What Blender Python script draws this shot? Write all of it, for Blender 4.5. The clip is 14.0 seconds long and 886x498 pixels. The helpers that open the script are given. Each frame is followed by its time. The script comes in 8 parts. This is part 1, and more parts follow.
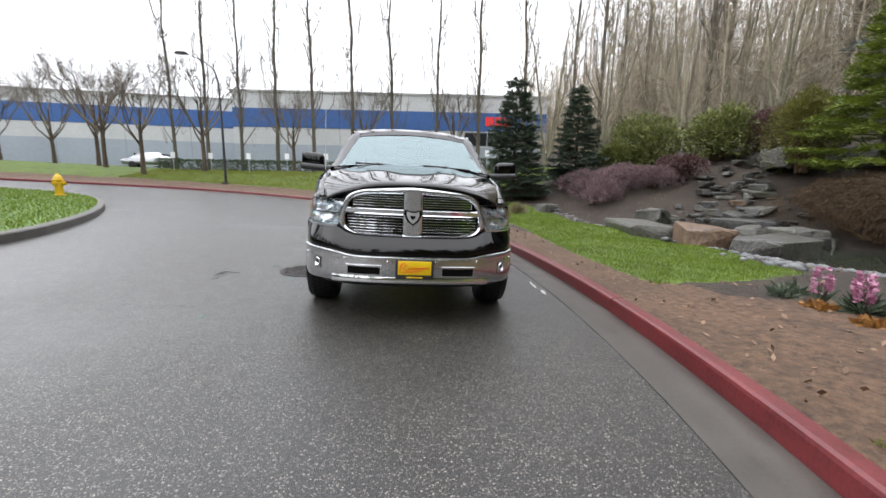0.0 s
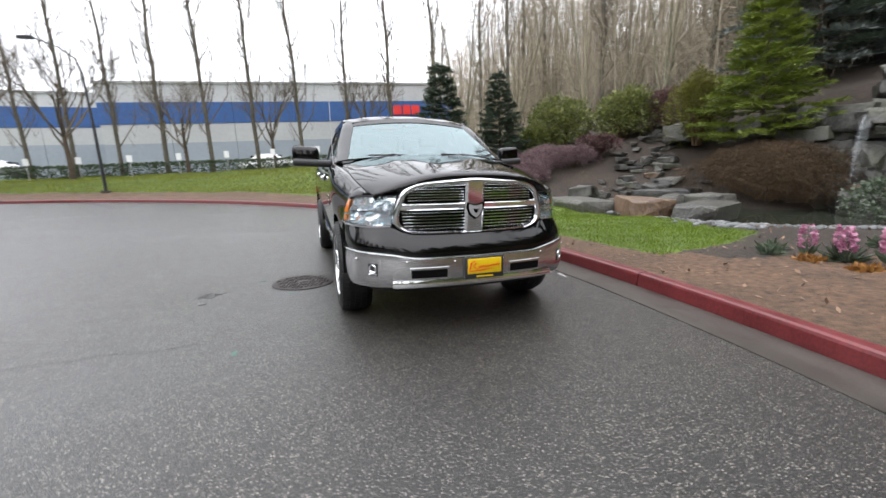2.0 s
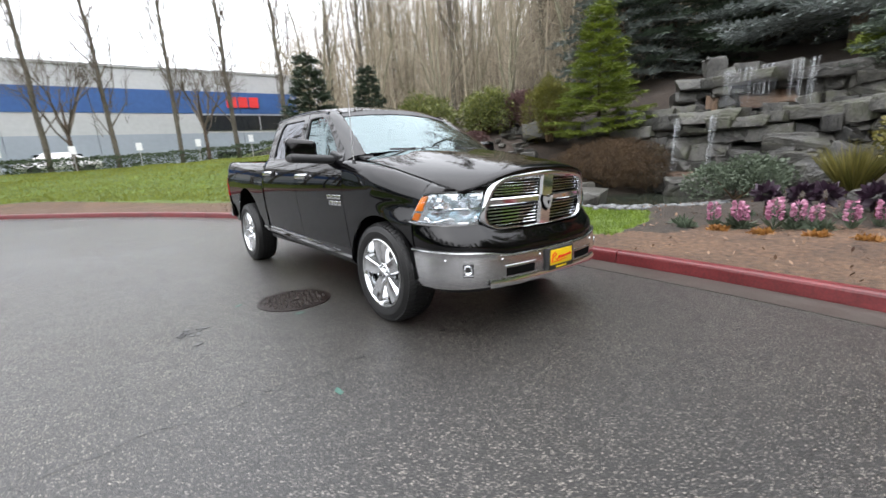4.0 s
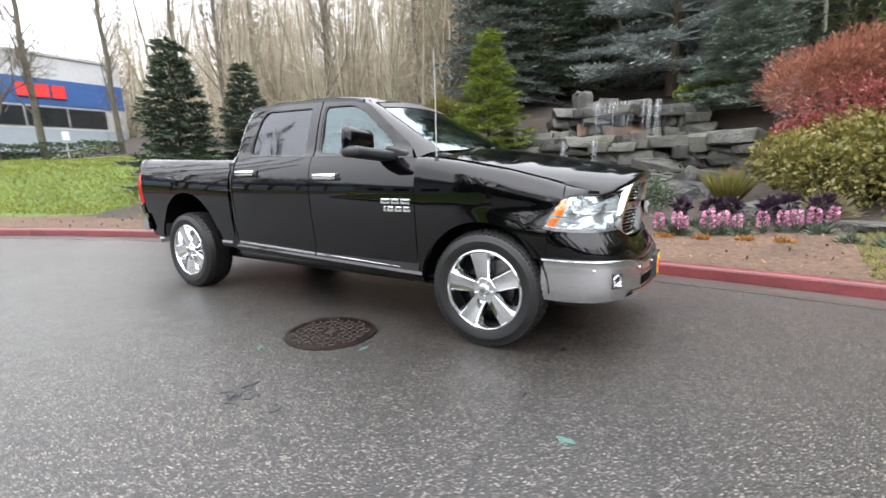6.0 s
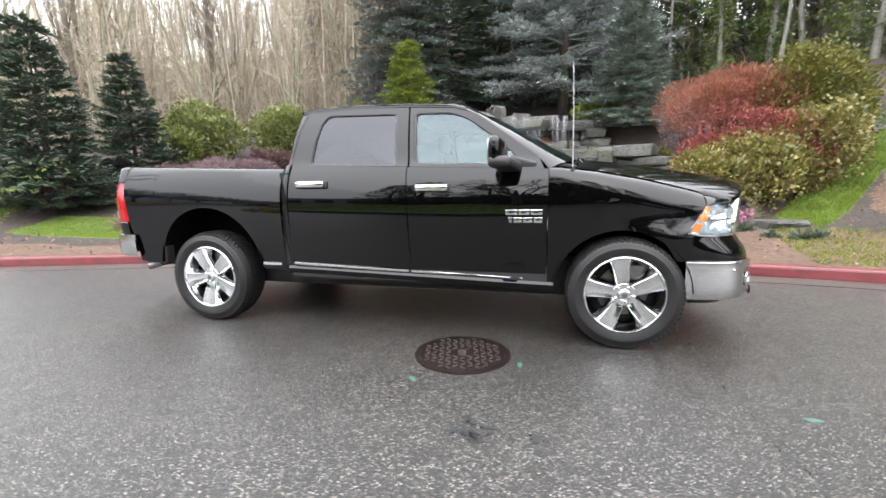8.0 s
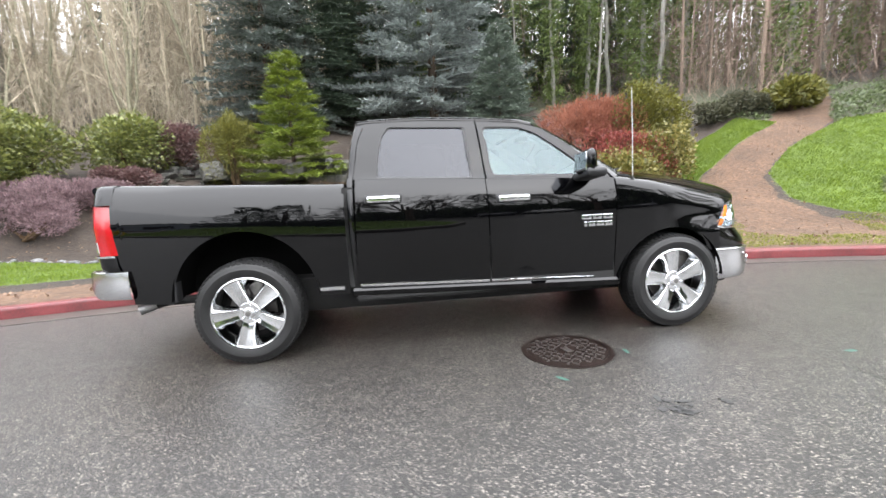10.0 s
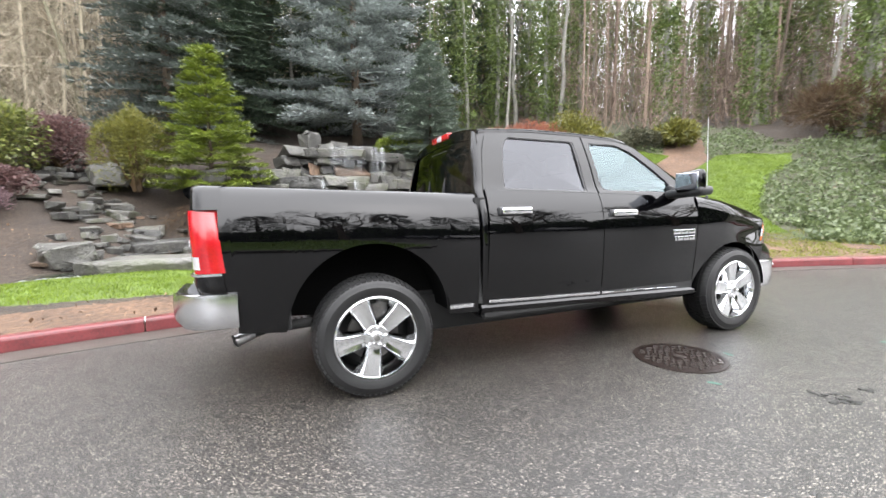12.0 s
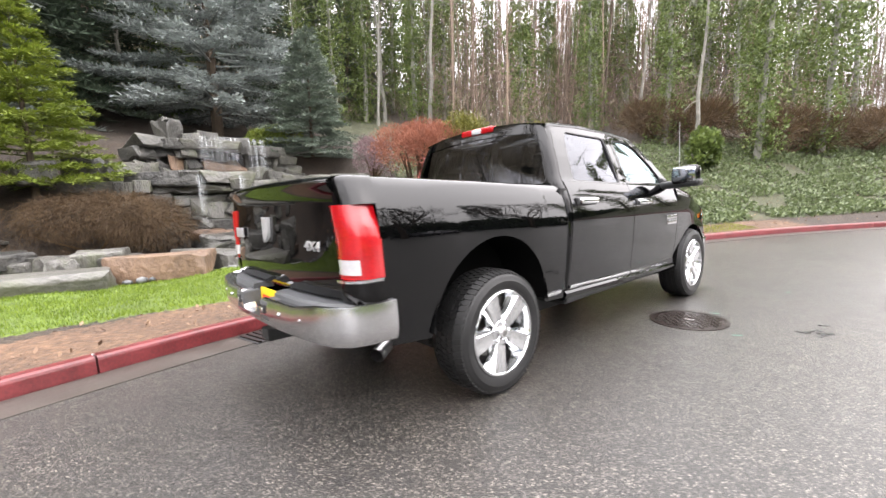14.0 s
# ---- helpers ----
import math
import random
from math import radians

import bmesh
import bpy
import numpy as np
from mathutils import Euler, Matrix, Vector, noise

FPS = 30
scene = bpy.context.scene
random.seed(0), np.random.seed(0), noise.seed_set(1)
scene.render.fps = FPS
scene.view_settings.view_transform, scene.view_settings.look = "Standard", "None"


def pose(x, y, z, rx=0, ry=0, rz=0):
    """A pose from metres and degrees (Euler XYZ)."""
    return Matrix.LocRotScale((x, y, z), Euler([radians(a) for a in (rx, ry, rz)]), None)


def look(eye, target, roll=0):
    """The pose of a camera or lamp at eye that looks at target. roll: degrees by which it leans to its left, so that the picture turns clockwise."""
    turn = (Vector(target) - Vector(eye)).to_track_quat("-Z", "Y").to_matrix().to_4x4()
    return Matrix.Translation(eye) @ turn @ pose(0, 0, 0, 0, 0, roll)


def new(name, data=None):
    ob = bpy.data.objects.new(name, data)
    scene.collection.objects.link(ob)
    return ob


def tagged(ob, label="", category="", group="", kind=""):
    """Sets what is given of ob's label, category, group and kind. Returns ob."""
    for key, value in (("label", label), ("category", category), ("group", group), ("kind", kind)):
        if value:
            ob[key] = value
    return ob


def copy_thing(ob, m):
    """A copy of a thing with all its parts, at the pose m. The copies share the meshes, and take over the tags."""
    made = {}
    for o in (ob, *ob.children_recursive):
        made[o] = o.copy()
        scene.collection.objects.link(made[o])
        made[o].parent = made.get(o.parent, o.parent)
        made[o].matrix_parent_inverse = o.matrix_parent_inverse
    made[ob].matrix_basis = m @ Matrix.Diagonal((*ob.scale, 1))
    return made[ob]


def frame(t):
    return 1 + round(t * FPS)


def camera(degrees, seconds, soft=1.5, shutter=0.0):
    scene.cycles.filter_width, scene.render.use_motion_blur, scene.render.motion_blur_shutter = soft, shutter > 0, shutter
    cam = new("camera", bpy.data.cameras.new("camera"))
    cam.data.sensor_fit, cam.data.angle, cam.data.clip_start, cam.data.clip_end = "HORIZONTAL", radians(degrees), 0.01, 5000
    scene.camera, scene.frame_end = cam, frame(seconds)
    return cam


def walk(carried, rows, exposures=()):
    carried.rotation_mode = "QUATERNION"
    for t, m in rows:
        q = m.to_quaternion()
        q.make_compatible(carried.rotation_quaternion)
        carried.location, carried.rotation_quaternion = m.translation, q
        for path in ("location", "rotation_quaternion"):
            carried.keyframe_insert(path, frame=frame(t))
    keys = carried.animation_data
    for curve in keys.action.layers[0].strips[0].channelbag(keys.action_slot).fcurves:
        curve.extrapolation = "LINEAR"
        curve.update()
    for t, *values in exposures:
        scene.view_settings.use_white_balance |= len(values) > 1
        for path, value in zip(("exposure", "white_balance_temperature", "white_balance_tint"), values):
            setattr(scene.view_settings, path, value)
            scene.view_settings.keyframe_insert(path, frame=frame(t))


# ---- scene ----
cam = camera(93.5, 14.0, shutter=0.5)
METRES, EYE, TILT, LEAN, TURN = 14.019, 1.5, 0.0, 0.0, -3.1
PATH = [
    (0, (-0.021, -0.009, 1.252), (0.179, 1.956, 0.936), 2.9),
    (0.5, (-0.24, 0.05, 1.234), (0.072, 1.994, 0.884), 3.0),
    (1, (-0.525, 0.149, 1.228), (-0.106, 2.066, 0.838), 1.3),
    (1.5, (-0.821, 0.36, 1.213), (-0.349, 2.268, 0.846), -0.3),
    (2, (-1.182, 0.547, 1.229), (-0.563, 2.415, 0.872), -0.8),
    (2.5, (-1.546, 0.745, 1.241), (-0.76, 2.55, 0.889), -2.1),
    (3, (-1.887, 0.999, 1.252), (-0.942, 2.722, 0.88), -0.7),
    (3.5, (-2.295, 1.239, 1.26), (-1.19, 2.861, 0.873), -1.6),
    (6, (-3.477, 3.246, 1.169), (-1.772, 4.238, 0.839), -0.4),
    (6.5, (-3.67, 3.674, 1.156), (-1.893, 4.526, 0.812), -1.3),
    (7, (-3.818, 4.116, 1.175), (-1.982, 4.837, 0.845), -1.2),
    (9.5, (-4.284, 6.319, 1.21), (-2.3, 6.309, 0.953), -2.2),
    (10, (-4.245, 6.806, 1.222), (-2.271, 6.591, 0.98), -2.8),
    (10.5, (-4.102, 7.248, 1.233), (-2.138, 6.932, 1.027), -1.8),
    (11, (-4.01, 7.721, 1.242), (-2.082, 7.225, 1.049), -2.6),
    (11.5, (-3.855, 8.136, 1.231), (-1.954, 7.547, 1.034), -2.2),
    (12, (-3.659, 8.551, 1.247), (-1.802, 7.83, 1.066), -1.4),
    (12.5, (-3.47, 8.978, 1.264), (-1.687, 8.089, 1.084), -2.2),
    (13, (-3.205, 9.324, 1.268), (-1.521, 8.265, 1.062), -1.8),
    (13.5, (-2.977, 9.713, 1.285), (-1.421, 8.479, 1.046), -2.9),
    (14, (-2.69, 10.02, 1.272), (-1.196, 8.708, 1.053), -2.7),
]

# the whole site falls two degrees towards the planted kerb; trees and buildings stay upright
SITE = pose(0, 0, 0, 0, 2, 0)
EXPOSURES = [(0.0, 0.14, 6480, 12), (3.0, 0.28, 6480, 12), (4.5, 0.55, 6450, 12), (6.0, 0.92, 6450, 12.5), (9.5, 1.24, 6480, 12), (12.0, 1.44, 6550, 12.5), (14.0, 1.42, 6800, 16)]
walk(cam, [(t, SITE @ look(eye, target, roll)) for t, eye, target, roll in PATH], EXPOSURES)

# ---- sky and sun: a bright overcast day after rain ----
world = bpy.data.worlds.new("overcast")
scene.world = world
world.use_nodes = True
wn, wl = world.node_tree.nodes, world.node_tree.links
sky = wn.new("ShaderNodeTexSky")
sky.sky_type, sky.sun_disc = "NISHITA", False
sky.sun_elevation, sky.sun_rotation = radians(38), radians(250)
pale = wn.new("ShaderNodeHueSaturation")
pale.inputs["Saturation"].default_value = 0.12
cloud = wn.new("ShaderNodeMix")
cloud.data_type = "RGBA"
cloud.inputs[0].default_value = 0.75
cloud.inputs[7].default_value = (8.6, 8.9, 9.3, 1)
wl.new(sky.outputs[0], pale.inputs["Color"])
wl.new(pale.outputs[0], cloud.inputs[6])
# an overcast sky is about three times as bright overhead as at the horizon
way_up = wn.new("ShaderNodeSeparateXYZ")
wl.new(wn.new("ShaderNodeTexCoord").outputs["Generated"], way_up.inputs[0])
rise = wn.new("ShaderNodeMapRange")
rise.inputs[3].default_value, rise.inputs[4].default_value = 0.6, 1.75
wl.new(way_up.outputs[2], rise.inputs[0])
dome = wn.new("ShaderNodeVectorMath")
dome.operation = "SCALE"
wl.new(cloud.outputs[2], dome.inputs[0])
wl.new(rise.outputs[0], dome.inputs["Scale"])
wl.new(dome.outputs[0], wn["Background"].inputs["Color"])
wn["Background"].inputs["Strength"].default_value = 0.275
sun_data = bpy.data.lights.new("sun", "SUN")
sun_data.energy, sun_data.angle, sun_data.color = 1.1, radians(120), (1, 0.97, 0.93)
sun = new("sun", sun_data)
sun.matrix_world = look((-20, -10, 30), (0, 5, 0))


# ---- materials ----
# tonal factor: dims surface() and leafy() colours except metals, so sky reflections stand out
TONE_SCALE = 0.75


def dimmed(c):
    return [TONE_SCALE * q for q in c]


def nodes_of(name):
    m = bpy.data.materials.new(name)
    m.use_nodes = True
    nt = m.node_tree
    return m, nt.nodes, nt.links, nt.nodes["Principled BSDF"]


def ramp(n, stops):
    r = n.new("ShaderNodeValToRGB")
    el = r.color_ramp.elements
    while len(el) < len(stops):
        el.new(0.5)
    for e, (p, c) in zip(el, stops):
        e.position, e.color = p, (*c, 1) if len(c) == 3 else tuple(c)
    return r


def surface(name, dark, light, rough=0.6, metal=0.0, scale=6.0, fine=60.0, bump=0.2, relief=0.01, rough_spread=0.15, random_tint=0.0, island=False, coat=0.0, sub=0.0):
    """A surface that varies at two scales between two colours, with fine relief."""
    m, n, l, b = nodes_of(name)
    co = n.new("ShaderNodeTexCoord")
    a = n.new("ShaderNodeTexNoise")
    a.inputs["Scale"].default_value, a.inputs["Detail"].default_value = scale, 6
    f = n.new("ShaderNodeTexNoise")
    f.inputs["Scale"].default_value, f.inputs["Detail"].default_value = fine, 4
    for x in (a, f):
        l.new(co.outputs["Object"], x.inputs["Vector"])
    add = n.new("ShaderNodeMath")
    add.operation = "MULTIPLY_ADD"
    add.inputs[1].default_value = 0.45
    l.new(f.outputs[0], add.inputs[0])
    half = n.new("ShaderNodeMath")
    half.operation = "MULTIPLY"
    half.inputs[1].default_value = 0.55
    l.new(a.outputs[0], half.inputs[0])
    l.new(half.outputs[0], add.inputs[2])
    fac = add.outputs[0]
    if random_tint:
        src = n.new("ShaderNodeNewGeometry").outputs["Random Per Island"] if island else n.new("ShaderNodeObjectInfo").outputs["Random"]
        mm = n.new("ShaderNodeMath")
        mm.operation = "MULTIPLY_ADD"
        mm.inputs[1].default_value = random_tint
        l.new(src, mm.inputs[0])
        sh = n.new("ShaderNodeMath")
        sh.operation = "SUBTRACT"
        sh.inputs[1].default_value = random_tint / 2
        l.new(fac, sh.inputs[0])
        l.new(sh.outputs[0], mm.inputs[2])
        fac = mm.outputs[0]
    r = ramp(n, [(0.3, dark), (0.7, light)] if metal > 0.5 else [(0.3, dimmed(dark)), (0.7, dimmed(light))])
    l.new(fac, r.inputs[0])
    l.new(r.outputs[0], b.inputs["Base Color"])
    rr = n.new("ShaderNodeMapRange")
    rr.inputs[3].default_value, rr.inputs[4].default_value = max(0.02, rough - rough_spread), min(1, rough + rough_spread)
    l.new(a.outputs[0], rr.inputs[0])
    l.new(rr.outputs[0], b.inputs["Roughness"])
    b.inputs["Metallic"].default_value = metal
    b.inputs["Coat Weight"].default_value = coat
    if sub:
        b.inputs["Subsurface Weight"].default_value = sub
    if bump:
        bp = n.new("ShaderNodeBump")
        bp.inputs["Strength"].default_value, bp.inputs["Distance"].default_value = bump, relief
        l.new(add.outputs[0], bp.inputs["Height"])
        l.new(bp.outputs[0], b.inputs["Normal"])
    return m


def plain(name, color, rough=0.4, metal=0.0, coat=0.0, emit=0.0, trans=0.0, ior=1.5):
    m, n, l, b = nodes_of(name)
    b.inputs["Base Color"].default_value = (*color, 1)
    b.inputs["Roughness"].default_value, b.inputs["Metallic"].default_value = rough, metal
    b.inputs["Coat Weight"].default_value, b.inputs["Coat Roughness"].default_value = coat, 0.03
    b.inputs["Transmission Weight"].default_value, b.inputs["IOR"].default_value = trans, ior
    if emit:
        b.inputs["Emission Color"].default_value, b.inputs["Emission Strength"].default_value = (*color, 1), emit
    return m


def leafy(name, dark, light, rough=0.55, translucent=0.25, vary=0.55):
    """Foliage whose tone differs from leaf to leaf."""
    m, n, l, b = nodes_of(name)
    g = n.new("ShaderNodeNewGeometry")
    co = n.new("ShaderNodeTexCoord")
    a = n.new("ShaderNodeTexNoise")
    a.inputs["Scale"].default_value = 1.6
    l.new(co.outputs["Object"], a.inputs["Vector"])
    mx = n.new("ShaderNodeMath")
    mx.operation = "MULTIPLY_ADD"
    mx.inputs[1].default_value = vary
    l.new(g.outputs["Random Per Island"], mx.inputs[0])
    h = n.new("ShaderNodeMath")
    h.operation = "MULTIPLY"
    h.inputs[1].default_value = 1 - vary
    l.new(a.outputs[0], h.inputs[0])
    l.new(h.outputs[0], mx.inputs[2])
    r = ramp(n, [(0.15, dimmed(dark)), (0.85, dimmed(light))])
    l.new(mx.outputs[0], r.inputs[0])
    l.new(r.outputs[0], b.inputs["Base Color"])
    b.inputs["Roughness"].default_value = rough
    if translucent:
        t = n.new("ShaderNodeBsdfTranslucent")
        l.new(r.outputs[0], t.inputs["Color"])
        s = n.new("ShaderNodeMixShader")
        s.inputs[0].default_value = translucent
        l.new(b.outputs[0], s.inputs[1])
        l.new(t.outputs[0], s.inputs[2])
        l.new(s.outputs[0], n["Material Output"].inputs["Surface"])
    return m


def asphalt_material():
    m, n, l, b = nodes_of("wet_asphalt")
    co = n.new("ShaderNodeTexCoord")

    def tex(kind, scale, detail=4.0):
        t = n.new(kind)
        t.inputs["Scale"].default_value = scale
        if "Detail" in t.inputs:
            t.inputs["Detail"].default_value = detail
        l.new(co.outputs["Object"], t.inputs["Vector"])
        return t

    stones = tex("ShaderNodeTexVoronoi", 165.0, 0)
    stones2 = tex("ShaderNodeTexVoronoi", 260.0, 0)
    chips = tex("ShaderNodeTexVoronoi", 62.0, 0)
    patch = tex("ShaderNodeTexNoise", 0.45, 5)
    mid = tex("ShaderNodeTexNoise", 7.0, 5)
    tone = ramp(n, [(0.0, (0.006, 0.0056, 0.005)), (0.55, (0.02, 0.0184, 0.0165)), (0.8, (0.038, 0.035, 0.031)), (0.91, (0.12, 0.11, 0.095)), (1.0, (0.36, 0.33, 0.28))])
    sep = n.new("ShaderNodeSeparateColor")
    l.new(stones.outputs["Color"], sep.inputs[0])
    l.new(sep.outputs[0], tone.inputs[0])
    chip_sep = n.new("ShaderNodeSeparateColor")
    l.new(chips.outputs["Color"], chip_sep.inputs[0])
    near_mid = n.new("ShaderNodeMath")
    near_mid.operation, near_mid.inputs[1].default_value = "LESS_THAN", 0.3
    l.new(chips.outputs["Distance"], near_mid.inputs[0])
    rare = ramp(n, [(0.7, (0, 0, 0)), (0.93, (0.95, 0.95, 0.95))])
    l.new(chip_sep.outputs[1], rare.inputs[0])
    chip_on = n.new("ShaderNodeMath")
    chip_on.operation = "MULTIPLY"
    l.new(near_mid.outputs[0], chip_on.inputs[0])
    l.new(rare.outputs[0], chip_on.inputs[1])
    chipped = n.new("ShaderNodeMix")
    chipped.data_type = "RGBA"
    chipped.inputs[7].default_value = (0.42, 0.385, 0.33, 1)
    l.new(chip_on.outputs[0], chipped.inputs[0])
    l.new(tone.outputs[0], chipped.inputs[6])
    patchy = ramp(n, [(0.3, (0.48, 0.48, 0.495)), (0.7, (0.8, 0.79, 0.775))])
    l.new(patch.outputs[0], patchy.inputs[0])
    mul = n.new("ShaderNodeMix")
    mul.data_type, mul.blend_type = "RGBA", "MULTIPLY"
    mul.inputs[0].default_value = 1
    l.new(chipped.outputs[2], mul.inputs[6])
    l.new(patchy.outputs[0], mul.inputs[7])
    l.new(mul.outputs[2], b.inputs["Base Color"])
    rough = n.new("ShaderNodeMapRange")
    rough.inputs[1].default_value, rough.inputs[2].default_value = 0.3, 0.7
    rough.inputs[3].default_value, rough.inputs[4].default_value = 0.33, 0.46
    wet = n.new("ShaderNodeMapRange")
    wet.inputs[1].default_value, wet.inputs[2].default_value = 0.35, 0.65
    wet.inputs[3].default_value, wet.inputs[4].default_value = 1.0, 0.6
    l.new(patch.outputs[0], wet.inputs[0])
    l.new(wet.outputs[0], b.inputs["Coat Weight"])
    b.inputs["Coat Roughness"].default_value, b.inputs["Coat IOR"].default_value = 0.27, 1.36
    rsum = n.new("ShaderNodeMath")
    rsum.operation = "MULTIPLY_ADD"
    rsum.inputs[1].default_value = 0.5
    l.new(mid.outputs[0], rsum.inputs[0])
    rh = n.new("ShaderNodeMath")
    rh.operation = "MULTIPLY"
    rh.inputs[1].default_value = 0.5
    l.new(patch.outputs[0], rh.inputs[0])
    l.new(rh.outputs[0], rsum.inputs[2])
    l.new(rsum.outputs[0], rough.inputs[0])
    l.new(rough.outputs[0], b.inputs["Roughness"])
    hs = n.new("ShaderNodeMath")
    hs.operation = "ADD"
    l.new(stones.outputs["Distance"], hs.inputs[0])
    l.new(stones2.outputs["Distance"], hs.inputs[1])
    bp = n.new("ShaderNodeBump")
    bp.inputs["Strength"].default_value, bp.inputs["Distance"].default_value, bp.invert = 0.85, 0.0035, True
    l.new(hs.outputs[0], bp.inputs["Height"])
    l.new(bp.outputs[0], b.inputs["Normal"])
    film = n.new("ShaderNodeBump")
    film.inputs["Strength"].default_value, film.inputs["Distance"].default_value, film.invert = 0.3, 0.003, True
    l.new(hs.outputs[0], film.inputs["Height"])
    l.new(film.outputs[0], b.inputs["Coat Normal"])
    b.inputs["Specular IOR Level"].default_value = 0.35
    return m


def ground_material():
    """Bark, lawn soil and leaf litter, told apart by painted-on zones of the sheet."""
    m, n, l, b = nodes_of("garden_ground")
    co = n.new("ShaderNodeTexCoord")

    def noise_of(scale, detail=6):
        t = n.new("ShaderNodeTexNoise")
        t.inputs["Scale"].default_value, t.inputs["Detail"].default_value = scale, detail
        l.new(co.outputs["Object"], t.inputs["Vector"])
        return t

    big, small, tiny = noise_of(1.2), noise_of(14, 8), noise_of(70, 4)
    vor = n.new("ShaderNodeTexVoronoi")
    vor.inputs["Scale"].default_value = 38
    l.new(co.outputs["Object"], vor.inputs["Vector"])

    def tone(a, c, src):
        r = ramp(n, [(0.3, [0.5 * q for q in a]), (0.7, [0.5 * q for q in c])])
        l.new(src, r.inputs[0])
        return r.outputs[0]

    litter = tone((0.026, 0.017, 0.01), (0.088, 0.058, 0.036), small.outputs[0])
    bark = tone((0.082, 0.043, 0.023), (0.27, 0.152, 0.082), small.outputs[0])
    lawn = tone((0.075, 0.13, 0.008), (0.2, 0.3, 0.025), small.outputs[0])
    ivy = tone((0.035, 0.035, 0.015), (0.13, 0.14, 0.06), small.outputs[0])
    color = litter
    for zone, tint in (("bark", bark), ("ivy", ivy), ("lawn", lawn)):
        at = n.new("ShaderNodeAttribute")
        at.attribute_name = zone
        edge = n.new("ShaderNodeMath")
        edge.operation = "MULTIPLY_ADD"
        edge.inputs[1].default_value = 0.5
        l.new(small.outputs[0], edge.inputs[0])
        off = n.new("ShaderNodeMath")
        off.operation = "SUBTRACT"
        off.inputs[1].default_value = 0.25
        l.new(at.outputs["Fac"], off.inputs[0])
        l.new(off.outputs[0], edge.inputs[2])
        cut = ramp(n, [(0.46, (0, 0, 0)), (0.54, (1, 1, 1))])
        l.new(edge.outputs[0], cut.inputs[0])
        mx = n.new("ShaderNodeMix")
        mx.data_type = "RGBA"
        l.new(cut.outputs[0], mx.inputs[0])
        l.new(color, mx.inputs[6])
        l.new(tint, mx.inputs[7])
        color = mx.outputs[2]
    shade = ramp(n, [(0.25, (0.6, 0.6, 0.6)), (0.75, (1.2, 1.2, 1.2))])
    l.new(big.outputs[0], shade.inputs[0])
    mul = n.new("ShaderNodeMix")
    mul.data_type, mul.blend_type = "RGBA", "MULTIPLY"
    mul.inputs[0].default_value = 1
    l.new(color, mul.inputs[6])
    l.new(shade.outputs[0], mul.inputs[7])
    l.new(mul.outputs[2], b.inputs["Base Color"])
    b.inputs["Roughness"].default_value = 0.85
    hs = n.new("ShaderNodeMath")
    hs.operation = "ADD"
    l.new(small.outputs[0], hs.inputs[0])
    l.new(vor.outputs["Distance"], hs.inputs[1])
    bp = n.new("ShaderNodeBump")
    bp.inputs["Strength"].default_value, bp.inputs["Distance"].default_value = 0.7, 0.03
    l.new(hs.outputs[0], bp.inputs["Height"])
    l.new(bp.outputs[0], b.inputs["Normal"])
    return m


ASPHALT, GROUND = asphalt_material(), ground_material()
RED_PAINT = surface("worn_red_kerb_paint", (0.07722, 0.01069, 0.01188), (0.202, 0.02673, 0.0297), 0.42, scale=5, fine=40, bump=0.35)
CONCRETE = surface("wet_concrete", (0.032, 0.028, 0.024), (0.09, 0.079, 0.068), 0.36, scale=3, fine=60, bump=0.25)


def mossy(m, moss=(0.05, 0.06, 0.02)):
    """Moss and damp stains in patches over a stone."""
    n, l = m.node_tree.nodes, m.node_tree.links
    b = n["Principled BSDF"]
    src = b.inputs["Base Color"].links[0].from_socket
    co = n.new("ShaderNodeTexCoord")
    t = n.new("ShaderNodeTexNoise")
    t.inputs["Scale"].default_value, t.inputs["Detail"].default_value = 3.1, 7
    l.new(co.outputs["Object"], t.inputs["Vector"])
    info = n.new("ShaderNodeObjectInfo")
    sh = n.new("ShaderNodeMath")
    sh.operation = "MULTIPLY_ADD"
    sh.inputs[1].default_value = 0.22
    l.new(info.outputs["Random"], sh.inputs[0])
    l.new(t.outputs[0], sh.inputs[2])
    cut = ramp(n, [(0.68, (0, 0, 0)), (0.88, (0.6, 0.6, 0.6))])
    l.new(sh.outputs[0], cut.inputs[0])
    mx = n.new("ShaderNodeMix")
    mx.data_type = "RGBA"
    l.new(cut.outputs[0], mx.inputs[0])
    l.new(src, mx.inputs[6])
    mx.inputs[7].default_value = (*moss, 1)
    l.new(mx.outputs[2], b.inputs["Base Color"])
    return m


ROCK = mossy(surface("grey_slate_rock", (0.015, 0.0148, 0.0135), (0.142, 0.137, 0.121), 0.45, scale=2.6, fine=19, bump=1.0, relief=0.09, random_tint=0.35))
RUST_ROCK = surface("rusty_sandstone_rock", (0.07, 0.042, 0.026), (0.27, 0.17, 0.105), 0.55, scale=2.5, fine=16, bump=1.0, relief=0.09, random_tint=0.2)
PEBBLE = surface("pale_river_pebble", (0.06076, 0.0651, 0.06727), (0.1953, 0.1996, 0.1996), 0.45, scale=8, fine=50, bump=0.2, random_tint=0.5, island=True)
BARK_GREY = surface("mossy_grey_bark", (0.045, 0.0375, 0.02625), (0.165, 0.15, 0.1087), 0.85, scale=3, fine=30, bump=0.8)
BARK_BROWN = surface("brown_bark", (0.0375, 0.0255, 0.0165), (0.12, 0.08625, 0.05625), 0.9, scale=4, fine=30, bump=0.8)
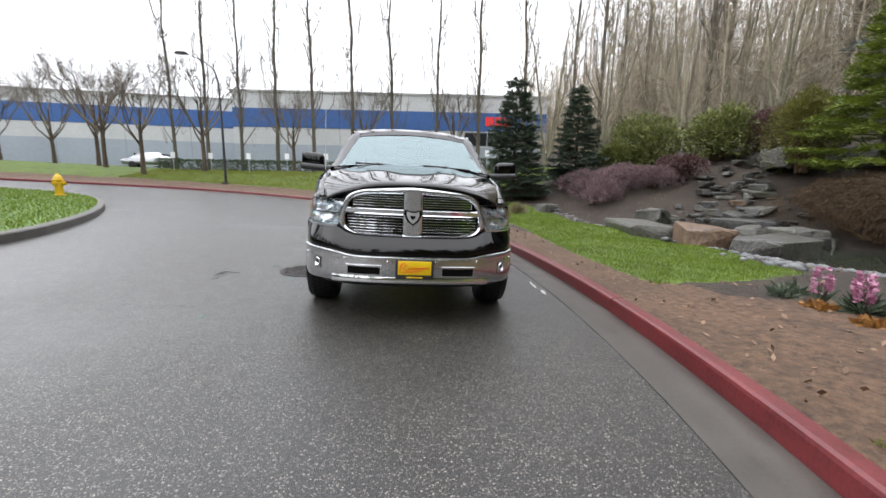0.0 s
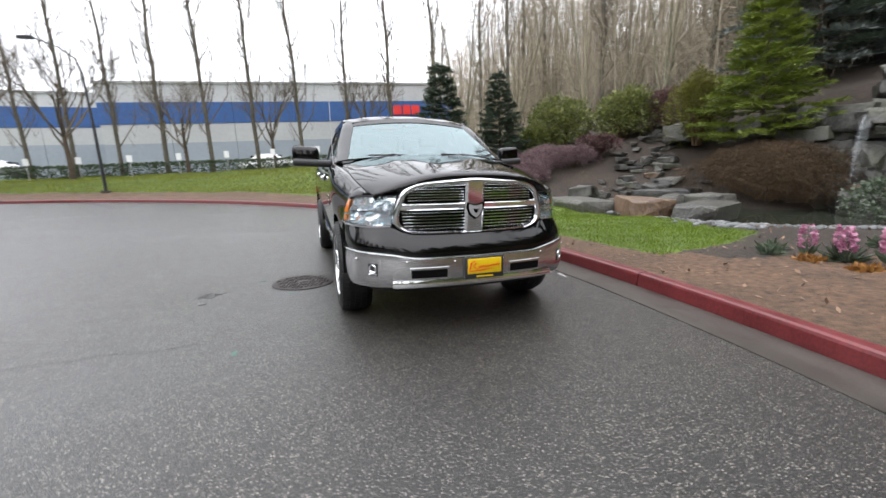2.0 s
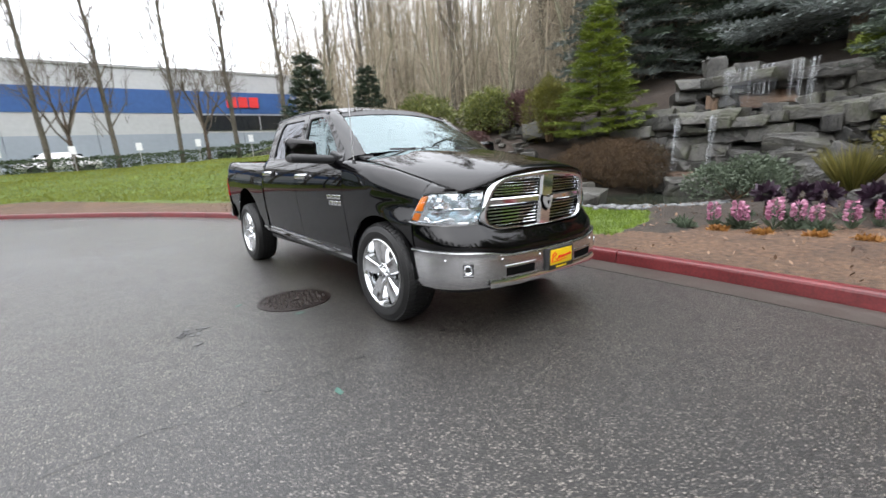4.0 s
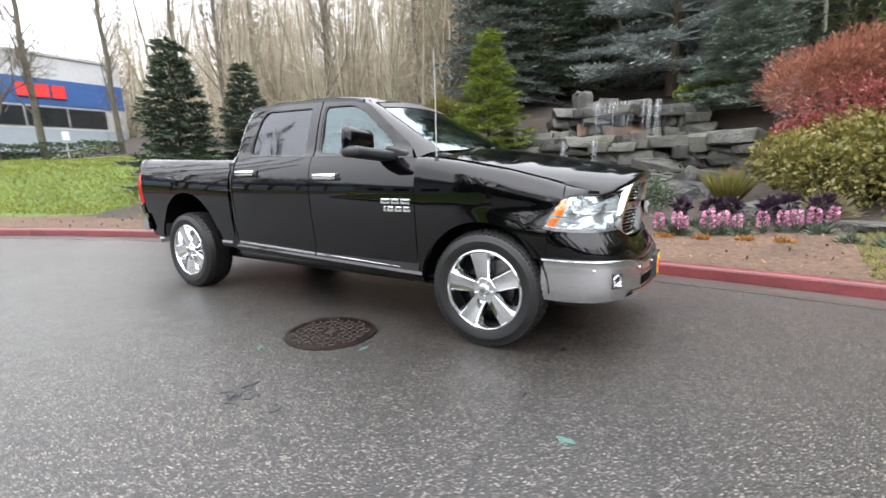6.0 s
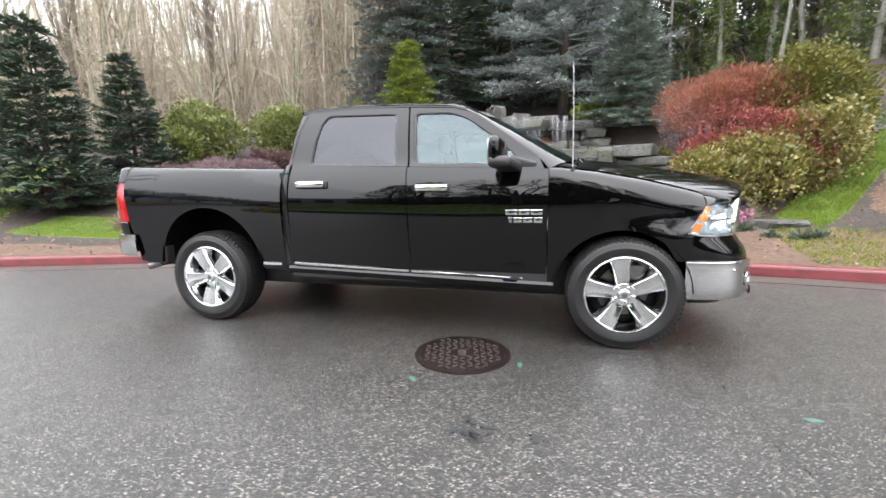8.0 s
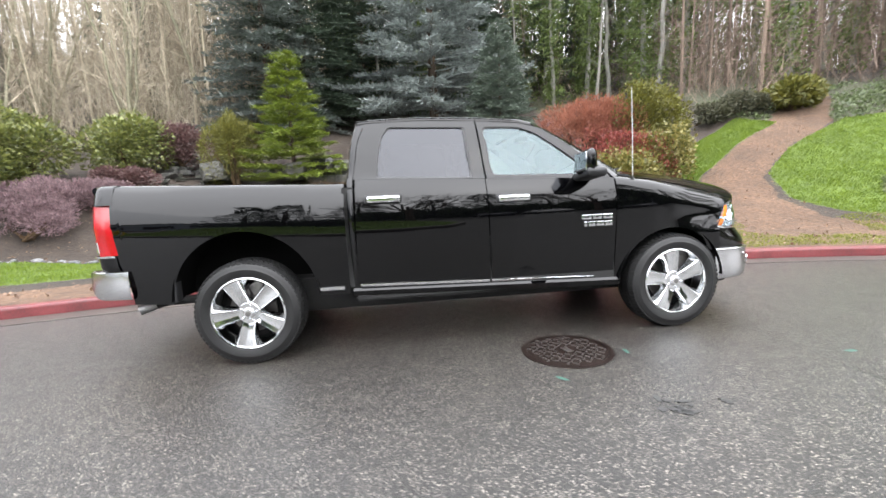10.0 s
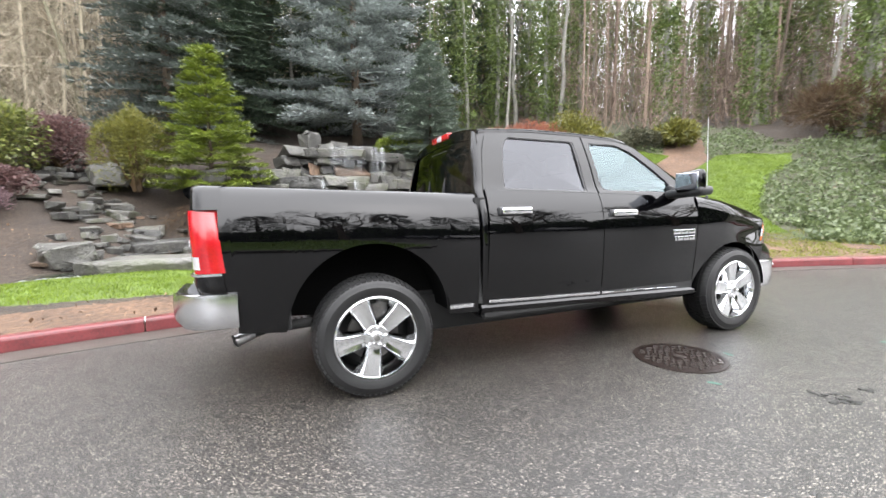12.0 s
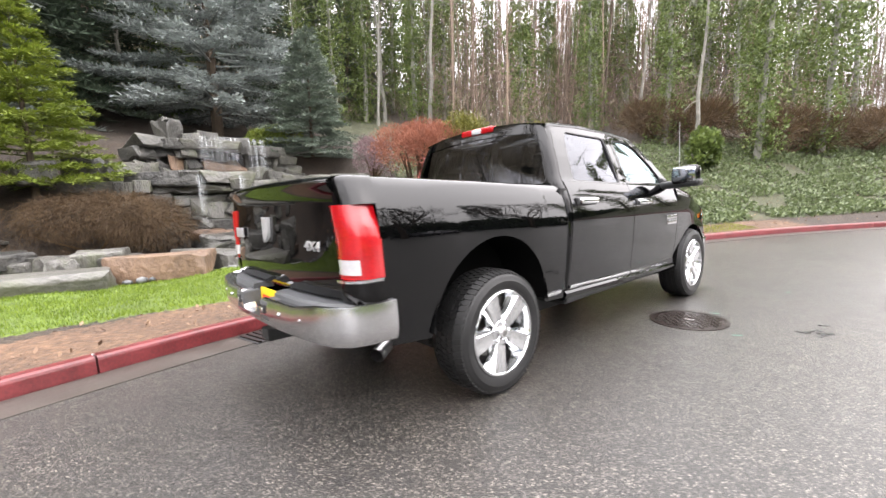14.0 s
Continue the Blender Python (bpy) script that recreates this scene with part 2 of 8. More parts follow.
TWIG = surface("brown_grey_twigs", (0.0675, 0.0525, 0.0375), (0.18, 0.15, 0.1125), 0.9, scale=0.6, fine=9, bump=0.0, random_tint=0.5, island=True)
FOREST_TWIG = surface("tan_grey_wood_of_forest", (0.22, 0.185, 0.13), (0.58, 0.5, 0.375), 0.9, scale=0.12, fine=2, bump=0.0, random_tint=0.45, island=True)
RUSSET_TWIG = surface("russet_wood_of_undergrowth", (0.1, 0.073, 0.054), (0.32, 0.235, 0.18), 0.9, scale=0.12, fine=2, bump=0.0, random_tint=0.45, island=True)
MOSSY_BARK = surface("mossy_pale_alder_bark", (0.11, 0.105, 0.06), (0.34, 0.315, 0.22), 0.85, scale=1.2, fine=9, bump=0.4)
PALE_BARK = surface("pale_alder_bark", (0.124, 0.1178, 0.0992), (0.31, 0.2976, 0.2604), 0.8, scale=1.5, fine=9, bump=0.3)
GRASS = leafy("bright_lawn_grass", (0.065, 0.12, 0.006), (0.23, 0.32, 0.022), 0.55, 0.3)
HEDGE_DULL = leafy("dull_green_brown_evergreen", (0.03, 0.034, 0.018), (0.13, 0.125, 0.07), 0.6)
GRASS_MOSSY = leafy("yellow_mossy_grass", (0.1, 0.125, 0.01), (0.28, 0.31, 0.035), 0.6, 0.3)
SPRUCE_BLUE = leafy("silver_blue_spruce_needles", (0.105, 0.123, 0.115), (0.48, 0.535, 0.515), 0.6, 0.2, 0.4)
FIR_GREEN = leafy("bright_green_fir_needles", (0.07, 0.11, 0.012), (0.3, 0.37, 0.05), 0.55, 0.2, 0.3)
FIR_DARK = leafy("dark_green_fir_needles", (0.024, 0.042, 0.026), (0.1, 0.14, 0.09), 0.6, 0.1, 0.25)
RHODO = leafy("rhododendron_leaves", (0.04, 0.06, 0.013), (0.27, 0.29, 0.075), 0.4)
IVY = leafy("ivy_leaves", (0.03, 0.058, 0.012), (0.2, 0.265, 0.06), 0.45, 0.3, 0.4)
IVY_GROUND = leafy("sage_green_ivy_cover", (0.045, 0.068, 0.025), (0.2, 0.25, 0.11), 0.45, 0.3, 0.5)
SPRUCE_DULL = leafy("dull_blue_green_needles", (0.065, 0.085, 0.076), (0.25, 0.285, 0.26), 0.6, 0.1, 0.25)
CEDAR_PALE = leafy("pale_blue_green_conifer", (0.07, 0.1, 0.078), (0.25, 0.3, 0.235), 0.6, 0.15, 0.25)
HEATHER = leafy("mauve_heather", (0.1, 0.058, 0.064), (0.35, 0.235, 0.25), 0.8)
DARK_RED_LEAF = leafy("dull_russet_mauve_leaves", (0.05, 0.022, 0.02), (0.18, 0.095, 0.088), 0.6)
RED_TWIG = leafy("orange_red_twigs", (0.16, 0.052, 0.032), (0.4, 0.15, 0.085), 0.7)
RED_LEAF = leafy("crimson_leaves", (0.12, 0.02, 0.018), (0.36, 0.085, 0.062), 0.5)
GOLD_LEAF = leafy("yellow_green_variegated_leaves", (0.0544, 0.068, 0.0102), (0.34, 0.2856, 0.0816), 0.45)
OLIVE_LEAF = leafy("yellow_olive_foliage", (0.0612, 0.068, 0.0068), (0.204, 0.1904, 0.0272), 0.6)
BROWN_STEM = leafy("russet_dead_stems", (0.034, 0.02, 0.009), (0.14, 0.084, 0.036), 0.8)
PINK = leafy("pink_hyacinth_petals", (0.4, 0.12, 0.24), (0.75, 0.4, 0.53), 0.5)
PURPLE_LEAF = leafy("dark_purple_kale_leaves", (0.0136, 0.00816, 0.0136), (0.068, 0.034, 0.0612), 0.5)
ORANGE_LEAF = leafy("amber_heuchera_leaves", (0.204, 0.0748, 0.0136), (0.476, 0.2448, 0.068), 0.5)
GREY_GREEN = leafy("grey_green_herb_leaves", (0.0408, 0.0612, 0.034), (0.1632, 0.204, 0.136), 0.6)
STRAW = leafy("straw_coloured_grass", (0.136, 0.1156, 0.0544), (0.34, 0.2992, 0.1768), 0.7)
WATER = plain("dark_pond_water", (0.03, 0.035, 0.025), 0.03, ior=1.33)
FALLING = plain("falling_white_water", (0.6, 0.63, 0.65), 0.4, ior=1.33)
FALLING.node_tree.nodes["Principled BSDF"].inputs["Alpha"].default_value = 0.3


# ---- mesh helpers ----
def part(name, bm, material, parent=None, label="", smooth=False):
    me = bpy.data.meshes.new(name)
    bm.to_mesh(me)
    bm.free()
    return part_mesh(name, me, material, parent, label, smooth)


def part_mesh(name, me, material, parent=None, label="", smooth=False):
    for mm in material if isinstance(material, (list, tuple)) else [material]:
        me.materials.append(mm)
    if smooth:
        me.shade_smooth()
    ob = new(name, me)
    if parent:
        ob.parent = parent
    if label:
        tagged(ob, label)
    return ob


def raw(verts, faces):
    me = bpy.data.meshes.new("mesh")
    me.from_pydata(verts, [], faces)
    me.update()
    return me


def at_site(x, y, z=0.0):
    return SITE @ Vector((x, y, z))


def thing(name, m, label, category, group="", kind=""):
    ob = new(name)
    ob.matrix_world = m
    return tagged(ob, label, category, group, kind)


# ---- the kerb's line and the lie of the land (site frame: road at z = 0) ----
KERB_X = [-60, -17, -10.2, -6.1, -2.2, -0.45, 0.8, 1.5, 1.95, 2.15, 2.2, 2.13, 1.9, 1.55, 1.15, 0.05, -1.6, -5.0, -9.5, -14.0, -20.0, -90]
KERB_Y = [-60, -23, -17, -12.4, -7.4, -4.8, -2.2, -0.3, 1.6, 3.5, 5.0, 7.0, 9.0, 10.8, 12.2, 15.3, 18.2, 22.2, 25.6, 27.6, 28.6, 33]


def catmull(xs, ys, step):
    out = []
    for i in range(len(xs) - 1):
        p = [np.array((xs[min(max(k, 0), len(xs) - 1)], ys[min(max(k, 0), len(xs) - 1)]), float) for k in range(i - 1, i + 3)]
        count = max(1, int(np.linalg.norm(p[2] - p[1]) / step))
        for k in range(count):
            u = k / count
            m1, m2 = (p[2] - p[0]) / 2, (p[3] - p[1]) / 2
            length = np.linalg.norm(p[2] - p[1])
            m1, m2 = (v * min(1, length / max(np.linalg.norm(v), 1e-6)) for v in (m1, m2))
            out.append((2 * u**3 - 3 * u**2 + 1) * p[1] + (u**3 - 2 * u**2 + u) * m1 + (3 * u**2 - 2 * u**3) * p[2] + (u**3 - u**2) * m2)
    out.append(np.array((xs[-1], ys[-1]), float))
    return np.array(out)


KERB = catmull(KERB_X, KERB_Y, 0.35)
for _ in range(6):
    KERB[1:-1] = (KERB[:-2] + 2 * KERB[1:-1] + KERB[2:]) / 4
KERB = np.stack([np.interp(np.arange(0, len(KERB) - 1, 0.2), np.arange(len(KERB)), KERB[:, q]) for q in (0, 1)], 1)
for _ in range(6):
    KERB[1:-1] = (KERB[:-2] + 2 * KERB[1:-1] + KERB[2:]) / 4
KERB_S = np.r_[0, np.cumsum(np.linalg.norm(np.diff(KERB, axis=0), axis=1))]
KERB_S -= KERB_S[np.argmin(np.linalg.norm(KERB - (2.2, 5.0), axis=1))]
along = np.gradient(KERB, axis=0)
along /= np.linalg.norm(along, axis=1)[:, None]
OUT = np.stack([along[:, 1], -along[:, 0]], 1)

DEPTHS = [0.15, 2, 4, 6, 8, 10, 12, 14, 18, 25, 40, 70, 200]
SECTIONS = {
    -30: [0.15, 0.6, 1.4, 2.2, 3.0, 3.8, 4.4, 4.8, 5.6, 7.0, 9, 11, 12],
    -12: [0.15, 0.45, 1.2, 2.0, 2.9, 3.8, 4.5, 5.1, 6.2, 8.0, 11, 15, 17],
    -7: [0.15, 0.35, 0.9, 1.8, 2.7, 3.5, 4.2, 4.9, 6.0, 8.0, 15, 24, 27],
    -3: [0.15, 0.28, 0.5, 0.85, 1.35, 1.9, 2.9, 4.0, 5.0, 7.5, 15, 25, 28],
    -0.5: [0.15, 0.25, 0.3, 0.25, 0.35, 0.5, 0.9, 3.9, 5.0, 7.5, 15, 25, 28],
    1.5: [0.15, 0.2, 0.2, -0.1, -0.2, -0.1, 0.6, 3.9, 5.0, 7.5, 15, 25, 28],
    4.5: [0.15, 0.2, 0.2, -0.05, -0.1, 0.5, 1.6, 3.6, 5.0, 7.5, 15, 25, 28],
    7: [0.15, 0.2, 0.22, 0.0, 0.6, 1.8, 2.5, 3.1, 4.6, 7.0, 14, 25, 28],
    11: [0.15, 0.2, 0.3, 0.6, 1.2, 1.9, 2.4, 2.9, 4.0, 6.5, 12, 24, 28],
    16: [0.15, 0.2, 0.65, 1.4, 1.9, 2.1, 2.3, 2.5, 3.0, 5.0, 10, 20, 24],
    24: [0.15, 0.2, 0.6, 1.2, 1.55, 1.65, 1.7, 1.7, 1.8, 2.0, 3.0, 7, 9],
    35: [0.15, 0.25, 0.7, 1.0, 1.1, 1.2, 1.2, 1.2, 1.2, 1.2, 1.2, 1.2, 1.2],
}
SECTION_S = np.array(list(SECTIONS), float)
SECTION_Z = np.array([v for v in SECTIONS.values()], float)


def height(s, d):
    """The ground's height s along the kerb and d behind its face, in the site frame."""
    w = np.array([np.interp(d, DEPTHS, row) for row in SECTION_Z])
    return float(np.interp(s, SECTION_S, w))


def locate(x, y):
    """Along the kerb and out from it, of a point of the plan."""
    i = int(np.argmin((KERB[:, 0] - x) ** 2 + (KERB[:, 1] - y) ** 2))
    v = np.array((x, y)) - KERB[i]
    return KERB_S[i] + float(v @ along[i]), float(v @ OUT[i])


def land(x, y):
    s, d = locate(x, y)
    return height(s, d) if d > 0.15 else 0.0


def plan(s, d):
    i = int(np.clip(np.searchsorted(KERB_S, s), 1, len(KERB_S) - 1))
    u = (s - KERB_S[i - 1]) / (KERB_S[i] - KERB_S[i - 1])
    p = KERB[i - 1] * (1 - u) + KERB[i] * u
    o = OUT[i - 1] * (1 - u) + OUT[i] * u
    return p + d * o / np.linalg.norm(o)


def smooth(a, b, v):
    u = min(1, max(0, (v - a) / (b - a)))
    return u * u * (3 - 2 * u)


def inside(poly, x, y):
    hit = False
    for (x1, y1), (x2, y2) in zip(poly, poly[1:] + poly[:1]):
        if (y1 > y) != (y2 > y) and x < (x2 - x1) * (y - y1) / (y2 - y1) + x1:
            hit = not hit
    return hit


def edge_distance(line, x, y):
    best = 1e9
    for (x1, y1), (x2, y2) in zip(line, line[1:]):
        dx, dy = x2 - x1, y2 - y1
        u = min(1, max(0, ((x - x1) * dx + (y - y1) * dy) / (dx * dx + dy * dy)))
        best = min(best, math.hypot(x - x1 - u * dx, y - y1 - u * dy))
    return best


LAWN_POND = [(2.95, 4.5), (4.2, 4.55), (5.5, 5.1), (5.75, 6.0), (6.1, 7.0), (6.5, 8.3), (6.3, 10.4), (6.0, 12.5), (5.6, 15.5), (4.6, 18.2), (2.9, 17.4), (2.7, 14.5), (3.05, 12.5), (3.1, 10.5), (2.95, 7)]
LAWN_BUSH = [(4.4, 0.4), (5.6, 0.6), (7.4, -1.0), (9.4, -3.2), (10.4, -6.0), (9.0, -6.3), (8.3, -4.2), (7.3, -2.2), (5.6, -0.7)]
LAWN_IVY = [(3.6, -2.7), (4.7, -2.6), (6.2, -3.35), (7.2, -5.0), (8.1, -7.7), (6.6, -9.9), (5.9, -8.6), (5.5, -6.6), (4.2, -4.3), (2.9, -3.3)]
PATH_LINE = [(1.5, -2.6), (3.2, -1.3), (5.2, -1.6), (6.75, -2.75), (7.75, -4.6), (8.5, -6.6), (11.0, -9.5)]


def soft_inside(poly, x, y, soft=0.25):
    e = edge_distance(poly + poly[:1], x, y)
    return min(1, max(0, 0.5 + (e if inside(poly, x, y) else -e) / (2 * soft)))


def zones(s, d, x, y):
    """How much of bark, ivy and lawn lies at a point."""
    lawn = 0.0
    if d < 14 and -16 < s < 20:
        lawn = max(soft_inside(p, x, y) for p in (LAWN_POND, LAWN_BUSH, LAWN_IVY))
    back = smooth(10.5, 13.5, s) * smooth(2.0, 2.6, d - 0.6 * smooth(14, 22, s)) * (1 - smooth(11, 16, d) * (1 - smooth(16, 24, s)))
    lawn = max(lawn, back)
    bark = 1 - smooth(1.0, 1.5, d - 1.6 * smooth(8, 14, s))
    if -14 < s < -1:
        bark = max(bark, 1 - smooth(0.6, 0.98, edge_distance(PATH_LINE, x, y)))
        if s > -6.5:
            bark = max(bark, 0.75 * (1 - smooth(2.2, 3.0, d)))
    ivy = smooth(-6.2, -8.0, s) * smooth(0.7, 1.2, d) * (1 - bark) if s < -6 else smooth(-3.2, -4.4, s) * smooth(7, 8.5, d) * (1 - bark)
    ivy *= 1 - smooth(-9, -12, s) * smooth(8, 11, d) * 0.8
    if s < -8:
        bark *= smooth(-13, -9, s)
    return bark * (1 - lawn), ivy * (1 - lawn), lawn


# ---- ground, road, kerb ----
def build_ground():
    near = np.arange(-26, 40, 0.33)
    ss = np.r_[-95, -70, -50, -40, -33, -29, near, 42, 46, 52, 60, 75, 95]
    ds = np.r_[0.13, np.arange(0.35, 13, 0.33), np.arange(13.4, 24, 0.8), 26, 29, 33, 38, 45, 55, 70, 95, 140, 220, 400, 900]
    verts, cols = [], []
    for s in ss:
        for d in ds:
            x, y = plan(s, d)
            z = height(s, d)
            bumpy = 0.0 if d < 0.3 else min(1, d / 6) * 0.14 * noise.noise((x * 0.5, y * 0.5, 0)) + 0.02 * noise.noise((x * 2.7, y * 2.7, 3))
            verts.append(SITE @ Vector((x, y, z + bumpy)))
            cols.append(zones(s, d, x, y))
    w = len(ds)
    faces = [(i * w + j, i * w + j + 1, (i + 1) * w + j + 1, (i + 1) * w + j) for i in range(len(ss) - 1) for j in range(w - 1)]
    me = raw(verts, [f[::-1] for f in faces])
    for k, zone in enumerate(("bark", "ivy", "lawn")):
        a = me.attributes.new(zone, "FLOAT", "POINT")
        a.data.foreach_set("value", np.array([c[k] for c in cols], np.float32))
    ob = part_mesh("ground", me, GROUND, smooth=True)
    return tagged(ob, "sloping garden ground of bark, lawn soil and ivy", "ground", kind="structure")


def sweep(profile, s0, s1, step=0.35, closed=False):
    """Verts and faces of a profile of (d, z) carried along the kerb's line."""
    stops = np.linspace(s0, s1, max(2, int((s1 - s0) / step) + 1))
    verts = [(*plan(s, d), z) for s in stops for d, z in profile]
    w = len(profile)
    faces = [(i * w + j, (i + 1) * w + j, (i + 1) * w + j + 1, i * w + j + 1) for i in range(len(stops) - 1) for j in range(w - 1)]
    if closed:
        faces += [tuple(range(w)), tuple(range((len(stops) - 1) * w, len(stops) * w))[::-1]]
    return verts, faces


def build_road():
    me = raw([SITE @ Vector(p) for p in ((-900, -900, 0), (2.3, -900, 0), (2.3, 5, 0), (2.3, 900, 0), (-900, 900, 0))], [(0, 1, 2, 3, 4)])
    return tagged(part_mesh("road", me, ASPHALT), "wet dark asphalt road with pale aggregate", "road", kind="structure")


def build_kerb():
    v, f = sweep([(-0.4, -0.1), (-0.4, 0.006), (-0.2, 0.004), (0.0, 0.006), (0.02, -0.1)], -60, 70)
    me = raw([SITE @ Vector(p) for p in v], f)
    tagged(part_mesh("gutter", me, CONCRETE), "pale wet concrete gutter beside the kerb", "gutter", kind="structure")
    kerb = tagged(new("kerb"), "worn red painted concrete kerb", "kerb", kind="structure")
    profile = [(0.0, -0.1), (0.0, 0.02), (0.012, 0.115), (0.02, 0.135), (0.04, 0.148), (0.13, 0.152), (0.15, 0.145), (0.155, 0.05), (0.155, -0.1)]
    start = -1.0 + 0.02
    for k in range(-9, 12):
        s0 = start + 6.0 * k
        v, f = sweep(profile, s0 + 0.008, s0 + 6.0 - 0.008, closed=True)
        part_mesh("kerb_section", raw([SITE @ Vector(p) for p in v], [q[::-1] for q in f]), RED_PAINT, kerb)
    return kerb


ground = build_ground()
road = build_road()
kerb = build_kerb()


# ---- growing things ----
class Mesh:
    def __init__(self):
        self.v, self.f = [], []

    def tube(self, pts, radii, sides=5):
        pts = [Vector(p) for p in pts]
        base = len(self.v)
        for i, p in enumerate(pts):
            way = (pts[min(i + 1, len(pts) - 1)] - pts[max(i - 1, 0)]).normalized()
            a = way.orthogonal().normalized()
            b = way.cross(a)
            for k in range(sides):
                t = 2 * math.pi * k / sides
                self.v.append(p + radii[i] * (math.cos(t) * a + math.sin(t) * b))
        for i in range(len(pts) - 1):
            for k in range(sides):
                j = (k + 1) % sides
                self.f.append((base + i * sides + k, base + i * sides + j, base + (i + 1) * sides + j, base + (i + 1) * sides + k))

    def sliver(self, a, b, w):
        a, b = Vector(a), Vector(b)
        side = (b - a).cross(Vector((random.uniform(-1, 1), random.uniform(-1, 1), random.uniform(-1, 1))))
        if side.length < 1e-6:
            return
        side = side.normalized() * w
        n = len(self.v)
        self.v += [a - side, a + side, b]
        self.f.append((n, n + 1, n + 2))

    def leaf(self, p, way, w, normal=None):
        """A bent pointed leaf from p along way."""
        way = Vector(way)
        n0 = normal or Vector((random.uniform(-1, 1), random.uniform(-1, 1), random.uniform(-0.4, 1)))
        side = way.cross(n0)
        if side.length < 1e-6:
            return
        side = side.normalized() * w
        n = len(self.v)
        mid = Vector(p) + way * 0.5
        self.v += [Vector(p), mid + side, Vector(p) + way, mid - side]
        self.f.append((n, n + 1, n + 2, n + 3))

    def add(self, other, m):
        n = len(self.v)
        self.v += [m @ Vector(p) for p in other.v]
        self.f += [tuple(n + i for i in f) for f in other.f]

    def mesh(self):
        return raw(self.v, self.f)


def rand_dir(up=0.0):
    while True:
        v = Vector((random.uniform(-1, 1), random.uniform(-1, 1), random.uniform(-1, 1)))
        if 0.1 < v.length < 1:
            v = v.normalized() + Vector((0, 0, up))
            return v.normalized()


def bare_tree(h, r, style, seed):
    """Trunk and crown meshes of a leafless tree."""
    random.seed(seed)
    trunk, crown = Mesh(), Mesh()
    lean = Vector((random.uniform(-0.02, 0.02), random.uniform(-0.02, 0.02), 0))
    if style == "poplar":
        pts = [Vector((0, 0, h * k / 12)) + lean * h * k / 12 + Vector((random.uniform(-0.03, 0.03), random.uniform(-0.03, 0.03), 0)) * min(k, 3) for k in range(13)]
        trunk.tube(pts, [r * (1 - 0.075 * k) + 0.01 for k in range(13)], 8)
        count, first = 60, 0.1
        for k in range(count):
            u = first + (0.97 - first) * (k / count) ** 0.8
            p = pts[int(u * 12)].lerp(pts[min(12, int(u * 12) + 1)], u * 12 % 1)
            t = random.uniform(0, 6.3)
            out = Vector((math.cos(t), math.sin(t), 0))
            length = h * random.uniform(0.12, 0.3) * (1.05 - 0.75 * u)
            spread = random.uniform(0.22, 0.5)
            q = p + out * length * spread * 0.6 + Vector((0, 0, length * 0.35))
            e = q + out * length * spread * 0.25 + Vector((0, 0, length * 0.65))
            br = r * (0.34 - 0.24 * u)
            crown.tube([p, q, e], [br, br * 0.6, 0.004], 4)
            for _ in range(13):
                a = q.lerp(e, random.uniform(-0.5, 0.95))
                d = (Vector((0, 0, 1)) + rand_dir() * 0.55).normalized()
                b = a + d * random.uniform(0.3, 1.1) * (1.1 - 0.6 * u)
                crown.sliver(a, b, 0.017)
                for _ in range(2):
                    c = a.lerp(b, random.uniform(0.3, 0.9))
                    crown.sliver(c, c + (d + rand_dir() * 0.6).normalized() * 0.5, 0.011)
    else:
        fork = h * random.uniform(0.2, 0.28)
        trunk.tube([(0, 0, 0), (0.02, 0, fork * 0.5), (0, 0.03, fork), (0.05, 0.05, h * 0.55)], [r * 1.15, r * 0.92, r * 0.85, r * 0.3], 8)

        def grow(p, d, length, rad, level):
            mid = p + d * length * 0.5 + rand_dir() * length * 0.06
            e = p + d * length + Vector((0, 0, length * 0.08))
            crown.tube([p, mid, e], [rad, rad * 0.8, rad * 0.55], 5 if level < 2 else 3)
            if level >= 3:
                for _ in range(5):
                    a = p.lerp(e, random.uniform(0.3, 1))
                    b = a + (d + rand_dir(0.15) * 0.8).normalized() * random.uniform(0.3, 0.7)
                    crown.sliver(a, b, 0.007)
                    for _ in range(2):
                        c = a.lerp(b, random.uniform(0.3, 0.9))
                        crown.sliver(c, c + (d + rand_dir(0.2)).normalized() * 0.3, 0.005)
                return
            for _ in range(random.choice((3, 3, 4))):
                nd = (d + rand_dir(0.25) * (0.62 if level else 0.55)).normalized()
                grow(p.lerp(e, random.uniform(0.55, 1)), nd, length * random.uniform(0.55, 0.75), rad * 0.5, level + 1)

        for k in range(7):
            t = 2 * math.pi * k / 7 + random.uniform(-0.4, 0.4)
            d = Vector((math.cos(t), math.sin(t), random.uniform(1.1, 2.2))).normalized()
            grow(Vector((0, 0, fork * random.uniform(0.8, 1.4))), d, h * random.uniform(0.26, 0.34), r * 0.45, 0)
    return trunk.mesh(), crown.mesh()


def tree_thing(name, meshes, mats, m, label, category="tree", group="", names=("trunk", "crown")):
    ob = thing(name, m, label, category, group)
    for nm, me, mt in zip(names, meshes, mats):
        part_mesh(nm, me, mt, ob)
    return ob


def upright(x, y, z=None, turn=0.0, size=1.0):
    """A true-up pose on the land at a point of the plan."""
    p = at_site(x, y, land(x, y) - 0.03 if z is None else z)
    return Matrix.Translation(p) @ pose(0, 0, 0, 0, 0, turn) @ Matrix.Scale(size, 4)


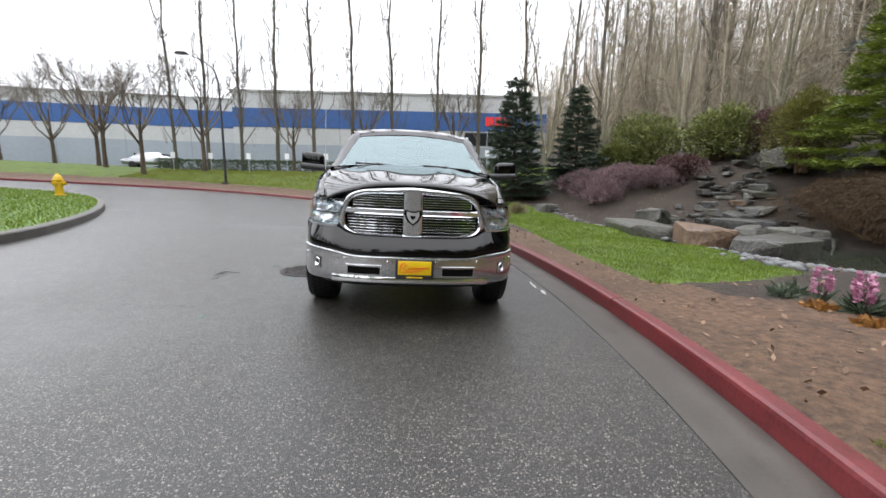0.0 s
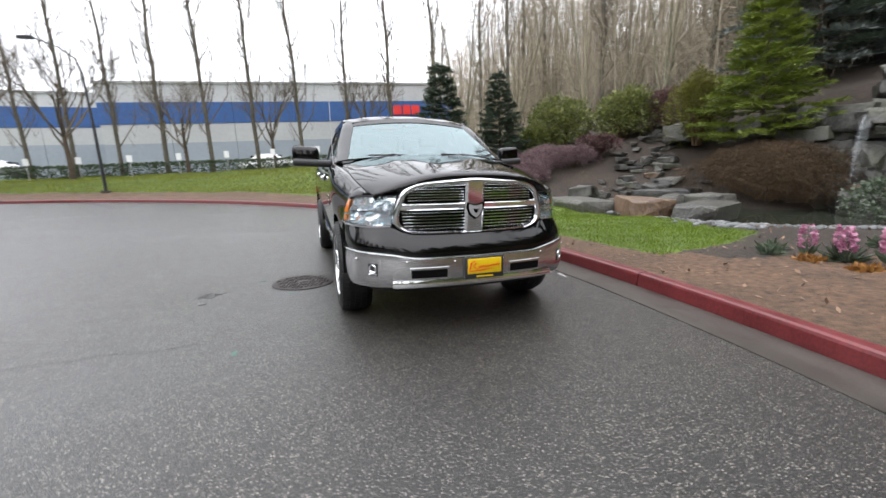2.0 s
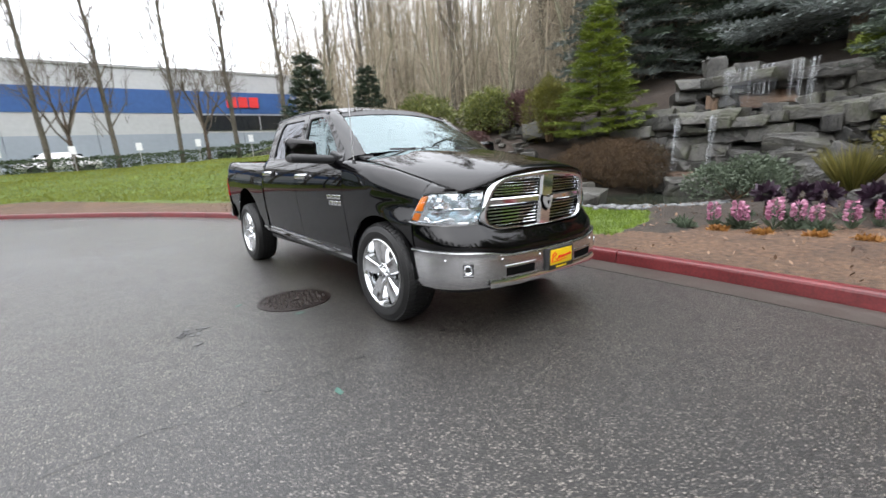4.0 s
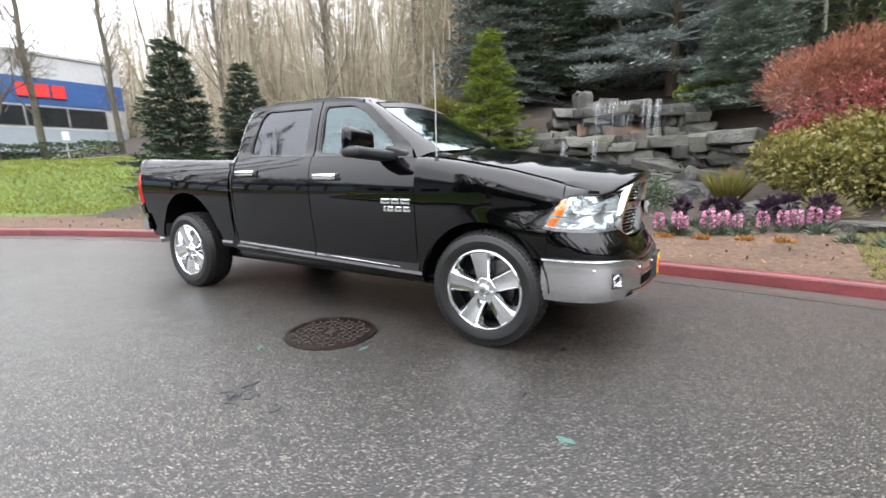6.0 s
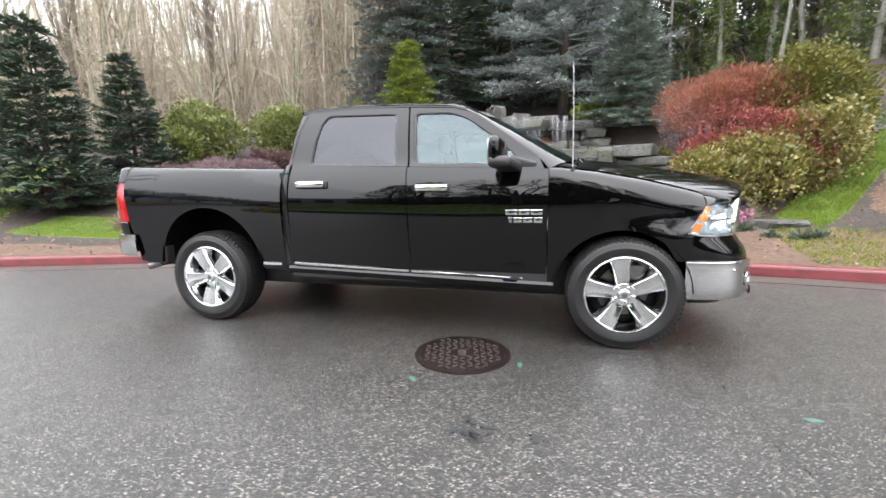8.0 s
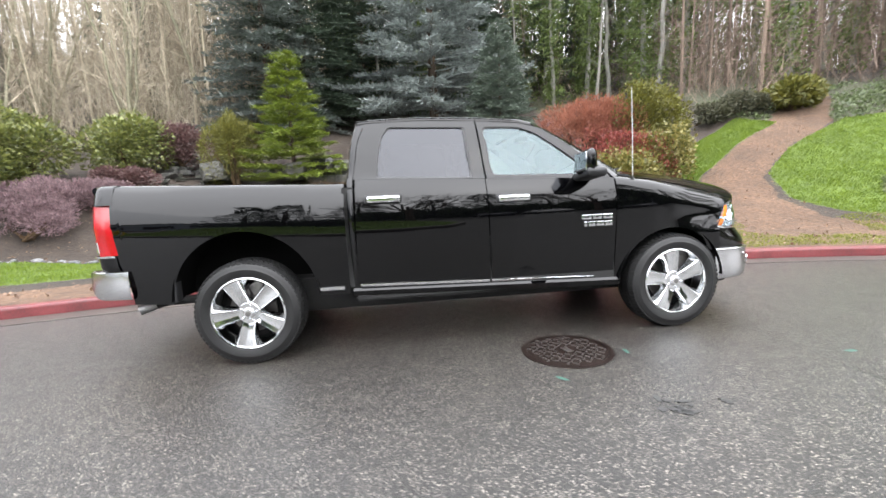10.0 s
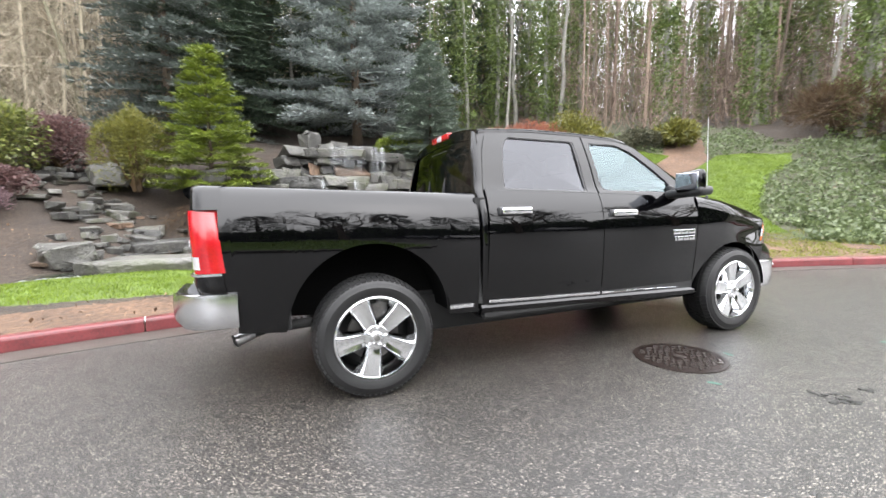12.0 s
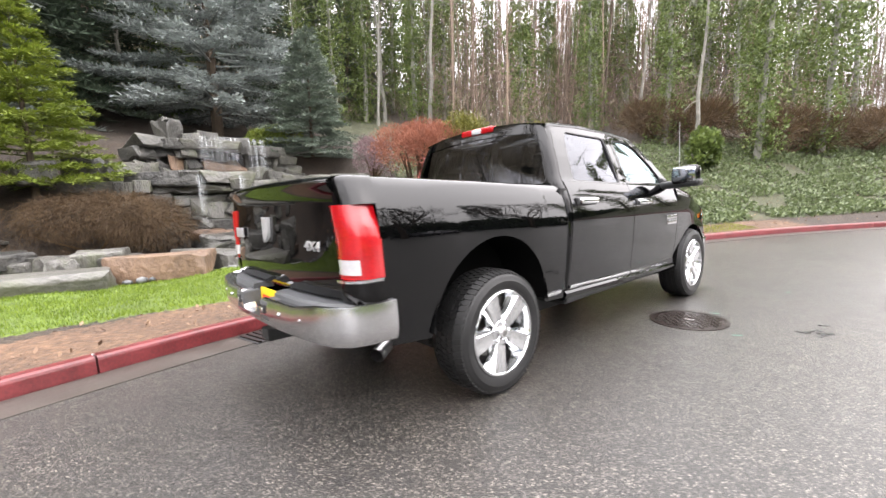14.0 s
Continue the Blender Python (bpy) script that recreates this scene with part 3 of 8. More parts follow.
def conifer(h, radius, whorls, per, seed, droop=0.25, twig=0.3, dense=16, bare=0.06, width=0.035, lift=0.0, power=0.85, tufts=5, needle=0.2):
    random.seed(seed)
    trunk, crown = Mesh(), Mesh()
    trunk.tube([(0, 0, 0), (0, 0, h * 0.5), (0, 0, h * 0.98)], [0.018 * h, 0.011 * h, 0.004], 7)
    for k in range(whorls):
        u = bare + (0.985 - bare) * k / (whorls - 1)
        z = u * h
        reach = radius * (1 - u) ** power * random.uniform(0.86, 1.1) + 0.05
        turn0 = random.uniform(0, 6.3)
        count = max(4, int(per * (1 - 0.45 * u)))
        for j in range(count):
            t = turn0 + 2 * math.pi * j / count + random.uniform(-0.22, 0.22)
            ln = reach * random.uniform(0.72, 1.12)
            out = Vector((math.cos(t), math.sin(t), 0))
            side = Vector((-math.sin(t), math.cos(t), 0))
            start = Vector((0, 0, z + random.uniform(-0.4, 0.4) * h * (0.98 - bare) / whorls))
            rise = lift + 0.25 * u

            def spine(a):
                return start + out * ln * a + Vector((0, 0, ln * (rise * a - droop * a * a + 0.12 * a**4)))

            crown.tube([spine(0), spine(0.5), spine(0.95)], [0.012 * ln + 0.004, 0.006 * ln + 0.003, 0.002], 3)
            m = max(4, int(dense * (0.35 + ln / radius)))
            for i in range(m):
                a = 0.26 + 0.74 * (i + random.random()) / m
                p = spine(a)
                for sgn in (-1, 1):
                    reach2 = twig * (1.3 - 0.8 * a) * random.uniform(0.6, 1.3)
                    way = (out * random.uniform(0.5, 0.9) + side * sgn * random.uniform(0.5, 1.0) + Vector((0, 0, random.uniform(-0.2, 0.14)))).normalized()
                    for j2 in range(tufts):
                        q = p + way * reach2 * (j2 + random.random()) / tufts + Vector((0, 0, -0.12 * reach2 * (j2 / tufts) ** 2))
                        tip = (way * 0.9 + rand_dir() * 0.55 + Vector((0, 0, 0.2))).normalized()
                        crown.leaf(q, tip * needle * random.uniform(0.7, 1.3), width * random.uniform(0.7, 1.3), Vector((random.uniform(-0.7, 0.7), random.uniform(-0.7, 0.7), 1)))
            crown.leaf(spine(0.93), (spine(1) - spine(0.9)).normalized() * twig * 0.7, width)
    return trunk.mesh(), crown.mesh()


def shrub(rx, ry, rz, lumps, leaves, size, seed, up=0.2, wide=0.4, shell=0.75, stems=14, root=0.0):
    """Stems and leaves of a lumpy bush; its stems start root below z = 0."""
    random.seed(seed)
    stem, crown = Mesh(), Mesh()
    balls = []
    for _ in range(lumps):
        d = rand_dir(0.25)
        balls.append((Vector((d.x * rx * 0.62, d.y * ry * 0.62, rz * 0.5 + abs(d.z) * rz * 0.4 - 0.1 * rz)), random.uniform(0.32, 0.55)))
    for _ in range(stems):
        c, _r = random.choice(balls)
        stem.tube([(random.uniform(-0.1, 0.1) * rx, random.uniform(-0.1, 0.1) * ry, -root), Vector((c.x * 0.6, c.y * 0.6, c.z * 0.6)), c], [0.03 * rz, 0.02 * rz, 0.008], 4)
    for _ in range(leaves):
        c, rr = random.choice(balls)
        d = rand_dir(0.2)
        f = rr * random.uniform(shell, 1.05) * (0.9 + 0.25 * noise.noise(d * 2.3 + c))
        p = c + Vector((d.x * rx * f, d.y * ry * f, d.z * rz * f))
        if p.z < 0.02:
            p.z = random.uniform(0.02, 0.25) * rz
        way = (d + rand_dir() * 0.8 + Vector((0, 0, up))).normalized()
        crown.leaf(p, way * size * random.uniform(0.6, 1.3), size * wide * random.uniform(0.7, 1.2))
    return stem.mesh(), crown.mesh()


def rock_mesh(sx, sy, sz, seed, points=16, rough=0.05, least=0.45):
    """A split, weathered stone that sits on z = 0."""
    random.seed(seed)
    bm = bmesh.new()
    for _ in range(points):
        p = [random.choice((-1, 1)) * random.uniform(least, 1.0) for _ in range(3)]
        bm.verts.new((p[0] * sx / 2, p[1] * sy / 2, (p[2] * 0.5 + 0.5) * sz))
    hull = bmesh.ops.convex_hull(bm, input=bm.verts)
    bmesh.ops.delete(bm, geom=list({g for g in hull["geom_interior"] + hull["geom_unused"] if isinstance(g, bmesh.types.BMVert)}), context="VERTS")
    bmesh.ops.dissolve_limit(bm, angle_limit=radians(14), verts=bm.verts, edges=bm.edges)
    bmesh.ops.bevel(bm, geom=list(bm.edges), offset=min(sx, sy, sz) * 0.07, segments=2, affect="EDGES", profile=0.6)
    bmesh.ops.triangulate(bm, faces=bm.faces)
    bmesh.ops.subdivide_edges(bm, edges=[e for e in bm.edges if e.calc_length() > min(sx, sy) * 0.4], cuts=1)
    for v in bm.verts:
        v.co += v.normal * rough * min(sx, sy, sz) * noise.noise(v.co * (2.2 / max(sx, sy, sz)) * 2 + Vector((seed, 0, 0))) * 2
    me = bpy.data.meshes.new("rock")
    bm.to_mesh(me)
    bm.free()
    return me


ROCKS = [rock_mesh(1, 0.8, 0.6, 11 + k) for k in range(5)]
SLABS = [rock_mesh(1, 0.8, 0.3, 31 + k, 18, 0.04) for k in range(5)]
BLOCKS = [rock_mesh(1, 0.8, 0.5, 51 + k, 20, 0.1, 0.55) for k in range(9)]
LEDGES = [rock_mesh(1, 0.8, 0.3, 71 + k, 26, 0.07, 0.6) for k in range(5)]
BOULDERS = [rock_mesh(1, 0.8, 0.6, 91 + k, 40, 0.12, 0.35) for k in range(5)]
for me in ROCKS + SLABS + BLOCKS + LEDGES + BOULDERS:
    me.materials.append(ROCK)
    if me not in ROCKS + SLABS:
        me.shade_smooth()
        me.set_sharp_from_angle(angle=radians(28))


def put_rock(x, y, z, sx, sy, sz, turn, kind="slab", label="grey slate boulder in the rock garden", tilt=0.0, parent=None, rust=False):
    pool = {"slab": SLABS, "rock": ROCKS, "block": BLOCKS, "ledge": LEDGES, "boulder": BOULDERS}[kind]
    me = random.choice(pool)
    if rust:
        me = me.copy()
        me.materials.clear()
        me.materials.append(RUST_ROCK)
    ob = new("rock" if not parent else "stone", me)
    p = at_site(x, y, z)
    base = {"slab": 0.3, "rock": 0.6, "block": 0.5, "ledge": 0.3, "boulder": 0.6}[kind]
    ob.matrix_world = Matrix.Translation(p) @ pose(0, 0, 0, tilt, 0, turn) @ Matrix.Diagonal((sx, sy / 0.8, sz / base, 1))
    if parent:
        m = ob.matrix_world.copy()
        ob.parent = parent
        ob.matrix_world = m
    else:
        tagged(ob, label, "rock", "rocks of the garden")
    return ob


# ---- warehouse ----
WHITE_WALL = surface("white_painted_concrete_wall", (0.451, 0.4592, 0.4674), (0.574, 0.5822, 0.5904), 0.7, scale=0.3, fine=3, bump=0.1)
GREY_WALL = surface("pale_blue_grey_painted_wall", (0.2952, 0.3362, 0.3854), (0.3772, 0.4182, 0.4756), 0.7, scale=0.3, fine=3, bump=0.1)
BLUE_BAND = surface("blue_painted_band", (0.018, 0.0765, 0.243), (0.0315, 0.117, 0.342), 0.6, scale=0.3, fine=3, bump=0.1)
GREY_BAND = surface("grey_metal_coping", (0.35, 0.36, 0.36), (0.5, 0.5, 0.5), 0.6, scale=0.5, fine=4, bump=0.1)
DARK_GLASS = plain("dark_window_glass", (0.015, 0.018, 0.022), 0.05, coat=0.5)
SIGN_RED = plain("red_sign_plastic", (0.6, 0.03, 0.03), 0.4)
DARK_METAL = plain("black_painted_metal", (0.015, 0.016, 0.018), 0.4)


def box_bm(x0, y0, z0, x1, y1, z1, bevel=0.0):
    bm = bmesh.new()
    bmesh.ops.create_cube(bm, size=1)
    for v in bm.verts:
        v.co = ((x0 + x1) / 2 + v.co.x * (x1 - x0), (y0 + y1) / 2 + v.co.y * (y1 - y0), (z0 + z1) / 2 + v.co.z * (z1 - z0))
    if bevel:
        bmesh.ops.bevel(bm, geom=list(bm.edges), offset=bevel, segments=2, affect="EDGES")
    return bm


def wall_block(owner, x0, x1, depth, levels, panel):
    """A storey-high stack of coloured bands, with panel joints as narrow recesses."""
    for name, z0, z1, mat, proud in levels:
        count = max(1, round((x1 - x0) / panel))
        for k in range(count):
            a, b = x0 + (x1 - x0) * k / count, x0 + (x1 - x0) * (k + 1) / count
            part(name, box_bm(a + 0.02, -proud, z0, b - 0.02, depth, z1), mat, owner)


def build_warehouse():
    base = at_site(-1.5, 48.0, 0.5)
    house = thing("warehouse", Matrix.Translation(base) @ pose(0, 0, 0, 0, 0, -3), "white and grey concrete warehouse with a blue band", "building")
    wall_block(house, -17, 17.5, 20, [("lower_wall", -3, 4.4, GREY_WALL, 0), ("upper_wall", 4.4, 6.2, WHITE_WALL, 0.0), ("blue_band", 6.2, 8.2, BLUE_BAND, 0.05), ("top_wall", 8.2, 9.9, WHITE_WALL, 0)], 5.75)
    part("roof", box_bm(-17.1, -0.12, 9.9, 17.6, 20, 10.1), GREY_BAND, house)
    for x0, x1, z0, z1 in ((8.3, 10.8, 4.6, 6.05), (10.9, 13.4, 4.6, 6.05), (13.5, 16.0, 4.6, 6.05), (9.0, 11.4, 1.3, 2.6), (11.6, 14.0, 1.3, 2.6)):
        w = part("window", box_bm(x0, -0.06, z0, x1, 0.1, z1), DARK_METAL, house)
        part("pane", box_bm(x0 + 0.08, -0.075, z0 + 0.08, x1 - 0.08, -0.05, z1 - 0.08), DARK_GLASS, w)
    for x0, x1 in ((10.6, 11.5), (11.65, 12.5), (12.65, 13.5)):
        part("sign", box_bm(x0, -0.2, 6.75, x1, -0.06, 7.75, 0.03), SIGN_RED, house, "plain red sign blocks")
    far = thing("warehouse", Matrix.Translation(at_site(-18.5, 55.0, 0.2)) @ pose(0, 0, 0, 0, 0, 8), "long set-back warehouse wing with a blue band", "building")
    wall_block(far, -62, 0, 20, [("lower_wall", -3, 4.6, GREY_WALL, 0), ("upper_wall", 4.6, 6.3, WHITE_WALL, 0), ("blue_band", 6.3, 8.3, BLUE_BAND, 0.05), ("top_wall", 8.3, 9.6, WHITE_WALL, 0)], 7)
    part("roof", box_bm(-62.1, -0.12, 9.6, 0.1, 20, 9.8), GREY_BAND, far)
    d = part("door", box_bm(-33, -0.08, 0, -31.6, 0.1, 2.2), WHITE_WALL, far)
    part("frame", box_bm(-33.12, -0.1, 0, -33.0, 0.1, 2.3), DARK_METAL, d)
    part("frame", box_bm(-31.6, -0.1, 0, -31.48, 0.1, 2.3), DARK_METAL, d)
    part("frame", box_bm(-33.12, -0.1, 2.2, -31.48, 0.1, 2.32), DARK_METAL, d)


build_warehouse()

# ---- trees along the warehouse ----
POPLARS = [bare_tree(h, 0.15, "poplar", seed) for h, seed in ((21, 1), (24, 2), (22, 3))]
ROUNDS = [bare_tree(h, 0.16, "round", seed) for h, seed in ((8.5, 5), (9.5, 6), (9, 7))]


def row_of(meshes, mats, name, label, spots, group):
    made = []
    for k, (x, y, size, turn) in enumerate(spots):
        i = k % len(meshes)
        m = upright(x, y, None, turn, size)
        if k < len(meshes):
            made.append(tree_thing(name, meshes[i], mats, m, label, "tree", group))
        else:
            ob = copy_thing(made[i], m)
            ob.scale = (size, size, size)
    return made


random.seed(4)
row_of(POPLARS, (BARK_GREY, TWIG), "poplar", "tall slender bare poplar with mossy grey bark", [
    (-13.6 + 3.0 * k + 0.045 * k * k, 37.5 - 0.5 * k, random.uniform(0.9, 1.1), random.uniform(0, 360)) for k in range(-2, 10)
] + [(19, 33, 1.0, 40), (13.5, 29, 0.95, 200), (17.5, 24, 1.05, 90), (21, 27, 1.0, 300), (22, 20, 1.1, 20)], "poplars by the warehouse")
row_of(ROUNDS, (BARK_BROWN, TWIG), "ornamental_tree", "bare spreading ornamental tree on the lawn", [
    (-19.0, 33.0, 1.0, 0), (-15.6, 35.0, 1.0, 60), (-26, 39, 1.05, 10), (-31, 41, 1.0, 100), (-23.5, 36, 1.0, 220), (-38, 44, 1.0, 150), (-9, 36, 0.85, 20), (-3, 35.5, 0.8, 80), (4, 34, 0.8, 130), (-46, 46, 1, 40)], "ornamental trees")

def alder_clump(h, seed):
    """Several leaning stems from one stool, forked and finely twigged."""
    random.seed(seed)
    trunk, crown = Mesh(), Mesh()
    for k in range(random.choice((3, 4, 5))):
        t = random.uniform(0, 6.3)
        out = Vector((math.cos(t), math.sin(t), 0))
        lean, tall = random.uniform(0.08, 0.38), h * random.uniform(0.75, 1.05)
        r = random.uniform(0.06, 0.11)
        pts = [out * (0.12 + lean * tall * (q / 8) ** 1.2) + Vector((0, 0, tall * q / 8)) + rand_dir() * 0.07 * min(q, 1) for q in range(9)]
        trunk.tube(pts, [r * (1.1 - 0.12 * q) + 0.004 for q in range(9)], 6)
        for _ in range(26):
            u = random.uniform(0.18, 0.97)
            q = min(7, int(u * 8))
            a = pts[q].lerp(pts[q + 1], u * 8 - q)
            d = (rand_dir() * 0.75 + Vector((0, 0, 0.75)) + out * 0.25).normalized()
            ln = random.uniform(1.0, 3.0) * (1.25 - u)
            e = a + d * ln
            mid = a.lerp(e, 0.5) + rand_dir() * 0.08 * ln
            crown.tube([a, mid, e], [0.022 * (1.3 - u), 0.014 * (1.3 - u), 0.003], 3)
            for _ in range(8):
                c = a.lerp(e, random.uniform(0.2, 1))
                f = c + (d + rand_dir() * 0.9).normalized() * random.uniform(0.3, 1.0)
                crown.sliver(c, f, 0.009)
                for _ in range(2):
                    g = c.lerp(f, random.uniform(0.3, 0.9))
                    crown.sliver(g, g + (d + rand_dir()).normalized() * random.uniform(0.2, 0.5), 0.006)
    return trunk.mesh(), crown.mesh()


row_of([alder_clump(h, seed) for h, seed in ((11, 611), (13, 612), (12, 613), (10, 614))], (MOSSY_BARK, FOREST_TWIG), "alder", "bare many-stemmed alder with mossy pale bark", [
    (17.5, 19.0, 1.0, 0), (20.5, 16.5, 1.05, 60), (15.5, 23.0, 0.95, 130), (22.5, 19.5, 1.1, 200), (19.0, 23.5, 1.0, 260), (24.5, 15.0, 1.0, 310), (13.0, 27.0, 0.95, 20), (26.0, 21.0, 1.1, 90), (17.0, 28.5, 1.0, 170), (22.0, 26.0, 1.0, 230), (9.5, 28.0, 0.9, 300), (29.0, 17.0, 1.1, 40)], "alders at the wood's edge")

# ---- woods on the hill ----
def in_wood(s, d):
    return not (s > -7 and d < (25 if s < 4 else 19) or s <= -7 and d < 15 or s > 14 and d < 17 + (s - 14) * 2.4)


def build_forest():
    random.seed(21)
    north, south = Mesh(), Mesh()

    def stem(x, y, h, r, m):
        p = at_site(x, y, land(x, y) - 0.2)
        lean = Vector((random.uniform(-0.06, 0.06), random.uniform(-0.06, 0.06), 0))
        top = p + Vector((0, 0, h)) + lean * h
        mid = p.lerp(top, 0.5) + rand_dir() * 0.3
        m.tube([p, mid, top], [r * 0.75, r * 0.45, 0.01], 4)
        for _ in range(20):
            u = random.uniform(0.1, 0.97)
            a = p.lerp(mid, u * 2) if u < 0.5 else mid.lerp(top, u * 2 - 1)
            d = (rand_dir() * 0.8 + Vector((0, 0, 0.7))).normalized()
            b = a + d * random.uniform(1.0, 3.4) * (1.25 - u)
            m.sliver(a, b, 0.021 * (1.3 - u))
            for _ in range(6):
                c = a.lerp(b, random.uniform(0.2, 1))
                e = c + (d + rand_dir() * 0.9).normalized() * random.uniform(0.4, 1.3)
                m.sliver(c, e, 0.012)
                m.sliver(c.lerp(e, 0.5), c.lerp(e, 0.5) + (d + rand_dir()).normalized() * random.uniform(0.3, 0.9), 0.009)

    count = 0
    while count < 1250:
        s, d = random.uniform(-34, 27), 14 + 50 * random.random() ** 1.35
        if not in_wood(s, d) or s < -4 and random.random() < 0.55:
            continue
        x, y = plan(s, d)
        stem(x, y, random.uniform(7, 15) if s > 2 else random.uniform(9, 18), random.uniform(0.04, 0.13), north if s > -2 else south)
        count += 1
    count = 0
    while count < 330:
        s, d = random.uniform(-8, 30), random.uniform(26, 62)
        if not in_wood(s, d):
            continue
        stem(*plan(s, d), random.uniform(8, 14), random.uniform(0.05, 0.14), north if s > -2 else south)
        count += 1
    count = 0
    while count < 330:
        s, d = random.uniform(-34, -8), random.uniform(20, 52)
        if not in_wood(s, d):
            continue
        stem(*plan(s, d), random.uniform(10, 18), random.uniform(0.05, 0.12), south)
        count += 1
    for _ in range(130000):
        s, d = random.uniform(-34, 26), 13 + 40 * random.random() ** 1.2
        if not in_wood(s, d + 1.5) or s < -2 and random.random() < 0.5:
            continue
        x, y = plan(s, d)
        p = at_site(x, y, land(x, y) - 0.05)
        (north if s > -2 else south).sliver(p + Vector((0, 0, random.random() ** 2 * 4)), p + (Vector((0, 0, 1)) + rand_dir() * 0.6).normalized() * random.uniform(1.0, 4.5), random.uniform(0.006, 0.015))
    tagged(part_mesh("bare_wood", north.mesh(), FOREST_TWIG), "dense bare deciduous wood on the hillside", "woods", kind="stuff")
    tagged(part_mesh("bare_wood", south.mesh(), RUSSET_TWIG), "russet bare undergrowth among ivy-clad trees", "woods", kind="stuff")


build_forest()


def ivy_tree(h, r, seed, cover):
    random.seed(seed)
    trunk, ivy = Mesh(), Mesh()
    lean = Vector((random.uniform(-0.1, 0.1), random.uniform(-0.05, 0.05), 0))
    pts = [Vector((0, 0, h * k / 8)) + lean * h * k / 8 + Vector((random.uniform(-0.08, 0.08), random.uniform(-0.08, 0.08), 0)) * min(k, 1) for k in range(9)]
    trunk.tube(pts, [r * (1.1 - 0.1 * k) for k in range(9)], 7)
    for _ in range(12):
        k = random.randrange(2, 8)
        a = pts[k].lerp(pts[k + 1 if k < 8 else 8], random.random())
        d = (rand_dir() * 1.0 + Vector((0, 0, 0.35))).normalized()
        b = a + d * random.uniform(0.9, 2.4)
        trunk.tube([a, a.lerp(b, 0.5) + Vector((0, 0, 0.15)), b], [0.03, 0.02, 0.006], 4)
        for _ in range(4):
            c = a.lerp(b, random.uniform(0.3, 1))
            trunk.sliver(c, c + (d + rand_dir() * 0.8).normalized() * random.uniform(0.3, 1), 0.01)
    clumps = []
    for _ in range(cover):
        u = random.random() ** 0.9 * 0.94
        k = min(7, int(u * 8))
        c = pts[k].lerp(pts[k + 1], u * 8 - k)
        clumps.append((c + rand_dir() * random.uniform(0.1, 0.9) * (1.15 - 0.4 * u), random.uniform(0.35, 0.8)))
    for c, rr in clumps:
        for _ in range(84):
            d = rand_dir(-0.15)
            p = c + d * rr * random.uniform(0.6, 1.05)
            ivy.leaf(p, (d + rand_dir() * 0.7 + Vector((0, 0, -0.3))).normalized() * random.uniform(0.08, 0.17), random.uniform(0.035, 0.075))
    return trunk.mesh(), ivy.mesh()


IVY_TREES = [ivy_tree(13, 0.16, 210 + k, c) for k, c in enumerate((75, 95, 5, 0))]
random.seed(31)
spots = []
while len(spots) < 84:
    s, d = (random.uniform(-26, -5), random.uniform(13.5, 24)) if len(spots) < 40 else (random.uniform(-10, 3), random.uniform(21, 34))
    if s > -9 and d < 20:
        continue
    x, y = plan(s, d)
    if all(math.hypot(x - a, y - b) > 1.3 for a, b, *_ in spots):
        spots.append((x, y, random.uniform(0.85, 1.2), random.uniform(0, 360)))
spots += [(3.9, -10.6, 0.8, 30), (2.2, -13.4, 0.9, 100), (6.0, -13.0, 0.9, 200), (0.4, -16.5, 0.9, 10), (-2.5, -19.5, 0.9, 70)]
made = []
for k, (x, y, size, turn) in enumerate(spots):
    i = k if k < 4 else (0, 2, 1, 3, 0, 2, 1)[k % 7] if k < 40 else (0, 1, 1, 0, 2)[k % 5] if k < 84 else (0, 1, 1, 0, 1)[k - 84]
    if k > 3 and y < -9 and k % 4 == 0:
        i = 2 + k % 2
    size = size * (0.75 if i > 1 and k > 3 else 1.0)
    mm = upright(x, y, None, turn, size)
    if k < 4:
        made.append(tree_thing("ivy_clad_tree", IVY_TREES[i], (PALE_BARK, IVY), mm, "slender pale trunk wrapped in green ivy" if i < 2 else "slender pale bare trunk at the wood's edge", "tree", "trees on the ivy bank", ("trunk", "ivy")))
    else:
        ob = copy_thing(made[i], mm)
        ob.scale = (size, size, size)

# ---- conifers of the garden ----
big_spruce = conifer(15, 5.2, 13, 17, 51, droop=0.24, twig=0.85, dense=28, bare=0.09, width=0.034, lift=0.06, power=0.6, tufts=9, needle=0.23)
tree_thing("blue_spruce", big_spruce, (BARK_BROWN, SPRUCE_BLUE), upright(20.0, 4.3, 5.0), "large silvery blue spruce above the waterfall", "tree", names=("trunk", "crown"))
dark_spruce = conifer(17, 4.6, 26, 11, 52, droop=0.32, twig=0.8, dense=14, bare=0.04, width=0.042, lift=0.0, power=0.75, tufts=7, needle=0.27)
first_dark = tree_thing("spruce", dark_spruce, (BARK_BROWN, FIR_DARK), upright(21.5, 11.5), "tall dark green spruce behind the rocks", "tree", "dark spruces")
far_spruce = conifer(17, 4.6, 22, 9, 56, droop=0.32, twig=0.9, dense=5, bare=0.04, width=0.12, lift=0.0, power=0.75, tufts=3, needle=0.6)
copy_thing(first_dark, upright(26, 8.5, None, 70))
copy_thing(first_dark, upright(26.5, 1.0, None, 140))
first_far = tree_thing("spruce", far_spruce, (BARK_BROWN, FIR_DARK), upright(33, 24, None, 10), "tall dark spruce, far up the hill and unseen across the road", "tree", "far spruces")
for x, y, turn in ((39, 30, 80), (36, 17, 150), (44, 22, 220), (30, -6, 300), (33, -13, 40)):
    copy_thing(first_far, upright(x, y, None, turn))
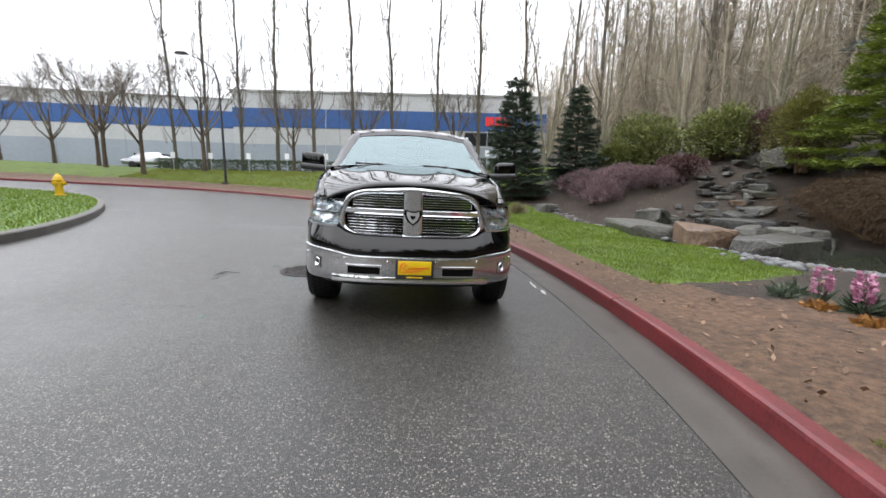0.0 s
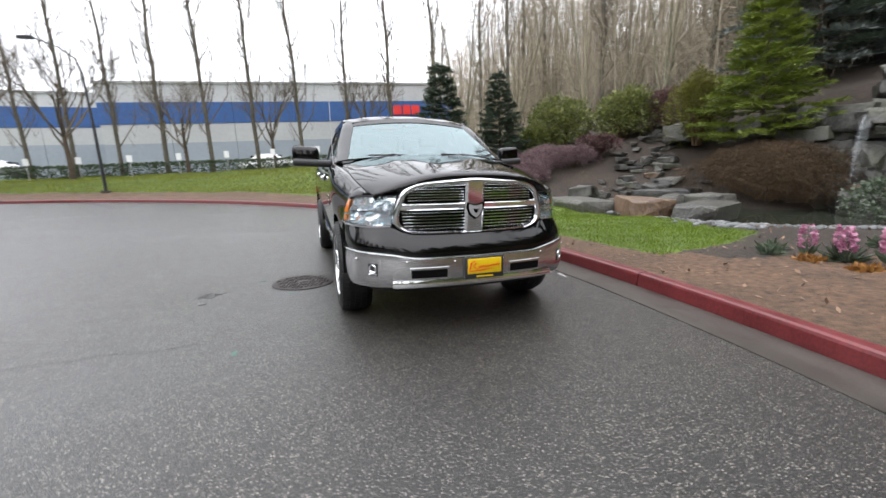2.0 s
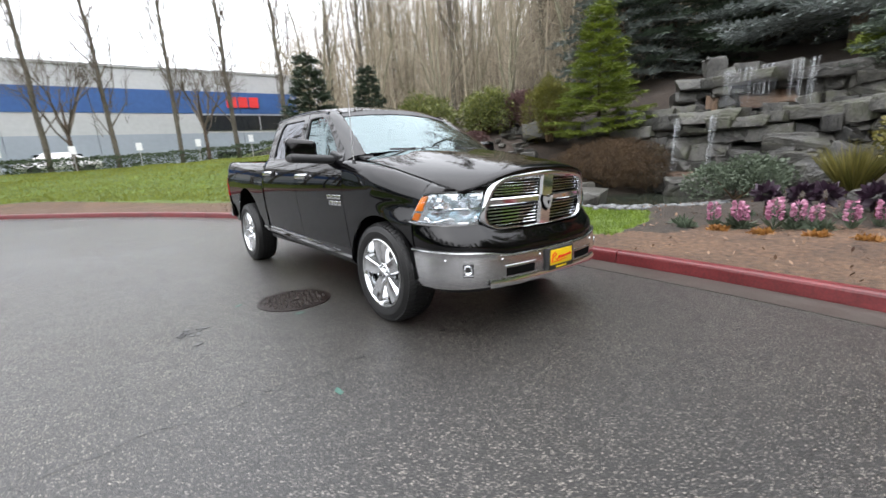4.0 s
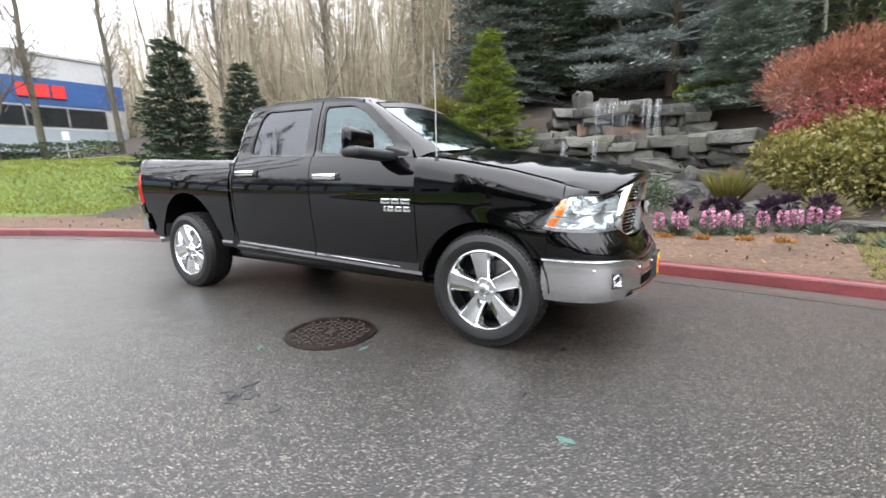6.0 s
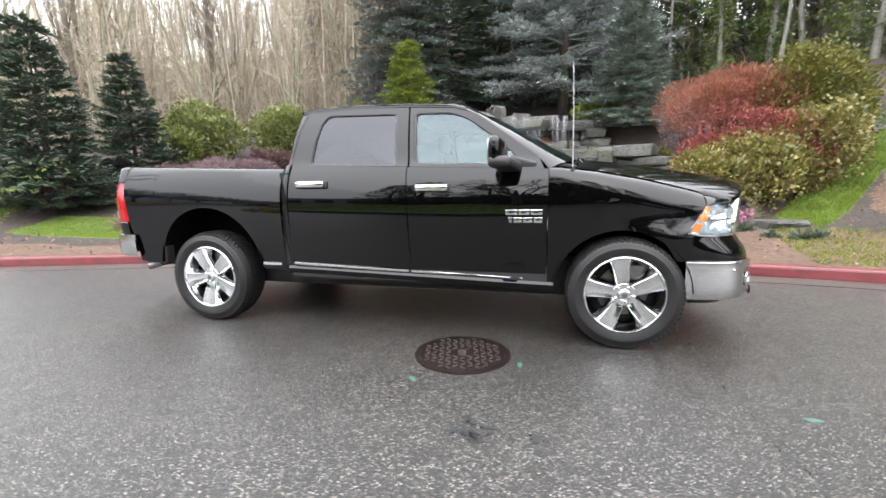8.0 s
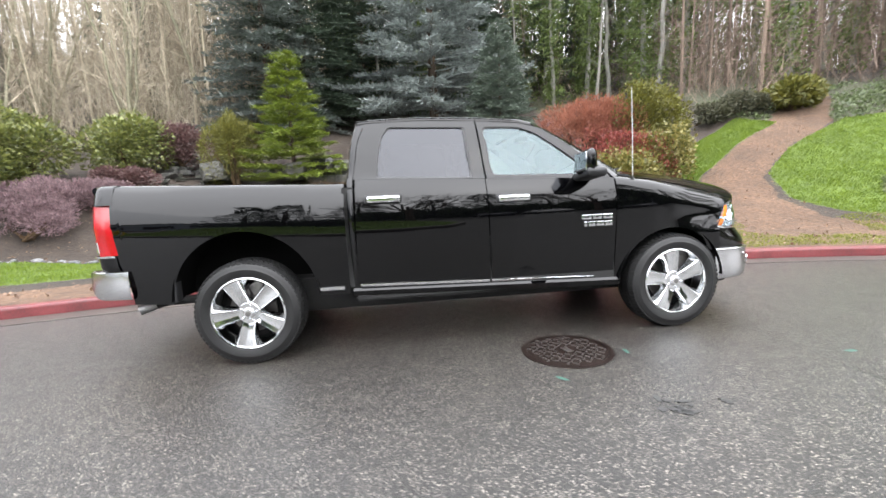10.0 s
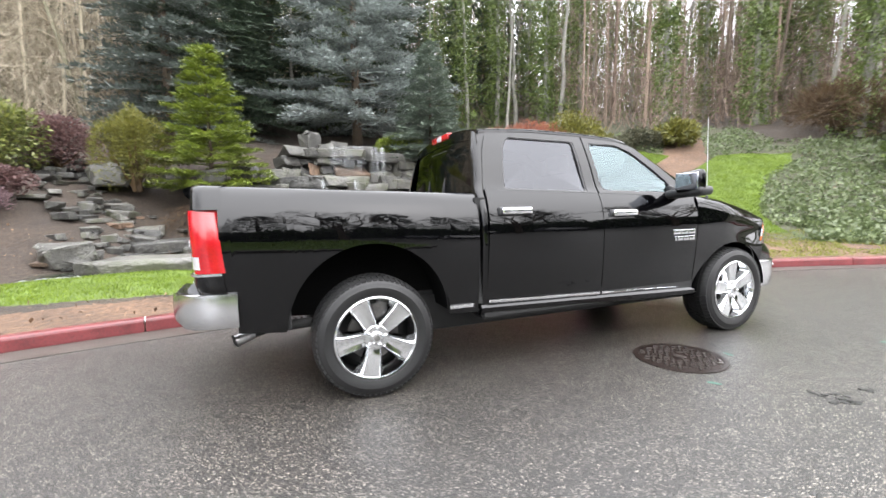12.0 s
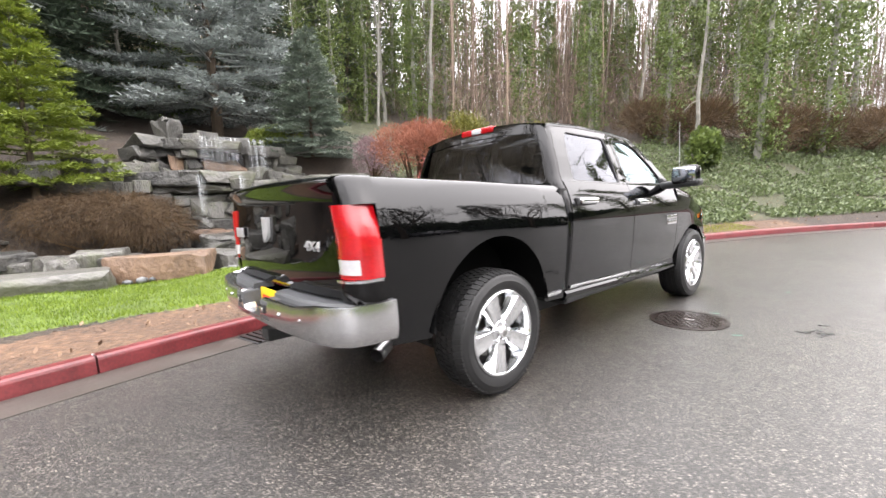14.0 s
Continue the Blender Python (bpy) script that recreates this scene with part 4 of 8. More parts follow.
ob = tree_thing("spruce", [me.copy() for me in dark_spruce], (BARK_BROWN, SPRUCE_DULL), upright(19.5, 13.0, None, 33, 0.85), "dark bluish spruce at the edge of the wood", "tree", "dark spruces")
for me in (ob.children[0].data, ob.children[1].data):
    keep = me.materials[-1]
    me.materials.clear()
    me.materials.append(keep)
green_fir = conifer(5.5, 2.35, 14, 11, 53, droop=0.2, twig=0.5, dense=24, bare=0.16, width=0.019, lift=0.1, power=0.9, tufts=9, needle=0.125)
tree_thing("fir_tree", green_fir, (BARK_BROWN, FIR_GREEN), upright(13.3, 10.7, 1.5), "bright green young fir above the boulders", "tree")
cedar = conifer(5.3, 2.1, 20, 11, 54, droop=0.25, twig=0.45, dense=15, bare=0.02, width=0.023, lift=0.1, power=0.8, tufts=8, needle=0.15)
tree_thing("cedar", cedar, (BARK_BROWN, CEDAR_PALE), upright(15.3, 1.7, 3.6), "soft grey-green conifer beside the red shrubs", "tree")
small_fir = conifer(4.6, 1.55, 21, 8, 55, droop=0.2, twig=0.42, dense=15, bare=0.05, width=0.022, lift=0.12, power=0.85, tufts=9, needle=0.15)
pine = tree_thing("fir_tree", small_fir, (BARK_BROWN, FIR_DARK), upright(4.95, 18.7, None, 0, 1.12), "dark green young fir on the lawn bank", "tree", "young firs")
copy_thing(pine, upright(8.0, 19.2, None, 100, 0.84))

# ---- shrubs ----
def bush(name, label, mats, x, y, size, n, leaf, seed, lumps=9, group="", z=None, turn=0, **kw):
    ob = tree_thing(name, shrub(*size, lumps, n, leaf, seed, **kw), mats, upright(x, y, z, turn), label, "shrub", group, ("stem", "foliage"))
    tagged(next(c for c in ob.children if c.name.startswith("stem")), kind="stuff")
    return ob


bush("red_twig_shrub", "clipped orange-red dogwood dome of fine twigs", (BROWN_STEM, RED_TWIG), 9.4, 0.4, (1.8, 1.8, 1.5), 22000, 0.13, 61, z=2.45, lumps=22, up=0.9, wide=0.09, root=1.9, stems=40)
bush("red_leaf_shrub", "crimson leaved shrub over golden foliage", (BROWN_STEM, RED_LEAF), 7.5, 0.35, (1.35, 1.65, 1.75), 11000, 0.085, 62, lumps=16, up=0.7, wide=0.22)
bush("golden_shrub", "yellow-green variegated shrub in the garden", (BROWN_STEM, GOLD_LEAF), 6.75, 0.9, (1.2, 1.7, 1.3), 13000, 0.085, 63, lumps=18)
bush("golden_shrub", "yellow-green variegated shrub in front of crimson leaves", (BROWN_STEM, GOLD_LEAF), 7.0, -0.7, (1.1, 1.0, 1.6), 8000, 0.085, 163, lumps=14)
bush("smoke_bush", "mauve-brown twiggy shrub beside the red dome", (BROWN_STEM, HEATHER), 12.7, 0.2, (1.0, 1.0, 1.6), 6000, 0.1, 164, up=0.8, wide=0.12)
for k, (x, y) in enumerate(((12.6, 2.1), (11.4, 1.5))):
    bush("euonymus", "small yellow variegated shrub above the rocks", (BROWN_STEM, GOLD_LEAF), x, y, (0.55, 0.55, 0.8), 2500, 0.09, 165 + k, group="small yellow shrubs")
bush("ivy_thicket", "bushy ivy grown over a fallen stump", (BROWN_STEM, IVY), 3.7, -10.4, (0.9, 0.9, 1.5), 6000, 0.15, 170, lumps=12, wide=0.45)
for k, (x, y) in enumerate(((1.5, -15.5), (4.8, -14.0), (-1.0, -18.5), (7.0, -13.5))):
    bush("bramble", "russet tangle of bare brambles under the trees", (BROWN_STEM, BROWN_STEM), x, y, (2.4, 2.4, 1.6), 5000, 0.55, 172 + k, up=0.5, wide=0.02, group="brambles")
bush("olive_shrub", "rounded yellow-olive evergreen shrub", (BROWN_STEM, OLIVE_LEAF), 8.8, -1.35, (1.25, 1.25, 2.5), 13000, 0.085, 64, lumps=22)
for k, (x, y, sc) in enumerate(((7.5, 16.2, 1.0), (8.9, 16.7, 1.1), (9.7, 15.7, 0.85), (5.5, 18.9, 0.7), (8.0, 17.7, 1.0))):
    bush("heather", "mauve flowering heather mound by the pond", (BROWN_STEM, HEATHER), x, y, (1.25 * sc, 1.2 * sc, 0.85 * sc), 7000, 0.1, 70 + k, lumps=10, up=0.9, wide=0.12, group="heather mounds")
for k, (x, y, sc) in enumerate(((11.5, 19.4, 1.08), (13.1, 16.7, 0.94), (10.2, 19.2, 0.65))):
    bush("rhododendron", "green rhododendron shrub with yellowish leaves", (BROWN_STEM, RHODO), x, y, (1.6 * sc, 1.6 * sc, 1.95 * sc), 9000, 0.15, 80 + k, lumps=14, wide=0.24, group="rhododendrons")
bush("barberry", "mauve-brown low shrub beside the cascade", (BROWN_STEM, DARK_RED_LEAF), 14.2, 15.3, (1.2, 1.3, 1.5), 6000, 0.09, 86, group="russet shrubs")
bush("barberry", "russet low shrub over the cascade", (BROWN_STEM, DARK_RED_LEAF), 10.8, 15.6, (1.2, 1.0, 0.8), 4500, 0.08, 87, group="russet shrubs")
bush("weeping_shrub", "russet mound of hanging bare stems", (BROWN_STEM, BROWN_STEM), 12.0, 9.5, (1.8, 2.4, 1.5), 34000, 0.16, 88, lumps=16, up=-0.9, wide=0.035)
bush("yew_shrub", "yellow-green conifer shrub beside the fir", (BROWN_STEM, OLIVE_LEAF), 13.1, 12.9, (1.1, 1.1, 2.4), 14000, 0.11, 89, z=2.15, lumps=14, up=0.8, wide=0.16)
bush("juniper", "low dark green spreading conifer", (BROWN_STEM, FIR_GREEN), 16.5, 2.8, (1.5, 1.2, 0.7), 5000, 0.16, 90, z=4.1, up=0.3, wide=0.16)
bush("evergreen_shrub", "grey-green small leaved shrub at the pond's edge", (BROWN_STEM, GREY_GREEN), 8.7, 4.6, (1.3, 1.1, 0.85), 6000, 0.07, 91, lumps=12)
for k, (x, y, sc) in enumerate(((9.9, -7.6, 1.0), (10.8, -8.9, 0.7))):
    bush("azalea", "pale yellow-green shrub on the ivy bank", (BROWN_STEM, GOLD_LEAF if k else OLIVE_LEAF), x, y, (1.1 * sc, 1.1 * sc, 0.9 * sc), 2500, 0.18, 92 + k, wide=0.3, group="shrubs on the bank")

# ---- rocks, pond and waterfall ----
random.seed(77)
water = tagged(part("pond_water", box_bm(5.6, 4.6, -0.3, 14.4, 13.4, 0.1), WATER), "still dark pond water reflecting the rocks", "pond", kind="structure")
water.matrix_world = SITE
cliff = thing("waterfall_rocks", Matrix.Identity(4), "stacked grey slate wall of the garden waterfall", "rock wall")
# two tiers: the fall's wall above, and in front of it a lower wall that holds a shallow basin
UPPER = [(14.1, 9.3, 3.0), (14.75, 7.6, 3.95), (14.4, 6.6, 4.05), (14.65, 4.9, 4.1), (14.9, 3.9, 4.1), (14.9, 3.0, 3.5)]
LOWER = [(13.7, 9.7, 2.3), (12.8, 8.2, 2.5), (12.4, 7.2, 2.55), (12.05, 6.0, 2.5), (12.0, 4.6, 2.5), (12.1, 3.2, 2.6), (11.6, 1.8, 2.6), (10.9, 1.3, 1.7)]


def stone_wall(line, z0, reach):
    core = Mesh()
    for k, (xa, ya, za) in enumerate(line):
        core.v += [Vector((xa + 0.3, ya, -0.2)), Vector((xa + 0.45, ya, za - 0.22)), Vector((xa + reach, ya, za - 0.2)), Vector((xa + reach, ya, -0.2))]
        if k:
            core.f += [(4 * k - 4 + q, 4 * k + q, 4 * k + (q + 1) % 4, 4 * k - 4 + (q + 1) % 4) for q in range(4)]
    core = part_mesh("rubble_core", core.mesh(), ROCK, cliff, "dark rubble between the stones")
    core.matrix_world = SITE
    for (xa, ya, za), (xb, yb, zb) in zip(line, line[1:]):
        run = math.hypot(xb - xa, yb - ya)
        turn0 = math.degrees(math.atan2(yb - ya, xb - xa))
        z = z0
        while z < max(za, zb):
            tall = random.uniform(0.28, 0.6)
            u = -random.uniform(0.0, 0.4) / run
            while u < 1:
                w = random.choice((0.45, 0.6, 0.8, 1.1, 1.5)) * random.uniform(0.85, 1.15)
                mid = u + 0.5 * w / run
                x, y, top = xa + (xb - xa) * mid, ya + (yb - ya) * mid, za + (zb - za) * min(1, max(0, mid))
                if z + 0.22 < top:
                    capping = z + tall > top - 0.15
                    back = 0.1 * z + random.uniform(-0.14, 0.14) - (0.3 if capping else 0.0)
                    put_rock(x + back, y, min(z + random.uniform(-0.07, 0.07), top - 0.3), w * (1.25 if capping else 1.12), random.uniform(0.8, 1.2), tall * random.uniform(1.0, 1.3) * (0.75 if capping else 1), turn0 + random.uniform(-16, 16), "ledge" if capping else random.choice(("block", "block", "boulder", "ledge")), parent=cliff, rust=random.random() < 0.05, tilt=random.uniform(-8, 8))
                u += w * 0.92 / run
            z += tall * 0.93


stone_wall(UPPER, 2.1, 2.0)
stone_wall(LOWER, -0.05, 2.6)
falls = thing("waterfall", Matrix.Identity(4), "thin white water falling over the slate ledge", "waterfall")
for x, y, z0, z1, w in ((13.7, 6.35, 3.95, 2.4, 0.34), (13.72, 5.85, 3.95, 2.4, 0.2), (13.8, 5.35, 3.97, 2.4, 0.3), (13.85, 4.75, 3.97, 2.4, 0.22), (13.95, 4.35, 3.97, 2.4, 0.18), (11.55, 7.1, 2.45, 0.5, 0.2), (11.2, 6.0, 2.4, 0.2, 0.14)):
    m = Mesh()
    for k in range(int(5 + 34 * w)):
        yy = y + random.uniform(-0.8, 0.8) * w
        a = Vector((x - random.uniform(0.0, 0.06), yy, z0 - random.uniform(0, 0.03)))
        ln = (z0 - z1) * random.uniform(0.35, 1.0) ** 0.5
        r = random.uniform(0.002, 0.006)
        sway = random.uniform(-0.05, 0.05)
        m.tube([a + Vector((0.18, 0, 0.02)), a, a + Vector((-0.07, sway * 0.3, -ln * 0.25)), a + Vector((-0.12, sway * 0.7, -ln * 0.6)), a + Vector((-0.15, sway, -ln))], [r, r * 1.3, r, r * 0.8, r * 0.3], 4)
    s = tagged(part_mesh("stream", m.mesh(), FALLING, falls), kind="stuff")
    s.matrix_world = SITE
for x, y, z, sx, sy, sz, turn, kd, rust in (
    (6.75, 8.75, 0.06, 1.7, 1.1, 0.6, 60, "ledge", True), (6.4, 10.7, 0.08, 2.3, 1.3, 0.45, 80, "ledge", False), (7.6, 7.7, 0.05, 2.0, 1.0, 0.5, 20, "ledge", False),
    (9.5, 9.2, 0.0, 1.6, 1.0, 0.4, 10, "ledge", False), (5.6, 15.9, 0.2, 1.0, 0.7, 0.5, 30, "slab", False), (14.75, 7.2, 3.8, 0.85, 0.7, 0.87, 30, "block", False), (12.5, 7.4, 0.1, 1.2, 0.9, 0.95, 20, "boulder", False), (11.3, 6.6, 0.0, 1.4, 1.0, 0.7, 60, "boulder", False),
    (10.2, 4.5, 0.1, 1.0, 0.8, 0.9, 10, "boulder", False), (11.2, 3.1, 0.3, 1.3, 1.0, 1.1, 40, "boulder", False), (9.7, 3.2, 0.4, 1.2, 0.8, 0.7, 70, "boulder", False),
    (13.2, 13.7, 2.3, 1.3, 1.0, 0.8, 20, "boulder", False), (13.4, 11.9, 2.3, 0.7, 0.6, 0.55, 70, "boulder", False), (13.0, 10.7, 2.2, 1.2, 0.9, 0.7, 10, "boulder", False), (13.4, 9.5, 2.4, 1.1, 0.8, 0.7, 50, "boulder", False),
    (10.4, 11.6, 1.15, 1.9, 0.9, 0.4, 120, "ledge", False), (10.3, 10.4, 1.0, 1.0, 0.9, 0.5, 30, "ledge", False), (10.0, 9.6, 0.85, 1.1, 0.9, 0.55, 80, "ledge", False), (9.4, 10.4, 0.7, 0.9, 0.6, 0.5, 15, "boulder", False),
    (7.3, 12.0, 0.15, 1.3, 0.8, 0.4, 60, "slab", False), (7.0, 11.0, 0.12, 1.1, 0.9, 0.3, 10, "slab", False), (8.3, 13.2, 0.3, 1.2, 0.9, 0.6, 40, "boulder", False), (7.9, 20.0, 1.9, 1.5, 1.0, 0.8, 40, "boulder", False),
    (5.0, 0.9, 0.2, 1.1, 0.9, 0.35, 10, "slab", False), (5.6, 1.9, 0.3, 0.9, 0.7, 0.45, 60, "boulder", False), (4.1, -0.3, 0.2, 0.9, 0.7, 0.16, 20, "slab", False), (11.0, -3.2, 2.8, 0.9, 0.7, 0.6, 60, "boulder", False),
):
    if x < 12.6:
        z = min(z, max(0.02, land(x, y) - 0.08))
    put_rock(x, y, z, sx, sy, sz, turn, kd, "rust-stained flat boulder by the pond" if rust else "grey slate boulder in the rock garden", rust=rust)
cascade = thing("cascade_rocks", Matrix.Identity(4), "stepped grey slate stones of the dry cascade", "rocks")
STEPS = [(16.6, 17.0, 3.3), (14.6, 15.6, 2.6), (12.6, 14.5, 1.9), (10.8, 13.6, 1.1), (9.0, 12.4, 0.35)]
for (xa, ya, za), (xb, yb, zb) in zip(STEPS, STEPS[1:]):
    for k in range(19):
        u, off = random.random(), random.uniform(-1, 1)
        x, y = xa + (xb - xa) * u + off * 0.45, ya + (yb - ya) * u - off * 0.8
        put_rock(x, y, land(x, y) - 0.05, random.uniform(0.25, 0.8), random.uniform(0.25, 0.55), random.uniform(0.08, 0.28), random.uniform(0, 180), "slab", parent=cascade, tilt=random.uniform(-8, 8))
random.seed(140)
for k in range(34):
    x, y = random.uniform(7.6, 12.4), random.uniform(9.8, 14.0)
    size = random.choice((0.25, 0.35, 0.45, 0.7))
    put_rock(x, y, max(land(x, y), 0.05) - 0.08 * size, size * random.uniform(0.9, 1.5), size, size * random.uniform(0.25, 0.45), random.uniform(0, 180), random.choice(("boulder", "ledge")), parent=cascade, tilt=random.uniform(-10, 10), rust=random.random() < 0.25)
m = Mesh()
stones = bmesh.new()
EDGE = [(5.5, 16.5), (5.9, 13.0), (6.2, 11.3), (6.3, 9.8), (6.4, 8.0), (6.0, 6.6), (5.8, 5.6), (6.6, 4.9), (8.0, 4.8)]
for k in range(420):
    i = random.randrange(len(EDGE) - 1)
    u = random.random()
    x = EDGE[i][0] + (EDGE[i + 1][0] - EDGE[i][0]) * u + random.gauss(0.3, 0.22)
    y = EDGE[i][1] + (EDGE[i + 1][1] - EDGE[i][1]) * u + random.gauss(0, 0.15)
    r = random.uniform(0.03, 0.11)
    p = at_site(x, y, max(land(x, y), 0.06) + r * 0.2)
    bmesh.ops.create_icosphere(stones, subdivisions=1, radius=r, matrix=Matrix.Translation(p) @ pose(0, 0, 0, 0, 0, random.uniform(0, 360)) @ Matrix.Diagonal((1.3, 0.9, 0.6, 1)))
tagged(part("pebbles", stones, PEBBLE, smooth=True), "pale rounded river pebbles edging the pond", "pebbles", kind="stuff")


# ---- pickup truck: y runs from the front axle (0) back to the rear axle (3.57), x across, its right side at -x ----
PAINT = surface("black_metallic_car_paint", (0.0007, 0.0007, 0.0009), (0.0016, 0.0016, 0.002), 0.35, scale=2, fine=900, bump=0.0, rough_spread=0.03, coat=1.0)
PAINT.node_tree.nodes["Principled BSDF"].inputs["Coat Roughness"].default_value = 0.012
PAINT.node_tree.nodes["Principled BSDF"].inputs["Specular IOR Level"].default_value = 0.0
PAINT.node_tree.nodes["Principled BSDF"].inputs["Coat IOR"].default_value = 1.43
CHROME = surface("bright_chrome", (0.7, 0.71, 0.73), (0.8, 0.81, 0.83), 0.07, 1.0, scale=3, fine=40, bump=0.0, rough_spread=0.03)
WHEEL_CHROME = surface("polished_wheel_chrome", (0.55, 0.56, 0.57), (0.72, 0.73, 0.74), 0.1, 1.0, scale=6, fine=40, bump=0.0, rough_spread=0.05)
BADGE = surface("satin_silver_badge", (0.5, 0.5, 0.51), (0.65, 0.65, 0.66), 0.35, 0.4, scale=6, fine=40, bump=0.0)
BUMPER_CHROME = surface("bumper_chrome", (0.5, 0.5, 0.51), (0.62, 0.62, 0.63), 0.2, 1.0, scale=2, fine=30, bump=0.0, rough_spread=0.04)
BLACK_PLASTIC = surface("black_grained_plastic", (0.012, 0.012, 0.013), (0.03, 0.03, 0.032), 0.5, scale=8, fine=300, bump=0.1)
GREY_PLASTIC = surface("grey_step_pad_plastic", (0.05, 0.052, 0.055), (0.1, 0.105, 0.11), 0.55, scale=8, fine=120, bump=0.2)
UNDER = surface("dark_underbody", (0.006, 0.006, 0.006), (0.015, 0.015, 0.015), 0.8, scale=5, fine=40, bump=0.1)
DULL_STEEL = surface("dull_exhaust_steel", (0.22, 0.22, 0.22), (0.4, 0.4, 0.4), 0.35, 1.0, scale=8, fine=60, bump=0.1)
RUBBER = surface("black_tyre_rubber", (0.006, 0.006, 0.0063), (0.015, 0.015, 0.015), 0.52, scale=7, fine=90, bump=0.15)
STEEL = surface("dull_brake_steel", (0.1, 0.1, 0.1), (0.24, 0.23, 0.22), 0.4, 0.9, scale=8, fine=60, bump=0.1)
RUBBER.node_tree.nodes["Principled BSDF"].inputs["Specular IOR Level"].default_value = 0.4
SEAT = surface("grey_seat_cloth", (0.05, 0.05, 0.052), (0.11, 0.11, 0.112), 0.85, scale=8, fine=200, bump=0.2)
AMBER = plain("amber_lamp", (0.75, 0.2, 0.02), 0.15, coat=1)
# black without sheen: grille backing, emblem ground, and painted shade in openings
DEEP_BLACK = surface("black_backing_and_painted_shade", (0.003, 0.003, 0.003), (0.006, 0.006, 0.006), 0.95, scale=5, fine=60, bump=0.0)
DEEP_BLACK.node_tree.nodes["Principled BSDF"].inputs["Specular IOR Level"].default_value = 0.05
REFLECTOR = surface("silver_lamp_reflector", (0.6, 0.62, 0.65), (0.82, 0.84, 0.86), 0.14, 0.85, scale=12, fine=60, bump=0.1)
RED_LENS = surface("red_tail_lamp_lens", (0.3, 0.004, 0.007), (0.5, 0.008, 0.013), 0.2, scale=10, fine=90, bump=0.05, rough_spread=0.04, coat=0.35)
WHITE_LENS = surface("white_reversing_lamp_lens", (0.45, 0.45, 0.465), (0.6, 0.6, 0.615), 0.15, scale=20, fine=90, bump=0.1, coat=1.0)
YELLOW = surface("yellow_plate", (0.76, 0.5, 0.006), (0.84, 0.6, 0.01), 0.35, scale=8, fine=60, bump=0.0)
PLATE_RED = plain("red_plate_print", (0.6, 0.02, 0.01), 0.4)


def glass(name, tint, ior, rough=0.0, shine=(0.8, 0.97, 1)):
    m, n, l, b = nodes_of(name)
    fres = n.new("ShaderNodeFresnel")
    fres.inputs["IOR"].default_value = ior
    clear = n.new("ShaderNodeBsdfTransparent")
    clear.inputs["Color"].default_value = (*tint, 1)
    gloss = n.new("ShaderNodeBsdfGlossy")
    gloss.inputs["Roughness"].default_value = rough
    gloss.inputs["Color"].default_value = (*shine, 1)
    mix = n.new("ShaderNodeMixShader")
    l.new(fres.outputs[0], mix.inputs[0])
    l.new(clear.outputs[0], mix.inputs[1])
    l.new(gloss.outputs[0], mix.inputs[2])
    l.new(mix.outputs[0], n["Material Output"].inputs["Surface"])
    n.remove(b)
    return m


CLEAR_GLASS = glass("pale_green_window_glass", (0.5, 0.6, 0.58), 2.2)
SIDE_GLASS = glass("pale_side_window_glass", (0.5, 0.6, 0.58), 1.72)
TINTED_GLASS = glass("dark_tinted_window_glass", (0.05, 0.05, 0.055), 1.55, shine=(0.92, 0.94, 1))
LAMP_GLASS = glass("clear_lamp_cover", (0.95, 0.96, 0.97), 1.5)
MIRROR = plain("mirror_glass", (0.45, 0.47, 0.5), 0.02, 1.0)

truck = thing("pickup_truck", SITE @ pose(0.07, 4.417, 0), "glossy black crew cab pickup truck parked by the kerb", "pickup truck")


def crisp(me, angle=32):
    me.shade_smooth()
    me.set_sharp_from_angle(angle=radians(angle))
    return me


def piece(name, verts, faces, mat, parent, label="", angle=32):
    bm = bmesh.new()
    vs = [bm.verts.new(v) for v in verts]
    for f in faces:
        try:
            bm.faces.new([vs[i] for i in f])
        except ValueError:
            pass
    bmesh.ops.remove_doubles(bm, verts=bm.verts, dist=1e-5)
    bmesh.ops.recalc_face_normals(bm, faces=bm.faces)
    me = bpy.data.meshes.new(name)
    bm.to_mesh(me)
    bm.free()
    return part_mesh(name, crisp(me, angle), mat, parent, label)


def sheet(name, rows, mat, parent, lip=(0, 0, 0), label="", angle=32, wrap=False):
    """A panel through rows of points, its rim folded back by lip so that it has thickness."""
    w, h = len(rows[0]), len(rows)
    verts = [Vector(p) for r in rows for p in r]
    faces = [(i * w + j, i * w + (j + 1) % w, (i + 1) * w + (j + 1) % w, (i + 1) * w + j) for i in range(h - 1) for j in range(w if wrap else w - 1)]
    lip = Vector(lip)
    if lip.length and not wrap:
        ring = [j for j in range(w)] + [i * w + w - 1 for i in range(1, h)] + [(h - 1) * w + j for j in range(w - 2, -1, -1)] + [i * w for i in range(h - 2, 0, -1)]
        base = len(verts)
        verts += [verts[i] + lip for i in ring]
        n = len(ring)
        faces += [(ring[k], ring[(k + 1) % n], base + (k + 1) % n, base + k) for k in range(n)]
    bm_faces = faces
    return piece(name, verts, bm_faces, mat, parent, label, angle)


